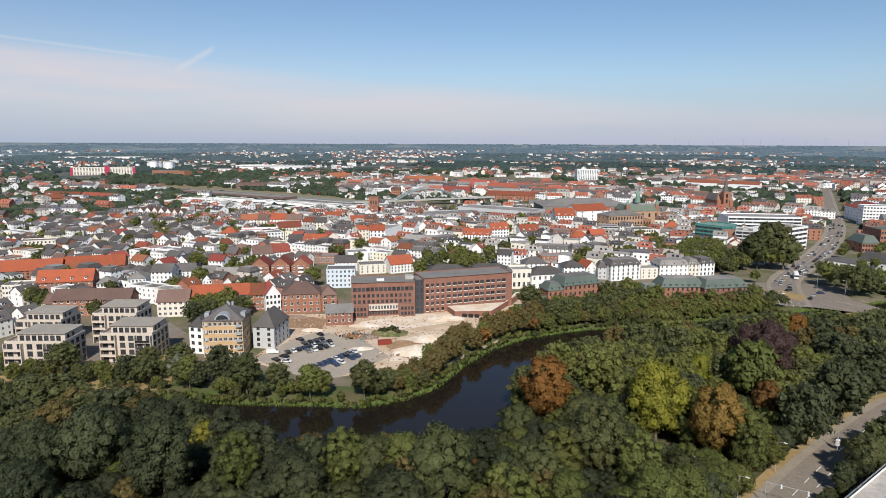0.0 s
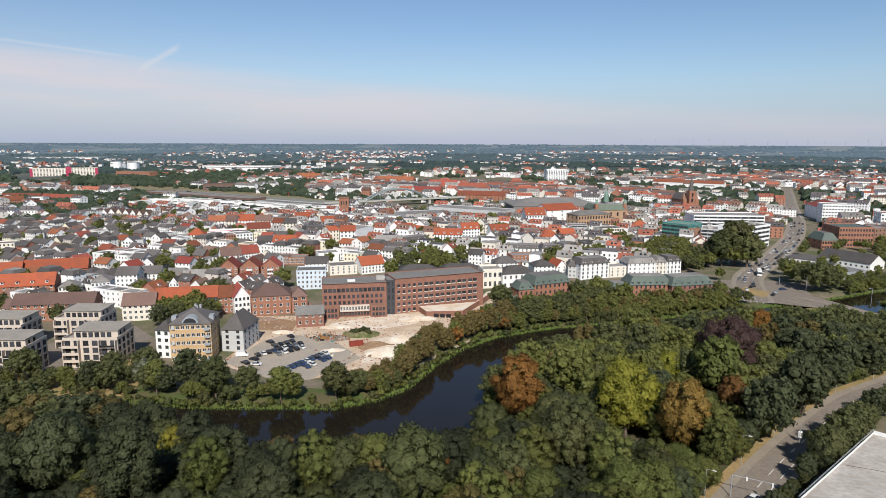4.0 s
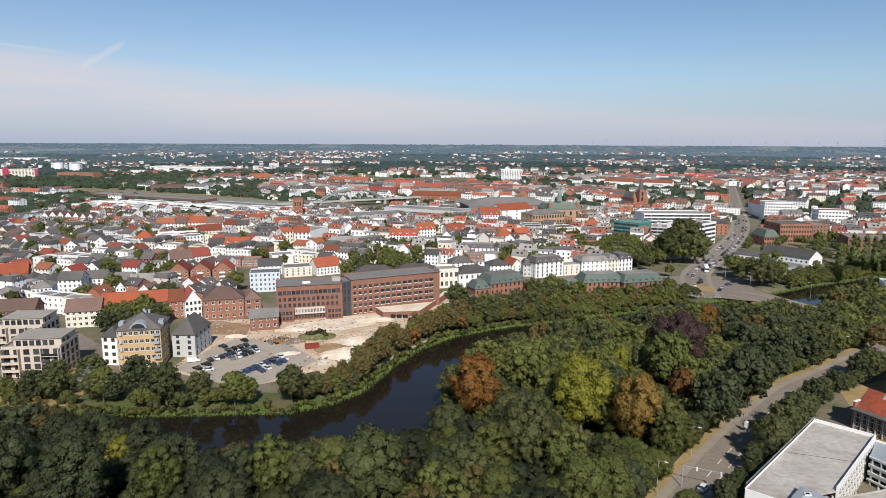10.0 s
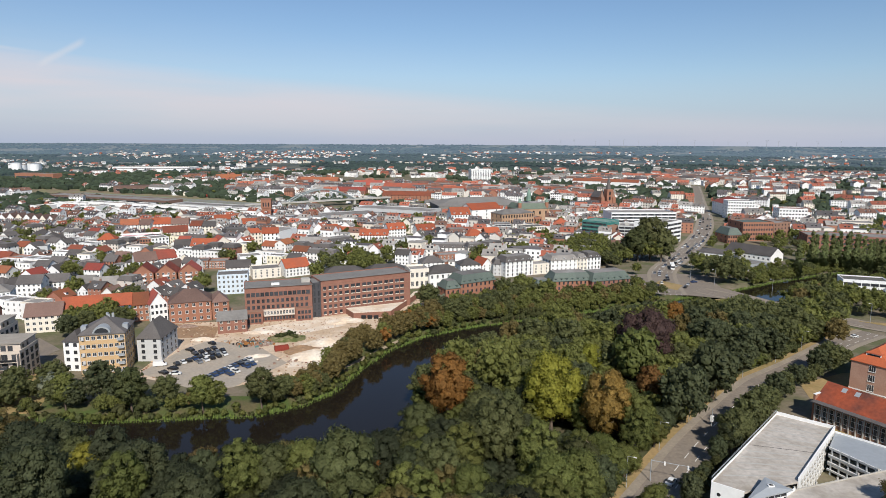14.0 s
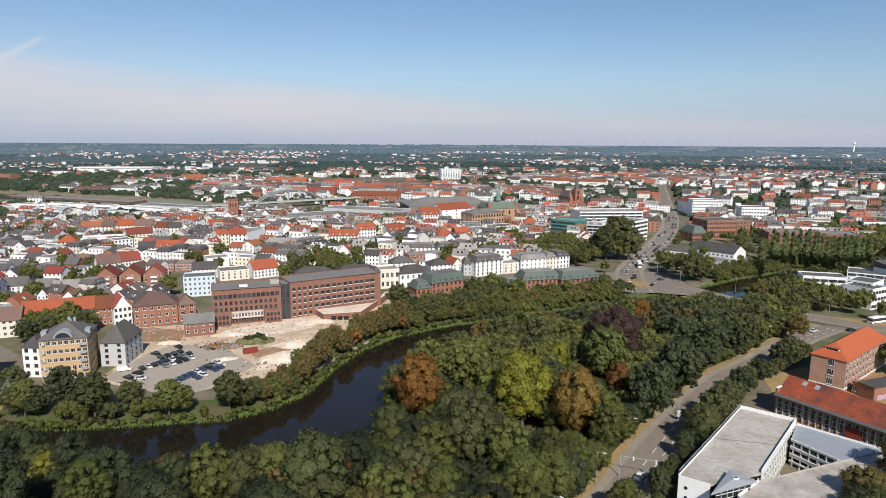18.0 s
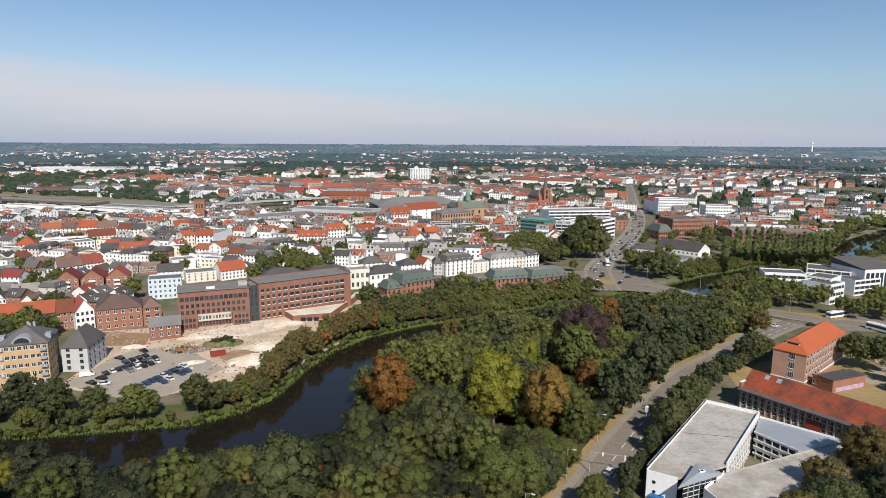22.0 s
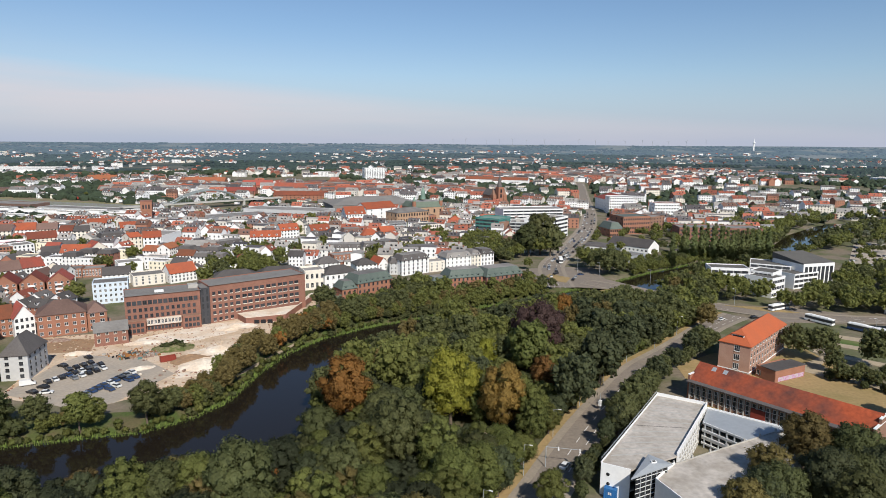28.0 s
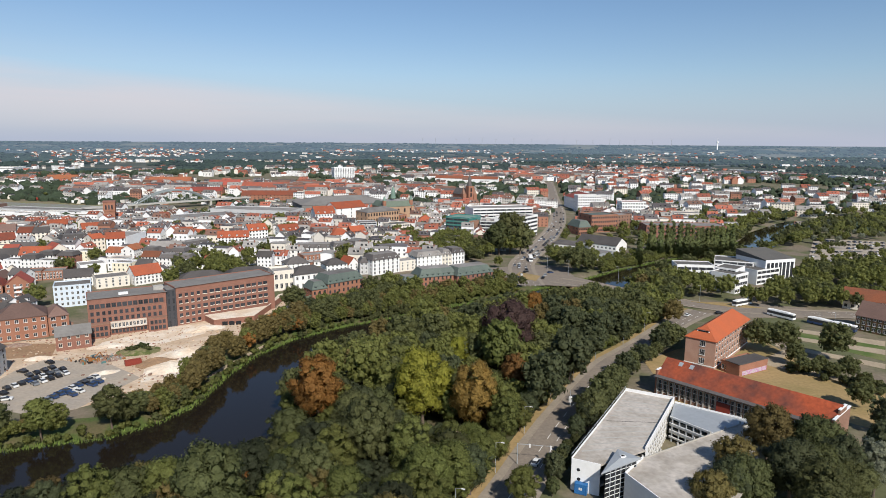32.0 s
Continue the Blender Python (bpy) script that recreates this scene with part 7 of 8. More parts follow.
for a, b, d, h, wallm, roofm, lab in (((-1044, 1892.7), (-808.1, 1886.5), 70, 11, "white", "pale_roof", "long white works hall far behind the town"),
                                      ((-2233, 2833.3), (-1990.6, 2880.8), 80, 14, "white", "pale_roof", "large pale warehouse far behind the town"),
                                      ((-1015.4, 1427.8), (-906, 1396.5), 24, 15, "brick_b", "felt", "long brick block behind the railway"),
                                      ((-600.1, 1085.8), (-526.8, 1105.3), 30, 11, "brown", "brown", "dark old railway depot")):
    building("works_hall", lab, a, b, d, h, 1, 1, wallm, "flat", roofm, 0.6, scols=0, extra=lambda width, hh: [(4, width - 4, hh * 0.3, hh * 0.6)])
for x, y, r_, h_ in ((-1260.5, 1790, 24, 20), (-1173.9, 1733.2, 17, 26)):
    t = thing("storage_tank", x, y, 0, 0, "round white storage tank behind the railway", "tank", "storage tanks")
    g = Geo()
    g.tube((0, 0, -1), (0, 0, h_), r_, r_, 24)
    part("shell", g, M["white"], t)
    g = Geo()
    g.tube((0, 0, h_), (0, 0, h_ + 3), r_ + 0.4, 1.0, 24)
    part("roof", g, M["pale_roof"], t)
    take(x, y, r_ + 4)

# broken bricks and lumps strewn over the building site
g = Geo()
rs = random.Random(77)
n_ = 0
while n_ < 900:
    x, y = rs.uniform(min(p[0] for p in SITE), max(p[0] for p in SITE)), rs.uniform(min(p[1] for p in SITE), max(p[1] for p in SITE))
    if inside(x, y, SITE) and not inside(x, y, LOT):
        a, w, h_ = rs.uniform(0, 3), rs.uniform(0.1, 0.42), rs.uniform(0.05, 0.35)
        c, s_ = math.cos(a) * w, math.sin(a) * w
        g.box(x - w, x + w, y - w * 0.7, y + w * 0.7, 0.02, 0.1 + h_, rs.randrange(3))
        n_ += 1
tagged(part("broken_bricks", g, [M["sand"], M["brick"], M["soil"]]), "broken bricks and lumps strewn over bare ground", "rubble", kind="stuff")
# multi-storey car park
GH = 8.6
gar = thing("parking_garage", 62.3, 143.7, 0, 0, "white concrete multi-storey car park with stained roof deck", "car park")
rel = lambda *p: [(x - 62.3, y - 143.7) for x, y in p]
DECK = [(0, 0), (6.0, -4.4), (21.3, 0.8), (47.0, 30.2), (35.1, 39.8)]
DECK2 = rel((81.5, 142), (73.1, 135.3), (75.4, 124.1), (79.3, 108.2), (110.5, 133.7), (120.3, 155.8))
REAR = rel((102.4, 164.3), (108.5, 151.8), (124.9, 157.1), (109.5, 173.7))
for poly, z, nm in ((DECK, GH, "roof_deck"), (DECK2, GH - 0.9, "roof_deck"), (DECK, GH - 2.8, "deck_slab"), (DECK, GH - 5.6, "deck_slab"), (DECK2, GH - 3.7, "deck_slab"), (DECK2, GH - 6.4, "deck_slab"), (REAR, GH - 0.9, "ramp_deck"), (REAR, GH - 3.2, "deck_slab"), (REAR, GH - 5.5, "deck_slab")):
    g = Geo()
    g.prism(poly, z - 0.45, z, bottom=True)
    part(nm, g, M[{"roof_deck": "deck", "ramp_deck": "metal"}.get(nm, "concrete")], gar)


def upright(p, q, z0, z1, thick, material, name, parent=gar):
    """An upright slab from p to q in plan."""
    p, q = Vector(p), Vector(q)
    n = (q - p).normalized()
    s = Vector((-n.y, n.x)) * thick / 2
    g = Geo()
    poly = [tuple(p - s), tuple(q - s), tuple(q + s), tuple(p + s)]
    g.prism(poly, z0, z1, bottom=True)
    return part(name, g, M[material], parent)


upright(DECK[0], DECK[1], -0.2, GH + 0.15, 0.3, "white", "front_wall")
upright(DECK[4], DECK[0], GH - 0.4, GH + 0.4, 0.22, "white", "parapet")
upright(DECK[3], DECK[4], -0.2, GH + 1.0, 0.25, "white", "parapet")
upright(DECK[4], DECK[0], -0.2, GH - 0.2, 0.2, "concrete", "side_wall")
wall = upright(DECK[2], DECK[3], -0.2, GH + 1.0, 0.3, "white", "relief_wall")
d = (Vector(DECK[3]) - Vector(DECK[2]))
n, L_ = d.normalized(), d.length
for i in range(14):
    for j in range(4):
        u, z = 1.5 + i * 2.6 + (1.3 if j % 2 else 0), 1.2 + j * 2.1
        if u + 1 > L_:
            continue
        c = Vector(DECK[2]) + n * u + Vector((n.y, -n.x)) * 0.2
        g = Geo()
        pts = [(c + n * a, z + b) for a, b in ((-0.75, 0), (0, -0.85), (0.75, 0), (0, 0.85))]
        tip = c + Vector((n.y, -n.x)) * 0.35
        for (p0, z0), (p1, z1) in zip(pts, pts[1:] + pts[:1]):
            g.face([(*p0, z0), (*p1, z1), (*tip, z)])
        part("diamond", g, M["concrete"], wall)
for z in (GH - 0.9, GH - 3.7, GH - 6.4):
    upright(DECK2[5], DECK2[0], z - 0.5, z + 0.32, 0.2, "concrete", "parapet")
upright(DECK2[0], DECK2[1], -0.2, GH - 0.2, 0.25, "white", "side_wall")
upright(DECK2[1], DECK2[2], -0.2, GH - 0.3, 0.25, "white", "front_wall")
upright(DECK2[2], DECK2[3], -0.2, GH - 0.3, 0.25, "white", "front_wall")
for k in range(7):
    u = k / 6
    c = Vector(DECK2[0]).lerp(Vector(DECK2[5]), u)
    g = Geo()
    g.box(c.x - 0.2, c.x + 0.2, c.y + 0.1, c.y + 0.5, 0, GH)
    part("column", g, M["concrete"], gar)
# open storeys of the rear wing, facing the court
for k in range(4):
    upright(REAR[0], REAR[1], GH - 1.2 - k * 2.1, GH - 0.75 - k * 2.1, 0.15, "metal", "parapet")
    upright(REAR[0], REAR[1], GH - 0.75 - k * 2.1, GH - 0.55 - k * 2.1, 0.2, "white", "parapet_cap")
    upright(REAR[2], REAR[3], GH - 1.3 - k * 2.1, GH - 0.4 - k * 2.1, 0.15, "white", "parapet")
for k in range(6):
    c = Vector(REAR[0]).lerp(Vector(REAR[1]), (k + 0.5) / 6)
    g = Geo()
    g.box(c.x - 0.18, c.x + 0.18, c.y + 0.15, c.y + 0.5, 0, GH - 0.5)
    part("column", g, M["metal"], gar)
# two near-black blocks behind the parapets paint in the shade of the storeys
g = Geo()
g.prism([tuple(Vector(p) * 0.6 + Vector(REAR[2]) * 0.2 + Vector(REAR[3]) * 0.2) for p in REAR], 0, GH - 1.5)
part("dark_interior", g, M["dark"], gar)
g = Geo()
g.prism([tuple(Vector(REAR[0]).lerp(Vector(REAR[3]), 0.25)), tuple(Vector(REAR[1]).lerp(Vector(REAR[2]), 0.25)), tuple(Vector(REAR[1]).lerp(Vector(REAR[2]), 0.4)), tuple(Vector(REAR[0]).lerp(Vector(REAR[3]), 0.4))], 0, GH - 1.4)
part("rear_wall", g, M["dark"], gar)
# glazed stair with folded metal canopy
CA, CB, CC = rel((74.8, 143.3), (66, 134.1), (79.1, 138.5))
ZA, ZB, ZC = 10.4, 9.3, 9.9
MID = tuple((Vector(CA) + Vector(CB) + Vector(CC)) / 3)
g = Geo()
for d_ in (0, -0.3):
    for p, zp, q, zq in ((CA, ZA, CB, ZB), (CB, ZB, CC, ZC), (CC, ZC, CA, ZA)):
        f = [(*p, zp + d_), (*q, zq + d_), (*MID, 10.5 + d_)]
        g.face(f if d_ == 0 else f[::-1])
for p, zp, q, zq in ((CA, ZA, CB, ZB), (CB, ZB, CC, ZC), (CC, ZC, CA, ZA)):
    g.face([(*p, zp - 0.3), (*q, zq - 0.3), (*q, zq), (*p, zp)])
part("canopy", g, M["metal"], gar, "blue-grey folded metal canopy")
for u in (0.42, 0.58):
    c = Vector(MID).lerp(Vector(CC), u * 0.3)
    box_part(gar, "roof_light", "white", c.x - 0.6, c.x + 0.6, c.y - 0.5 + u, c.y + 0.3 + u, 10.4, 10.75)
SA, SB, SC = [tuple(v) for v in (Vector(CB).lerp(Vector(MID), 0.2), Vector(CC).lerp(Vector(MID), 0.25), Vector(CA).lerp(Vector(MID), 0.35))]
for p, q in ((SA, SB), (SC, SA)):
    pane = upright(p, q, 0.0, 9.0, 0.12, "glass", "stair_glazing")
    for k in range(7):
        c = Vector(p).lerp(Vector(q), k / 6)
        g = Geo()
        g.box(c.x - 0.1, c.x + 0.1, c.y - 0.22, c.y - 0.02, 0, 9.0)
        part("mullion", g, M["metal"], pane)
    for k in range(7):
        w_ = Vector((0, -0.12))
        upright(tuple(Vector(p) + w_), tuple(Vector(q) + w_), 0.8 + k * 1.25, 0.92 + k * 1.25, 0.16, "frame", "transom", pane)
for u, z in ((0.25, 6.0), (0.27, 3.4)):
    c = Vector(DECK[0]).lerp(Vector(DECK[1]), u)
    nn = Vector((-4.4, -6.0)).normalized()
    g = Geo()
    g.tube((c.x + nn.x * 0.05, c.y + nn.y * 0.05, z), (c.x + nn.x * 0.22, c.y + nn.y * 0.22, z), 0.45, 0.45, 14)
    part("round_window", g, M["dark"], gar)
take(90, 145, 34)
crate = thing("blue_container", 64.4, 141.6, 0.1, -36, "bright blue shipping container by the car park", "container")
box_part(crate, "body", "blue", -1.6, 1.6, -1.3, 1.3, 0.05, 2.8)
box_part(crate, "sign", "line", -0.5, 0.5, -1.33, -1.29, 1.2, 1.9)
for k in range(7):
    box_part(crate, "rib", "blue", -1.5 + k * 0.48, -1.4 + k * 0.48, -1.36, -1.3, 0.15, 2.7)

# ---------------------------------------------------------------- cars, buses
CARS = {}


def car_proto(key, paint, n, van=False, wagon=False, far=False):
    L_, Wd, H_ = (5.2, 1.95, 2.2) if van else (4.4, 1.8, 1.45)
    t = thing("van" if van else "car", 0, -500, -50, 0, n, "van" if van else "car")
    prof = ([(-2.6, 0.35), (2.6, 0.35), (2.6, 0.95), (1.9, 1.15), (1.1, 2.1), (-2.5, 2.2), (-2.6, 1.2)] if van else
            [(-2.2, 0.3), (2.2, 0.3), (2.2, 0.7), (1.2, 0.9), (-1.9 if not wagon else -2.1, 0.95), (-2.2, 0.85)])
    g = Geo()
    def extrude(prof, w0, w1, m=0):
        k = len(prof)
        for s, w in ((-1, w0), (1, w0)):
            pts = [(x, s * (w if z < 1 else w1), z) for x, z in prof]
            g.face(pts if s < 0 else pts[::-1], m)
        for i in range(k):
            (x0, z0), (x1, z1) = prof[i], prof[(i + 1) % k]
            a, b = (w0 if z0 < 1 else w1), (w0 if z1 < 1 else w1)
            g.face([(x0, -a, z0), (x0, a, z0), (x1, b, z1), (x1, -b, z1)], m)
    extrude(prof, Wd / 2, Wd / 2 - 0.15)
    if not van:
        rear = -2.05 if wagon else -1.7
        top = [(rear, 0.92), (1.15, 0.9), (0.35, 1.43), (rear + 0.5, 1.45)]
        g.face([(0.35, -0.66, 1.44), (0.35, 0.66, 1.44), (rear + 0.5, 0.66, 1.46), (rear + 0.5, -0.66, 1.46)], 0)
    if far:
        for x in (-1.4, 1.4):
            for y in (-0.82, 0.82):
                g.tube((x, y - 0.1, 0.32), (x, y + 0.1, 0.32), 0.32, 0.32, 8, 1)
    part("body", g, [M[paint], M["rubber"]], t)
    if not van:
        g = Geo()
        for s in (-1, 1):
            pts = [(rear, s * 0.84, 0.93), (1.15, s * 0.84, 0.9), (0.35, s * 0.66, 1.43), (rear + 0.5, s * 0.66, 1.45)]
            g.face(pts if s < 0 else pts[::-1])
        g.face([(1.15, -0.84, 0.9), (1.15, 0.84, 0.9), (0.35, 0.66, 1.43), (0.35, -0.66, 1.43)])
        g.face([(rear, 0.84, 0.93), (rear, -0.84, 0.93), (rear + 0.5, -0.66, 1.45), (rear + 0.5, 0.66, 1.45)])
        part("cabin_glass", g, M["glass"], t)
    else:
        g = Geo()
        g.face([(1.92, -0.8, 1.2), (1.92, 0.8, 1.2), (1.16, 0.78, 2.05), (1.16, -0.78, 2.05)])
        part("windscreen", g, M["glass"], t)
    for x in (-1.4, 1.4) if not far else ():
        for y in (-0.82, 0.82):
            g = Geo()
            g.tube((x, y - 0.1, 0.32), (x, y + 0.1, 0.32), 0.32, 0.32, 10)
            part("wheel", g, M["rubber"], t)
    CARS[key] = t


for key, col in (("c_white", (0.7, 0.7, 0.68)), ("c_black", (0.015, 0.015, 0.017)), ("c_grey", (0.2, 0.21, 0.22)), ("c_blue", (0.03, 0.06, 0.14)), ("c_red", (0.3, 0.02, 0.02)), ("c_silver", (0.42, 0.43, 0.44))):
    M[key] = mat("car_paint_" + key[2:], col, 0.25, 0.03, spec=0.6)
    car_proto(key, key, f"parked {key[2:]} car with dark windows")
    car_proto("far_" + key, key, f"small {key[2:]} car with dark windows", far=True)
car_proto("v_white", "c_white", "white delivery van on the road", van=True)
USED = set()


def car(key, x, y, rz, z=0.12, group=""):
    key = "far_" + key if math.hypot(x, y) > 290 and not key.startswith("v_") else key
    src = CARS[key]
    m = pose(x, y, z, 0, 0, rz)
    if key not in USED:
        USED.add(key)
        src.matrix_world = m
        ob = src
    else:
        ob = copy_thing(src, m)
    return tagged(ob, group=group)


CMIX = ["c_black", "c_white", "c_grey", "c_black", "c_blue", "c_silver", "c_white", "c_black"]


def row(ax, ay, bx, by, n, turn, keys=CMIX, skip=0.0, z=0.12, group="cars in the car park"):
    for k in range(n):
        if RND.random() < skip:
            continue
        u = k / max(1, n - 1)
        rz = math.degrees(math.atan2(by - ay, bx - ax)) + turn + RND.uniform(-3, 3)
        car(RND.choice(keys), ax + (bx - ax) * u, ay + (by - ay) * u, rz, z, group)


DARKS = ["c_black", "c_black", "c_grey", "c_black", "c_blue", "c_white", "c_black"]
row(-113.8, 242.4, -101.6, 259.9, 9, 76, DARKS)
row(-109.2, 240.6, -97.4, 257.6, 8, 76, DARKS, skip=0.3)
row(-111.5, 255.0, -103.0, 267.4, 6, 76, DARKS, skip=0.25)
row(-95.4, 228.6, -86.5, 249.1, 9, 76, ["c_white", "c_blue", "c_white", "c_grey", "c_black"])
row(-91.0, 226.6, -82.4, 246.6, 8, 76, ["c_white", "c_blue", "c_black"], skip=0.45)
for key, x, y, rz in (("c_black", -115.9, 260, 150), ("c_black", -109.7, 269, 140), ("v_white", -120, 240.9, 20), ("c_black", -113.1, 237.2, 160), ("c_white", -109.5, 231.6, 10), ("c_black", -114.7, 232.6, 150),
                      ("c_blue", -95, 223.9, 30), ("c_white", 57.6, 157.6, 52),
                      ("c_black", 206.3, 292.2, 10), ("c_white", 187.1, 291.1, 30)):
    car(key, x, y, rz, 0.14)
for x, y, h in along(road_a, 6.5, 30):
    d = math.hypot(x, y)
    if d > 1100:
        break
    for off in (-6.4, -3.2, 1.6, 4.8):
        if RND.random() < 0.25 and d < 900:
            s, c = math.sin(radians(h)), math.cos(radians(h))
            car(RND.choice(CMIX), x - s * off, y + c * off, h + (0 if off < 0 else 180), 0.16, "traffic on the main road")
for k in range(9):
    car(RND.choice(CMIX), 110 + k * 5.5 + RND.uniform(-1, 1), 398 + (k % 3) * 9 - k * 1.2, RND.choice([20, 60, 80]), 0.2, "traffic on the crossroads")
# big car park to the east
LOT2 = [(338.1, 385.4), (414.8, 394.6), (516.1, 494.1), (463.9, 522.5)]
plan("car_park", LOT2, 0.06, M["gravel"], "sandy car park full of cars among trees", "car park")
c0, c1, c2, c3 = [Vector(p) for p in LOT2]
for i in range(7):
    for k in range(13):
        v, u = (i + 0.6) / 7.4, (k + 0.5) / 13
        p = (c0.lerp(c3, v)).lerp(c1.lerp(c2, v), u)
        if RND.random() < 0.8:
            car(RND.choice(CMIX), p.x, p.y, 75 + RND.uniform(-4, 4), 0.08, "cars in the east car park")
        elif RND.random() < 0.9:
            tree(RND.choice(["street0", "street1", "street2"]), p.x, p.y, 0.7, group="car park trees")


def bus(x, y, rz, label, n=1, stripe="white"):
    t = thing("bus", x, y, 0.18, rz, label, "bus", "parked buses")
    t.scale = (1.2, 1.1, 1.15)
    for s in range(n):
        o = s * 9.4
        g = Geo()
        g.box(o - 5.8 if n == 1 else o - 4.4, o + 5.8 if n == 1 else o + 4.4, -1.25, 1.25, 0.4, 1.3)
        part("body", g, M[stripe], t)
        a, b = (o - 5.78, o + 5.78) if n == 1 else (o - 4.38, o + 4.38)
        g = Geo()
        g.box(a, b, -1.24, 1.24, 1.3, 2.5)
        part("window_band", g, M["glass"], t)
        g = Geo()
        g.box(a, b, -1.25, 1.25, 2.5, 2.95)
        g.box(a + 1.5, b - 2, -0.8, 0.8, 2.95, 3.2)
        part("roof", g, M["white"], t)
        for xx in (a + 2, b - 2.5):
            for yy in (-1.1, 1.1):
                g = Geo()
                g.tube((xx, yy - 0.15, 0.45), (xx, yy + 0.15, 0.45), 0.48, 0.48, 10)
                part("wheel", g, M["rubber"], t)
    if n == 2:
        box_part(t, "joint", "metal", 4.3, 5.1, -1.2, 1.2, 0.5, 2.9)


def heading(x0, y0, x1, y1):
    return math.degrees(math.atan2(y1 - y0, x1 - x0))


bus(230.1, 306.1, heading(225, 304.4, 237.4, 308.7), "white coach parked at the stop")
bus(234, 279.9, heading(230, 286, 235.5, 271.2), "white and black coach parked at the stop", 1)
bus(243.7, 264.8, heading(241.5, 268.2, 248.8, 253.3), "dark blue articulated city bus", 2, "c_blue")
bus(155.7, 453.5, 75, "white bus on the crossroads")

# ---------------------------------------------------------------- town houses
PROTO = {}


def proto(key, W, D, h, floors, cols, roof, roofm, rh, joined, wallm="towny", **kw):
    lab = {"tile": "orange tiled", "tile_b": "orange tiled", "slate": "dark slate", "brown": "brown tiled", "felt": "flat grey"}[roofm]
    t, _ = building("town_house", f"rendered town house, {lab} roof, in a terrace", (0, -600), (W, -600), D, h, floors, cols, wallm, roof, roofm, rh, kw.pop("win", (0.95, 1.35)), 0.85, "frame", kw.pop("scols", 1), joined=joined,
                    category="house", group="town houses", **kw)
    PROTO[key] = [t, W, D, False]


keep = list(TAKEN)
NEAR = [("n0", 9.5, 9.5, 8.6, 3, 3, "gable", "tile", 3.4), ("n1", 8.5, 9.5, 8.2, 3, 3, "gable", "slate", 3.2), ("n2", 10, 10, 11.0, 4, 4, "gable", "tile", 3.2), ("n3", 7.5, 9.5, 5.6, 2, 3, "gablex", "slate", 3.8),
        ("n4", 8.5, 9.5, 8.2, 3, 3, "gablex", "tile", 3.8), ("n5", 10, 10, 8.8, 3, 3, "flat", "felt", 0.6), ("n6", 8.5, 9, 5.4, 2, 3, "gable", "brown", 3.8), ("n7", 9, 10, 10.2, 4, 3, "mansard", "slate", 2.4), ("n8", 7.5, 8, 5.4, 2, 2, "hip", "slate", 3.0)]
for key, W, D, h, fl, co, ro, rm, rh in NEAR:
    proto(key, W, D, h, fl, co, ro, rm, rh, False, chimneys=1 if ro != "flat" else 0, dormers=1 if ro in ("gable", "mansard") and rm != "brown" else 0, scols=1)
    proto("m" + key, W * 1.2, D, h, fl, co + 1, ro if ro != "gablex" else "gable", rm, rh, True, scols=2)
TAKEN[:] = keep


def put_house(key, x, y, rz, group="town houses"):
    """The middle of the house's footprint at x, y."""
    src = PROTO[key]
    t, W, D, used = src
    c, s = math.cos(radians(rz)), math.sin(radians(rz))
    m = pose(x - c * W / 2 + s * D / 2, y - s * W / 2 - c * D / 2, 0, 0, 0, rz)
    if used:
        return copy_thing(t, m)
    t.matrix_world = m
    src[3] = True
    return t


def built_up(x, y):
    d = math.hypot(x, y)
    az = math.degrees(math.atan2(x, y))
    if not in_view(x, y, 1.5) or d < (345 if az < -24 else 455 if az < 12 else 520 if az < 17 else 660):
        return False
    if inside(x, y, RAILYARD):
        return False
    if inside(x, y, RIVER) or dist_line(x, y, BANK_FAR) < 24 or inside(x, y, SITE) or inside(x, y, LOT2):
        return False
    if dist_line(x, y, road_a) < 20 or dist_line(x, y, road_c) < 18:
        return False
    return True


# which side of the river: only the far one
def beyond_river(x, y):
    ys = [py for (px, py), (qx, qy) in zip(BANK_FAR, BANK_FAR[1:]) if px <= x <= qx for _ in (0,)]
    return not ys or y > max(ys) + 8


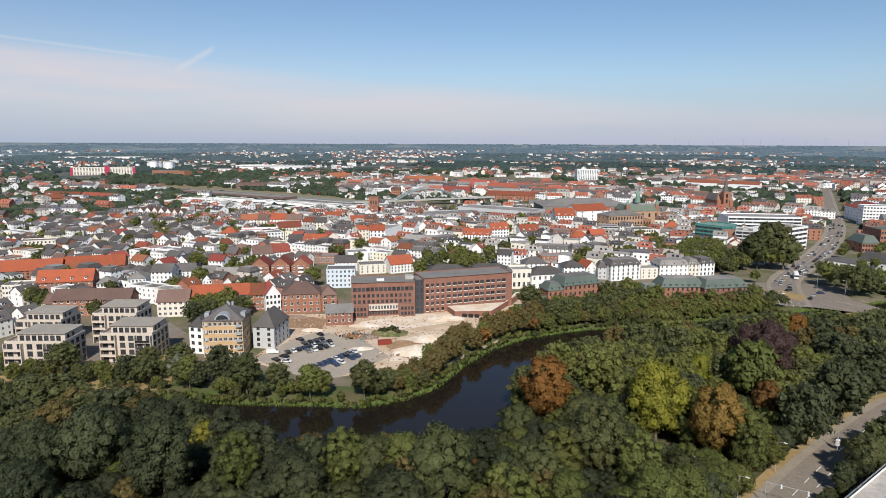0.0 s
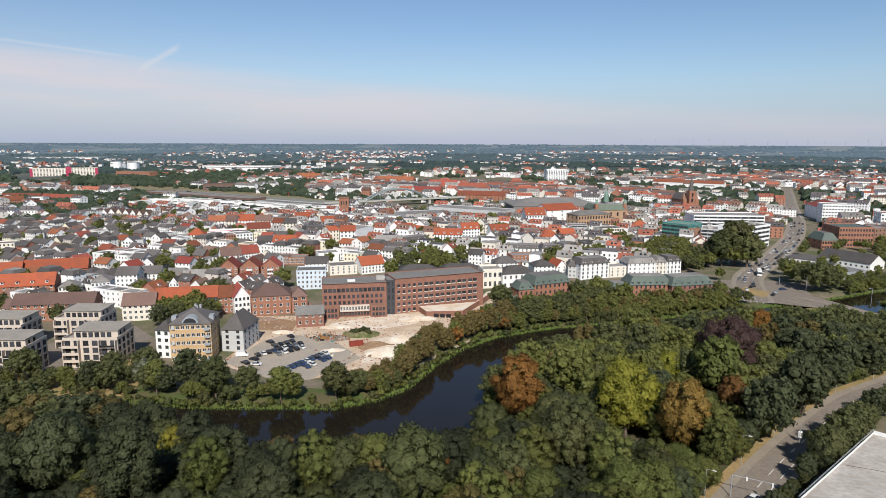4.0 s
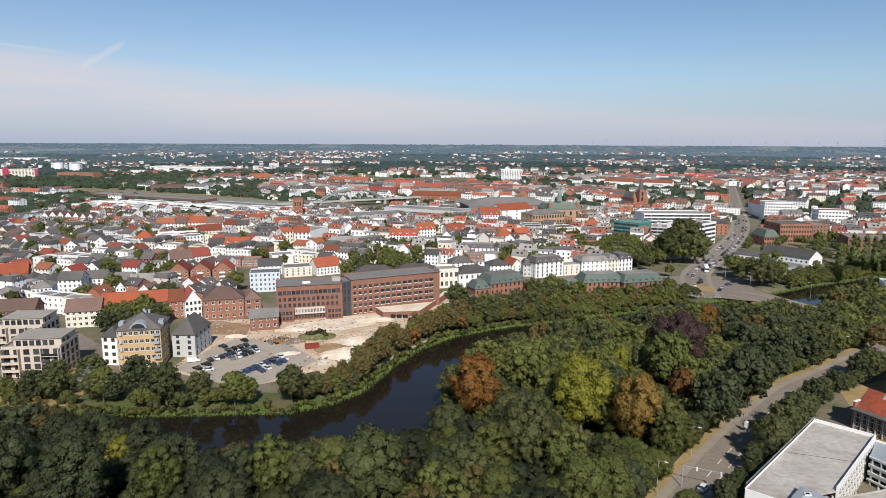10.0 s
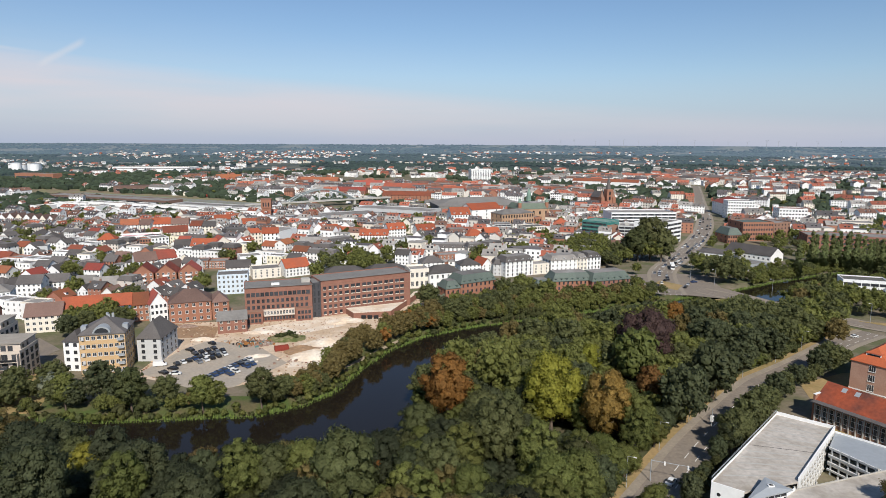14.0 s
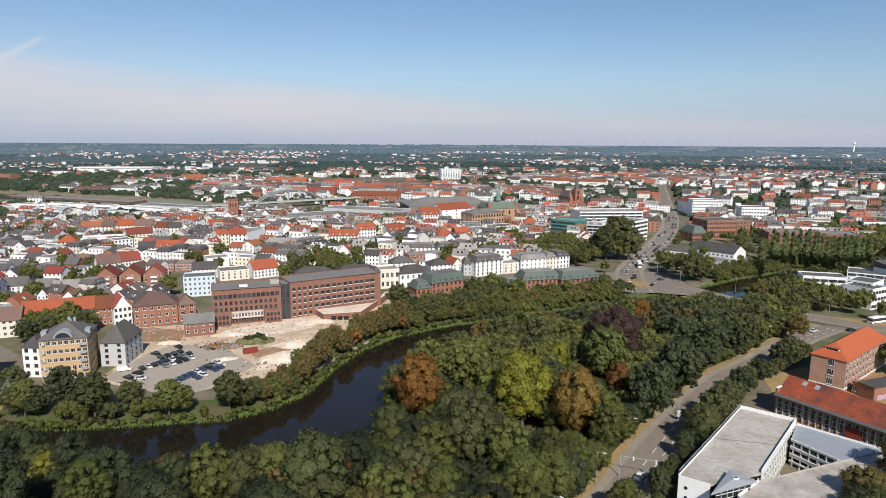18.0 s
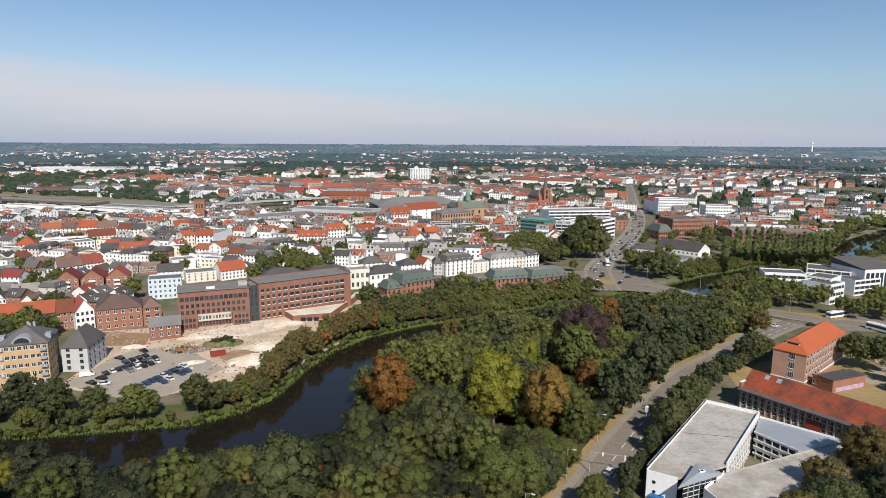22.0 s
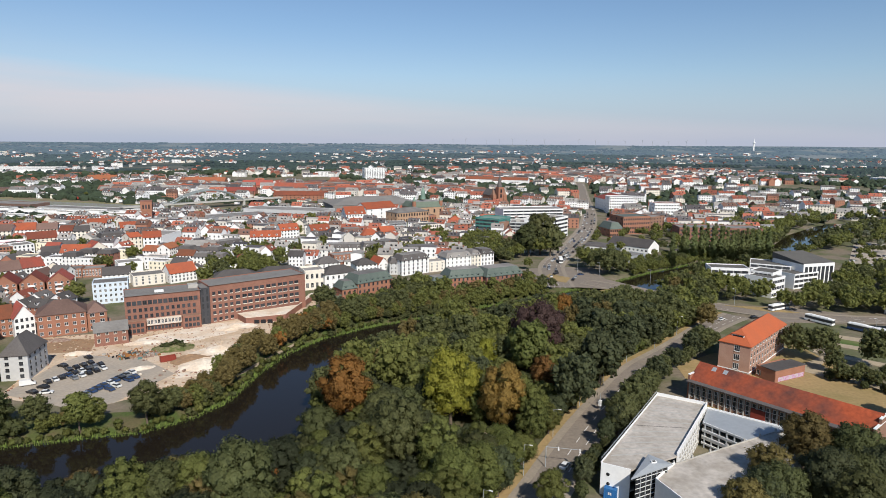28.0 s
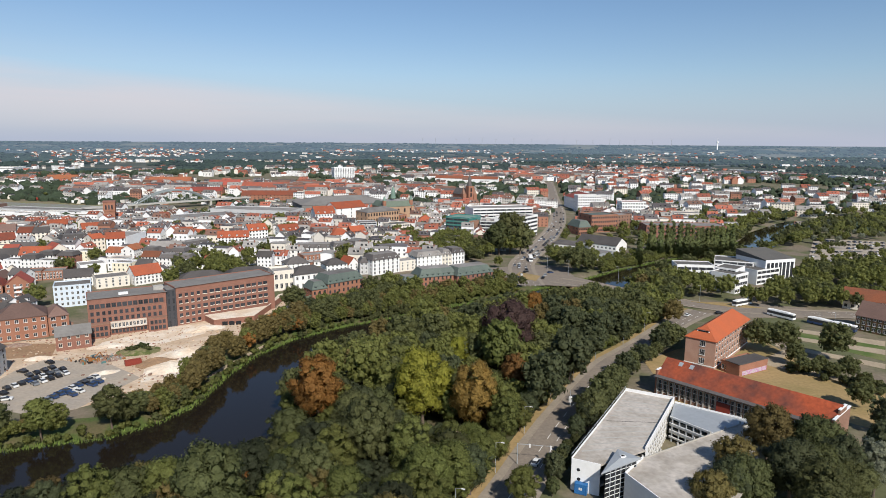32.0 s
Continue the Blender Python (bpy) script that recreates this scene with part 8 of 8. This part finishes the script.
n_near = n_mid = 0
RAIL = [(-900, 900), (-520, 860), (-240, 850), (-100, 900), (120, 900)]
STUFF, WOODS = [], []
ang = -16.0
ca, sa = math.cos(radians(ang)), math.sin(radians(ang))
rows_v, v = [], -100.0
k = 0
while v < 1750:
    rows_v.append((v, k))
    v += (14.0 if k % 2 else 25.0) if v < 850 else (20 if k % 2 else 40)
    k += 1
for v, k in rows_v:
    u = -1700.0 + (k * 37 % 11)
    while u < 1500:
        x, y = u * ca - v * sa, u * sa + v * ca
        d = math.hypot(x, y)
        if d > 1400 or not built_up(x, y) or not beyond_river(x, y):
            u += 9
            continue
        left = x < -0.45 * y     # small old houses to the west, taller ones in the middle
        if d < 800:
            pick = RND.choice(["n3", "n6", "n8", "n1", "n5", "n3", "n8", "n1", "n0", "n7"]) if left else RND.choice(["n0", "n2", "n5", "n4", "n5", "n1", "n7", "n5", "n1", "n7", "n1"])
            key = pick if d < 450 else "m" + pick
            W, D = PROTO[key][1], PROTO[key][2]
            r = max(W, D) * 0.5
            cx, cy = x + ca * W / 2, y + sa * W / 2
            roll = RND.random()
            if is_free(cx, cy, r * 1.15) and dist_line(cx, cy, RAIL) > 26:
                if roll < 0.22:
                    for _ in range(2):
                        tree(RND.choice(["street0", "street1", "street2"]), cx + RND.uniform(-5, 5), cy + RND.uniform(-5, 5), RND.uniform(0.7, 1.15), group="street trees")
                elif (d < 450 and n_near < 110) or (d >= 450 and n_mid < 260):
                    put_house(key, cx, cy, ang + 14 * noise.noise((cx * 0.006, cy * 0.006, 1)) + RND.uniform(-3, 3) + (90 if RND.random() < (0.45 if left else 0.2) else 0))
                    n_near, n_mid = n_near + (d < 450), n_mid + (d >= 450)
                else:
                    turn = ang + 10 * noise.noise((cx * 0.006, cy * 0.006, 1)) + RND.uniform(-4, 4)
                    STUFF.append((cx, cy, W + 0.6, RND.uniform(0.8, 1.0) * D, RND.choice([6, 8, 8.5, 9, 11] if not left else [5, 5.5, 6, 7.5]), RND.choice([3, 3.6, 4, 0.4, 0.4]), turn + RND.choice([0, 0, 0, 90])))
                    if RND.random() < 0.6:      # a wing into the yard
                        STUFF.append((cx - sa * D * 0.8, cy + ca * D * 0.8, RND.uniform(4, 7), D * 0.9, RND.choice([3.5, 6, 7.5]), RND.choice([0.4, 0.4, 1.8]), turn))
            u += W + (0.3 if RND.random() < 0.8 else 4)
        else:
            W, D = RND.uniform(11, 24), RND.uniform(10, 13)
            p = 0.36 if d < 1050 else 0.22
            if -700 < x < -60 and 900 < d < 1250 and not (x > -330 and d > 1000):
                p = 0.1
            cx, cy = x + ca * W / 2, y + sa * W / 2
            if dist_line(cx, cy, RAIL) > 32 and is_free(cx, cy, 8):
                if RND.random() < p:
                    STUFF.append((cx, cy, W, D, RND.choice([6, 9, 10, 12]), RND.choice([3, 4, 4.5, 0.4]), ang + RND.uniform(-25, 25)))
                elif RND.random() < 0.8:
                    WOODS.extend((cx + RND.uniform(-8, 8), cy + RND.uniform(-8, 8), RND.uniform(3.5, 6)) for _ in range(4))
            u += W + RND.uniform(0.5, 6)


def house_field(name, rows_, label):
    """Many distant houses in one mesh: walls joined per house, roofs, and dark window openings."""
    V, F, MI = [], [], []
    for x, y, W, D, h, rh, rz in rows_:
        c, s = math.cos(radians(rz)), math.sin(radians(rz))
        zb = height(x, y) if y > 1500 else 0.0
        P = lambda a, b, z: (x + c * a - s * b, y + s * a + c * b, z + zb)
        k = len(V)
        w, d = W / 2, D / 2
        V += [P(-w, -d, -2), P(w, -d, -2), P(w, d, -2), P(-w, d, -2), P(-w, -d, h), P(w, -d, h), P(w, d, h), P(-w, d, h), P(-w, 0, h + rh), P(w, 0, h + rh)]
        F += [(k, k + 1, k + 5, k + 4), (k + 2, k + 3, k + 7, k + 6), (k + 1, k + 2, k + 6, k + 9, k + 5), (k + 3, k, k + 4, k + 8, k + 7)]
        MI += [0] * 4
        q = len(V)
        o = 0.4
        V += [P(-w - o, -d - o, h), P(w + o, -d - o, h), P(w + o, 0, h + rh + 0.2), P(-w - o, 0, h + rh + 0.2), P(w + o, d + o, h), P(-w - o, d + o, h)]
        F += [(q, q + 1, q + 2, q + 3), (q + 3, q + 2, q + 4, q + 5)]
        kind = RND.choice([3, 3, 2]) if rh < 1 else RND.choice([2, 2, 2, 6, 1, 3]) if x < -0.42 * y and y < 1000 else RND.choice([1, 1, 2, 2, 6, 3, 3])
        MI += [kind] * 2
        if rh > 1:
            for a, b in ((-w * 0.55, d * 0.25), (w * 0.6, -d * 0.2)):
                q, zt = len(V), h + rh + 0.9
                V += [P(a - 0.4, b - 0.4, h), P(a + 0.4, b - 0.4, h), P(a + 0.4, b + 0.4, h), P(a - 0.4, b + 0.4, h), P(a - 0.4, b - 0.4, zt), P(a + 0.4, b - 0.4, zt), P(a + 0.4, b + 0.4, zt), P(a - 0.4, b + 0.4, zt)]
                F += [(q, q + 1, q + 5, q + 4), (q + 1, q + 2, q + 6, q + 5), (q + 3, q, q + 4, q + 7), (q + 4, q + 5, q + 6, q + 7)]
                MI += [5] * 4
            for a in (-w * 0.2, w * 0.35):
                q = len(V)
                e0, e1 = h + rh * 0.3, h + rh * 0.3 + 1.5
                b0, b1 = -d * 0.72, -d * 0.15
                V += [P(a - 0.8, b0, e0 - 0.3), P(a + 0.8, b0, e0 - 0.3), P(a + 0.8, b0, e1), P(a - 0.8, b0, e1), P(a + 0.8, b1, e1 + 0.15), P(a - 0.8, b1, e1 + 0.15)]
                F += [(q, q + 1, q + 2, q + 3), (q + 3, q + 2, q + 4, q + 5), (q + 1, q + 4, q + 2), (q, q + 3, q + 5)]
                MI += [4, 3, 0, 0]
        for f in range(int(h // 3)):
            nn = max(2, int(W / 3.2))
            for i in range(nn):
                a = -w + W * (i + 0.5) / nn
                q = len(V)
                V += [P(a - 0.6, -d - 0.05, f * 3.1 + 1), P(a + 0.6, -d - 0.05, f * 3.1 + 1), P(a + 0.6, -d - 0.05, f * 3.1 + 2.5), P(a - 0.6, -d - 0.05, f * 3.1 + 2.5)]
                F.append((q, q + 1, q + 2, q + 3))
                MI.append(4)
            if h > 5 and W < 30:
                for b in (-d * 0.4, d * 0.35):
                    q = len(V)
                    V += [P(w + 0.05, b - 0.5, f * 3.1 + 1), P(w + 0.05, b + 0.5, f * 3.1 + 1), P(w + 0.05, b + 0.5, f * 3.1 + 2.4), P(w + 0.05, b - 0.5, f * 3.1 + 2.4)]
                    F.append((q, q + 1, q + 2, q + 3))
                    MI.append(4)
    me = bpy.data.meshes.new(name)
    me.from_pydata(V, [], F)
    for mm in (M["towny_i"], M["tile_i"], M["slate_i"], M["felt_i"], M["glass"], M["brick"], M["brown_i"]):
        me.materials.append(mm)
    me.polygons.foreach_set("material_index", MI)
    me.update()
    return tagged(new(name, me), label, "houses", kind="stuff")


M["towny_i"] = mat("town_render_far", (0.7, 0.7, 0.7), 0.85, 0.08, 0.12, 1.0, island=True, palette=[(0.84, 0.83, 0.81), (0.80, 0.78, 0.74), (0.74, 0.68, 0.58), (0.85, 0.84, 0.82), (0.36, 0.17, 0.11), (0.84, 0.83, 0.81), (0.78, 0.77, 0.75), (0.62, 0.58, 0.52)])
M["tile_i"] = mat("orange_tiles_far", (0.31, 0.10, 0.062), 0.8, 0.2, 0.1, 1.0, island=True)
M["felt_i"] = mat("grey_roofs_far", (0.24, 0.225, 0.205), 0.9, 0.2, 0.1, 1.0, island=True, isle=0.45)
M["brown_i"] = mat("brown_tiles_far", (0.17, 0.095, 0.07), 0.8, 0.25, 0.1, 1.0, island=True)
M["slate_i"] = mat("slate_far", (0.10, 0.09, 0.09), 0.8, 0.2, 0.1, 1.0, island=True)
# red-roofed quarter behind the bridge, suburbs further out
for cx, cy, rx, ry, n, red in ((-150, 1150, 260, 110, 130, 1), (60, 1080, 160, 80, 60, 1), (420, 1500, 260, 120, 110, 1), (-700, 1050, 220, 90, 90, 1), (700, 1500, 420, 260, 200, 0), (200, 1800, 500, 200, 90, 0)):
    for _ in range(n):
        x, y = cx + RND.uniform(-rx, rx), cy + RND.uniform(-ry, ry)
        if is_free(x, y, 12) and dist_line(x, y, road_a) > 22:
            STUFF.append((x, y, RND.uniform(14, 45) if red else RND.uniform(11, 24), 12, RND.choice([9, 11]), 4.5, ang + RND.choice([0, 0, 90, 12])))
def hamlet(x, y):
    """How closely built up the far country is."""
    return noise.noise((x * 0.0016, y * 0.0016, 3)) + 0.7 * noise.noise((x * 0.005, y * 0.005, 7)) + 0.5 * noise.noise((x * 0.02, y * 0.02, 5))


for _ in range(6500):
    a, d = radians(RND.uniform(-47, 47)), 1450 + 2600 * RND.random() ** 1.3
    x, y = d * math.sin(a), d * math.cos(a)
    if hamlet(x, y) > 0.12:
        big = RND.random() < 0.05
        STUFF.append((x, y, RND.uniform(20, 38) if big else RND.uniform(8, 15), 11, RND.choice([8, 10, 13]) if big else RND.choice([5, 6, 8]), 0.4 if big else RND.choice([4, 4, 3, 0.4]), RND.uniform(-30, 30)))
# low annexes, garages and sheds in the yards between the rows
for _ in range(2600):
    a, d = radians(RND.uniform(-46, 46)), RND.uniform(380, 1150)
    x, y = d * math.sin(a), d * math.cos(a)
    if built_up(x, y) and beyond_river(x, y) and is_free(x, y, 6):
        if RND.random() < 0.62:
            STUFF.append((x, y, RND.uniform(5, 13), RND.uniform(5, 9), RND.choice([3, 3.5, 5, 6.5]), RND.choice([0.3, 0.3, 0.3, 2.2]), ang + RND.choice([0, 90]) + RND.uniform(-6, 6)))
        elif RND.random() < 0.65:
            tree(RND.choice(["street0", "street1", "street2"]), x, y, RND.uniform(0.5, 1.0), group="street trees")
STUFF = [q for q in STUFF if is_free(q[0], q[1], 4) and not inside(q[0], q[1], RAILYARD)]
house_field("distant_houses", STUFF, "distant white and brick houses with orange and grey roofs")

# ---------------------------------------------------------------- woods in the distance
WROWS = list(WOODS)
for _ in range(36000):
    a, d = radians(RND.uniform(-48, 48)), 780 + 3980 * RND.random() ** 1.1
    x, y = d * math.sin(a), d * math.cos(a)
    n = noise.noise((x * 0.0022, y * 0.0022, 9)) + 0.5 * noise.noise((x * 0.008, y * 0.008, 4))
    if d < 1500 and (n < 0.0 or dist_line(x, y, road_a) < 18):
        continue
    if d >= 1500 and n < (-0.16 if d < 2800 else -0.25):
        continue
    if d > 1450 and hamlet(x, y) > 0.10 and RND.random() < 0.8:
        continue
    if is_free(x, y, 6) and not inside(x, y, RAILYARD):
        WROWS.append((x, y, RND.uniform(4, 7) if d < 1100 else RND.uniform(5, 8.5) if d < 1700 else RND.uniform(6, 10) if d < 2800 else RND.uniform(9, 15)))


for poly, n in (([(-1179.4, 1454.9), (-847.2, 1492.8), (-319.8, 1271.2), (-269.1, 1012.1), (-499.2, 1046.9), (-979, 1205.2)], 900),
                ([(50.7, 1018.9), (213.4, 938.7), (262.5, 1115.3), (80, 1188.8)], 260), ([(-854.3, 827.8), (-747, 778.6), (-853.6, 902.8), (-986.7, 957.9)], 60),
                ([(598.1, 1145.4), (744.6, 1100.3), (942.7, 1397.6), (672, 1289)], 120)):
    xs, ys = [p[0] for p in poly], [p[1] for p in poly]
    for _ in range(n):
        x, y = RND.uniform(min(xs), max(xs)), RND.uniform(min(ys), max(ys))
        if inside(x, y, poly) and is_free(x, y, 3):
            WROWS.append((x, y, RND.uniform(4.5, 7.5)))


def clump_field(name, rows_, label, material, ragged=0.3):
    rng = np.random.default_rng(5)
    iv, jf = ICO1
    jf = np.array(jf)
    n = len(rows_)
    R = np.array([r for _, _, r in rows_])
    C = np.array([(x, y, height(x, y)) for x, y, _ in rows_])
    C[:, 2] += np.minimum(R * 0.45, 4)
    v = iv[None] * (R[:, None, None] * rng.uniform(1 - ragged, 1 + ragged, (n, len(iv), 1))) * np.where(C[:, 1] > 3000, 0.28, np.where(C[:, 1] > 2300, 0.5, np.where(C[:, 1] > 1800, 0.65, 0.85)))[:, None, None] ** np.array([0, 0, 1]) + C[:, None]
    f = (jf[None] + (np.arange(n) * len(iv))[:, None, None]).reshape(-1, 3)
    me = bpy.data.meshes.new(name)
    me.from_pydata(v.reshape(-1, 3).tolist(), [], f.tolist())
    me.materials.append(material)
    me.update()
    return tagged(new(name, me), label, "trees", kind="stuff")


span = lambda lo, hi: [q for q in WROWS if lo <= math.hypot(q[0], q[1]) < hi]
clump_field("distant_woods", span(0, 1900), "distant dark green trees and woods between houses", M["wood_far"])
# woods past 1900 m have haze added as emission, stronger with distance
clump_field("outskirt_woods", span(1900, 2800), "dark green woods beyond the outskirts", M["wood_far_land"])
clump_field("far_woods", span(2800, 3700), "green woods far beyond town, haze added as bluish glow", M["wood_farther_land"])
clump_field("horizon_woods", span(3700, 5000), "green woods on the horizon, haze added as blue glow", M["wood_farthest_land"])
# trees east of the river and around the institute
for poly, n, keys in (([(159, 309.2), (169.2, 275.2), (190.1, 307.7), (177.2, 331.6)], 30, ("oak0", "dark0", "bronze0")),
                      ([(209.8, 337.6), (227.6, 314.1), (243.9, 332.1), (226, 357.9)], 9, ("oak1", "lime0")),
                      ([(230, 307.3), (271.6, 276.9), (312.4, 293.9), (290.7, 331.9)], 50, ("oak0", "dark1", "oak2")),
                      ([(310.5, 453.4), (364.1, 478.5), (409.3, 556.4), (366, 536.5)], 36, ("dark0", "oak1", "lime0", "oak2")),
                      ([(398.8, 473.4), (525.2, 503.1), (745, 719.1), (454.2, 638.8), (396.1, 521.6)], 150, ("dark0", "oak1", "oak2", "willow", "dark1")),
                      ([(182, 462), (262, 470), (350, 560), (330, 640), (236, 640), (214, 540)], 46, ("street0", "street1", "street2", "bank0")),
                      ([(330, 560), (420, 560), (640, 760), (430, 690)], 90, ("street0", "street1", "oak1", "street2")),
                      ([(163.2, 412.6), (179.1, 391.1), (200.3, 438.6), (175.1, 449.3)], 12, ("dark0", "oak1", "lime0")),
                      ([(95.9, 447.2), (130.1, 470.4), (124.9, 541.6), (92.7, 551.5)], 40, ("oak0", "dark1")),
                      ([(-96, 395.8), (-54, 412), (-55.4, 455.1), (-96.9, 452.7)], 16, ("dark0", "oak1", "lime0")),
                      ([(-178.3, 273), (-155.9, 287.8), (-162.7, 300.8), (-187.2, 292.4)], 14, ("oak1", "dark0", "oak0")),
                      ([(295.1, 346.9), (336.1, 317.2), (396.3, 376.3), (328.7, 377)], 40, ("dark0", "oak1", "oak2")),
                      ([(200.3, 438.6), (224.9, 407), (300.4, 447.3), (250.3, 473)], 40, ("bush0", "bush1", "bush0")),
                      ([(177.2, 331.6), (191.7, 307.4), (222.3, 358.5), (194.8, 358.1)], 34, ("oak0", "bronze0", "dark0")),
                      ([(71.5, 445.3), (133.9, 476.1), (137.9, 521.9), (82.3, 517.7)], 22, ("oak0", "dark1", "lime0")),
                      ([(16, 477.3), (92.7, 522.5), (100.2, 598.3), (17.7, 534.9)], 40, ("street0", "street1", "street2")),
                      ([(-119.1, 493.6), (-47.4, 503.2), (-50.5, 536.5), (-126.7, 525.8)], 16, ("street0", "street1")),
                      ([(163.1, 189), (190.6, 174.2), (203.9, 187.3), (188.1, 201.5)], 0, ("oak0",)),
                      ([(180.5, 208.9), (197.9, 181.4), (203.9, 187.3), (188.7, 217.3)], 30, ("bank0", "street1", "bush1", "bank0")),
                      ([(301.1, 463.6), (395.4, 495.6), (426.1, 542.1), (331.2, 503.5)], 40, ("dark0", "oak1", "bank0")),
                      ([(-201.9, 186.5), (-133, 197.6), (-143, 213.1), (-210.2, 194.7)], 16, ("bank0", "bank2", "bush1", "oak1"))):
    xs, ys = [p[0] for p in poly], [p[1] for p in poly]
    done, tries, mine = 0, 0, []
    while done < n and tries < 4000:
        tries += 1
        x, y = RND.uniform(min(xs), max(xs)), RND.uniform(min(ys), max(ys))
        key = RND.choice(keys)
        r = TREES[key][3] * 0.8
        if inside(x, y, poly) and not inside(x, y, RIVER) and is_free(x, y, 1) and dist_line(x, y, road_c) > 9 and dist_line(x, y, road_a) > 12 and all((x - a) ** 2 + (y - b) ** 2 > (0.75 * (r + q)) ** 2 for a, b, q in mine):
            mine.append((x, y, r))
            tree(key, x, y, RND.uniform(0.7, 0.95), group="town trees")
            done += 1
for key, x, y, size in (("oak0", 138.2, 480, 1.8), ("oak1", 149.2, 485.3, 2.3), ("oak2", 155.4, 478.7, 1.7), ("oak0", 143.5, 477.5, 1.2), ("oak2", 150.5, 476.5, 1.15), ("dark0", 157.5, 478, 1.05), ("dark0", 133, 484.3, 1.3), ("dark1", 124.2, 483.8, 1.2), ("bronze0", 103.2, 134.7, 1.0), ("bronze0", 120.7, 144.5, 1.2), ("oak1", 129.4, 137.9, 1.2), ("dark0", 112.6, 125.9, 1.15), ("oak0", 100.2, 125.9, 1.0), ("bronze0", 88.9, 122.8, 0.9), ("dark1", 127.4, 126.1, 1.1), ("oak2", 114.3, 117.8, 1.1),
                        ("oak2", 184.2, 232.3, 1.0), ("oak1", 192.6, 227.2, 1.0), ("oak2", 208.8, 217.3, 1.1), ("willow", 138, 126.3, 1.2), ("dark0", 153.7, 138, 0.9), ("street1", 179.4, 173.8, 0.9),
                        ("lime0", 47.1, 137.4, 0.7), ("dark0", 97.2, 127.2, 0.9), ("oak2", 127.3, 123, 0.9), ("dark1", 171.9, 155.8, 0.9), ("oak0", 119.9, 125.6, 1.1),
                        ("dark0", 27.1, 357.8, 0.9), ("oak1", 37.6, 365.1, 0.9), ("lime1", 43.4, 372.5, 0.8), ("dark1", 21.1, 338.4, 0.8), ("oak0", -15.8, 328.3, 1.0), ("willow", -9.9, 330.9, 1.0), ("oak2", 50.8, 352.5, 0.9), ("bronze0", 70.3, 353.5, 0.8),
                        ("dark0", -170.2, 378.7, 0.9), ("oak0", -150.9, 361.9, 0.9), ("street2", -419.1, 691.3, 1.2), ("dark0", -347.4, 472.2, 0.9)):
    if is_free(x, y, 0) or y < 200:
        tree(key, x, y, size, group="town trees")
# street trees between the park road and the car deck
for x, y, h in along(road_b, 5.5, 60):
    s, c = math.sin(radians(h)), math.cos(radians(h))
    px, py = x + s * 10.5, y - c * 10.5
    if 146 < y < 262 and RND.random() < 0.85:
        px, py = (px, py) if y > 178 else (x + s * 8.4, y - c * 8.4)
        tree(RND.choice(["bank0", "oak1", "dark1"]), px + RND.uniform(-1, 1), py + RND.uniform(-1.5, 1.5), RND.uniform(0.6, 0.95) * (1 if y > 178 else 0.6), group="street trees")
# row of poplars by the works
for k in range(24):
    x0, y0, x1, y1 = 252, 448.2, 337.5, 465.4
    tree("poplar", x0 + (x1 - x0) * k / 23, y0 + (y1 - y0) * k / 23 + RND.uniform(-2, 2), RND.uniform(1.25, 1.6), group="row of poplars")
tree("poplar", 232.1, 428.2, 1.5, group="row of poplars")


for key, x, y, size in (("dark0", -122.2, 204.2, 0.95), ("willow", -136.6, 200.2, 1.25), ("dark1", -156.5, 197.3, 0.85), ("dark0", -113.8, 201.4, 0.8), ("dark1", -129, 198.4, 0.75), ("oak0", 165.5, 428.1, 1.05), ("dark0", 167.4, 410.6, 1.2), ("oak1", 172.5, 402.6, 1.25), ("dark1", 183.4, 411.5, 1.1), ("oak2", 180.7, 392, 1.2), ("dark0", 171.4, 451.6, 0.9),
                        ("lime0", 210.2, 416.4, 0.7), ("bush0", 196.1, 412.2, 1.6), ("bush0", 218.7, 418.6, 1.6), ("bush0", 201.4, 412.5, 1.5), ("oak1", 123.1, 429.3, 0.6), ("dark1", 114.2, 448.3, 0.8),
                        ("street1", 186.4, 545.4, 1.0), ("street0", 122.1, 508.3, 1.2), ("oak0", 116.4, 524, 1.0), ("dark0", 103.7, 507.2, 1.0), ("oak1", 97.3, 517.4, 0.9), ("dark1", 111, 483, 0.9)):
    if not inside(x, y, RIVER):
        tree(key, x, y, size, group="street trees")
for x, y, r in OLD_TREES:
    if is_free(x, y, 1.5):
        tree(RND.choice(["oak0", "oak1", "dark0", "dark1", "lime0", "bronze0", "oak2"]), x, y, RND.uniform(0.5, 0.72) if y > 318 + 0.33 * x else RND.uniform(0.7, 0.95), group="river bank trees")
# joints and stains of the roof deck, and its rail
for k in range(1, 12):
    u = k / 12
    p, q = Vector(DECK[0]).lerp(Vector(DECK[4]), u), Vector(DECK[2]).lerp(Vector(DECK[3]), u)
    g = Geo()
    n_ = (q - p).normalized()
    s_ = Vector((-n_.y, n_.x)) * (0.28 if k != 6 else 0.12)
    a_, b_ = p + n_ * 1.2, q - n_ * 1.0
    g.prism([tuple(a_ - s_), tuple(b_ - s_), tuple(b_ + s_), tuple(a_ + s_)], GH, GH + 0.02)
    part("bay_joint", g, M["concrete"] if k != 6 else M["slate"], gar)
for z in (GH + 1.25, GH + 1.55):
    g = Geo()
    g.tube((*DECK[0], z), (*DECK[4], z), 0.05, 0.05, 6)
    part("hand_rail", g, M["metal"], gar)
grow_all(300)
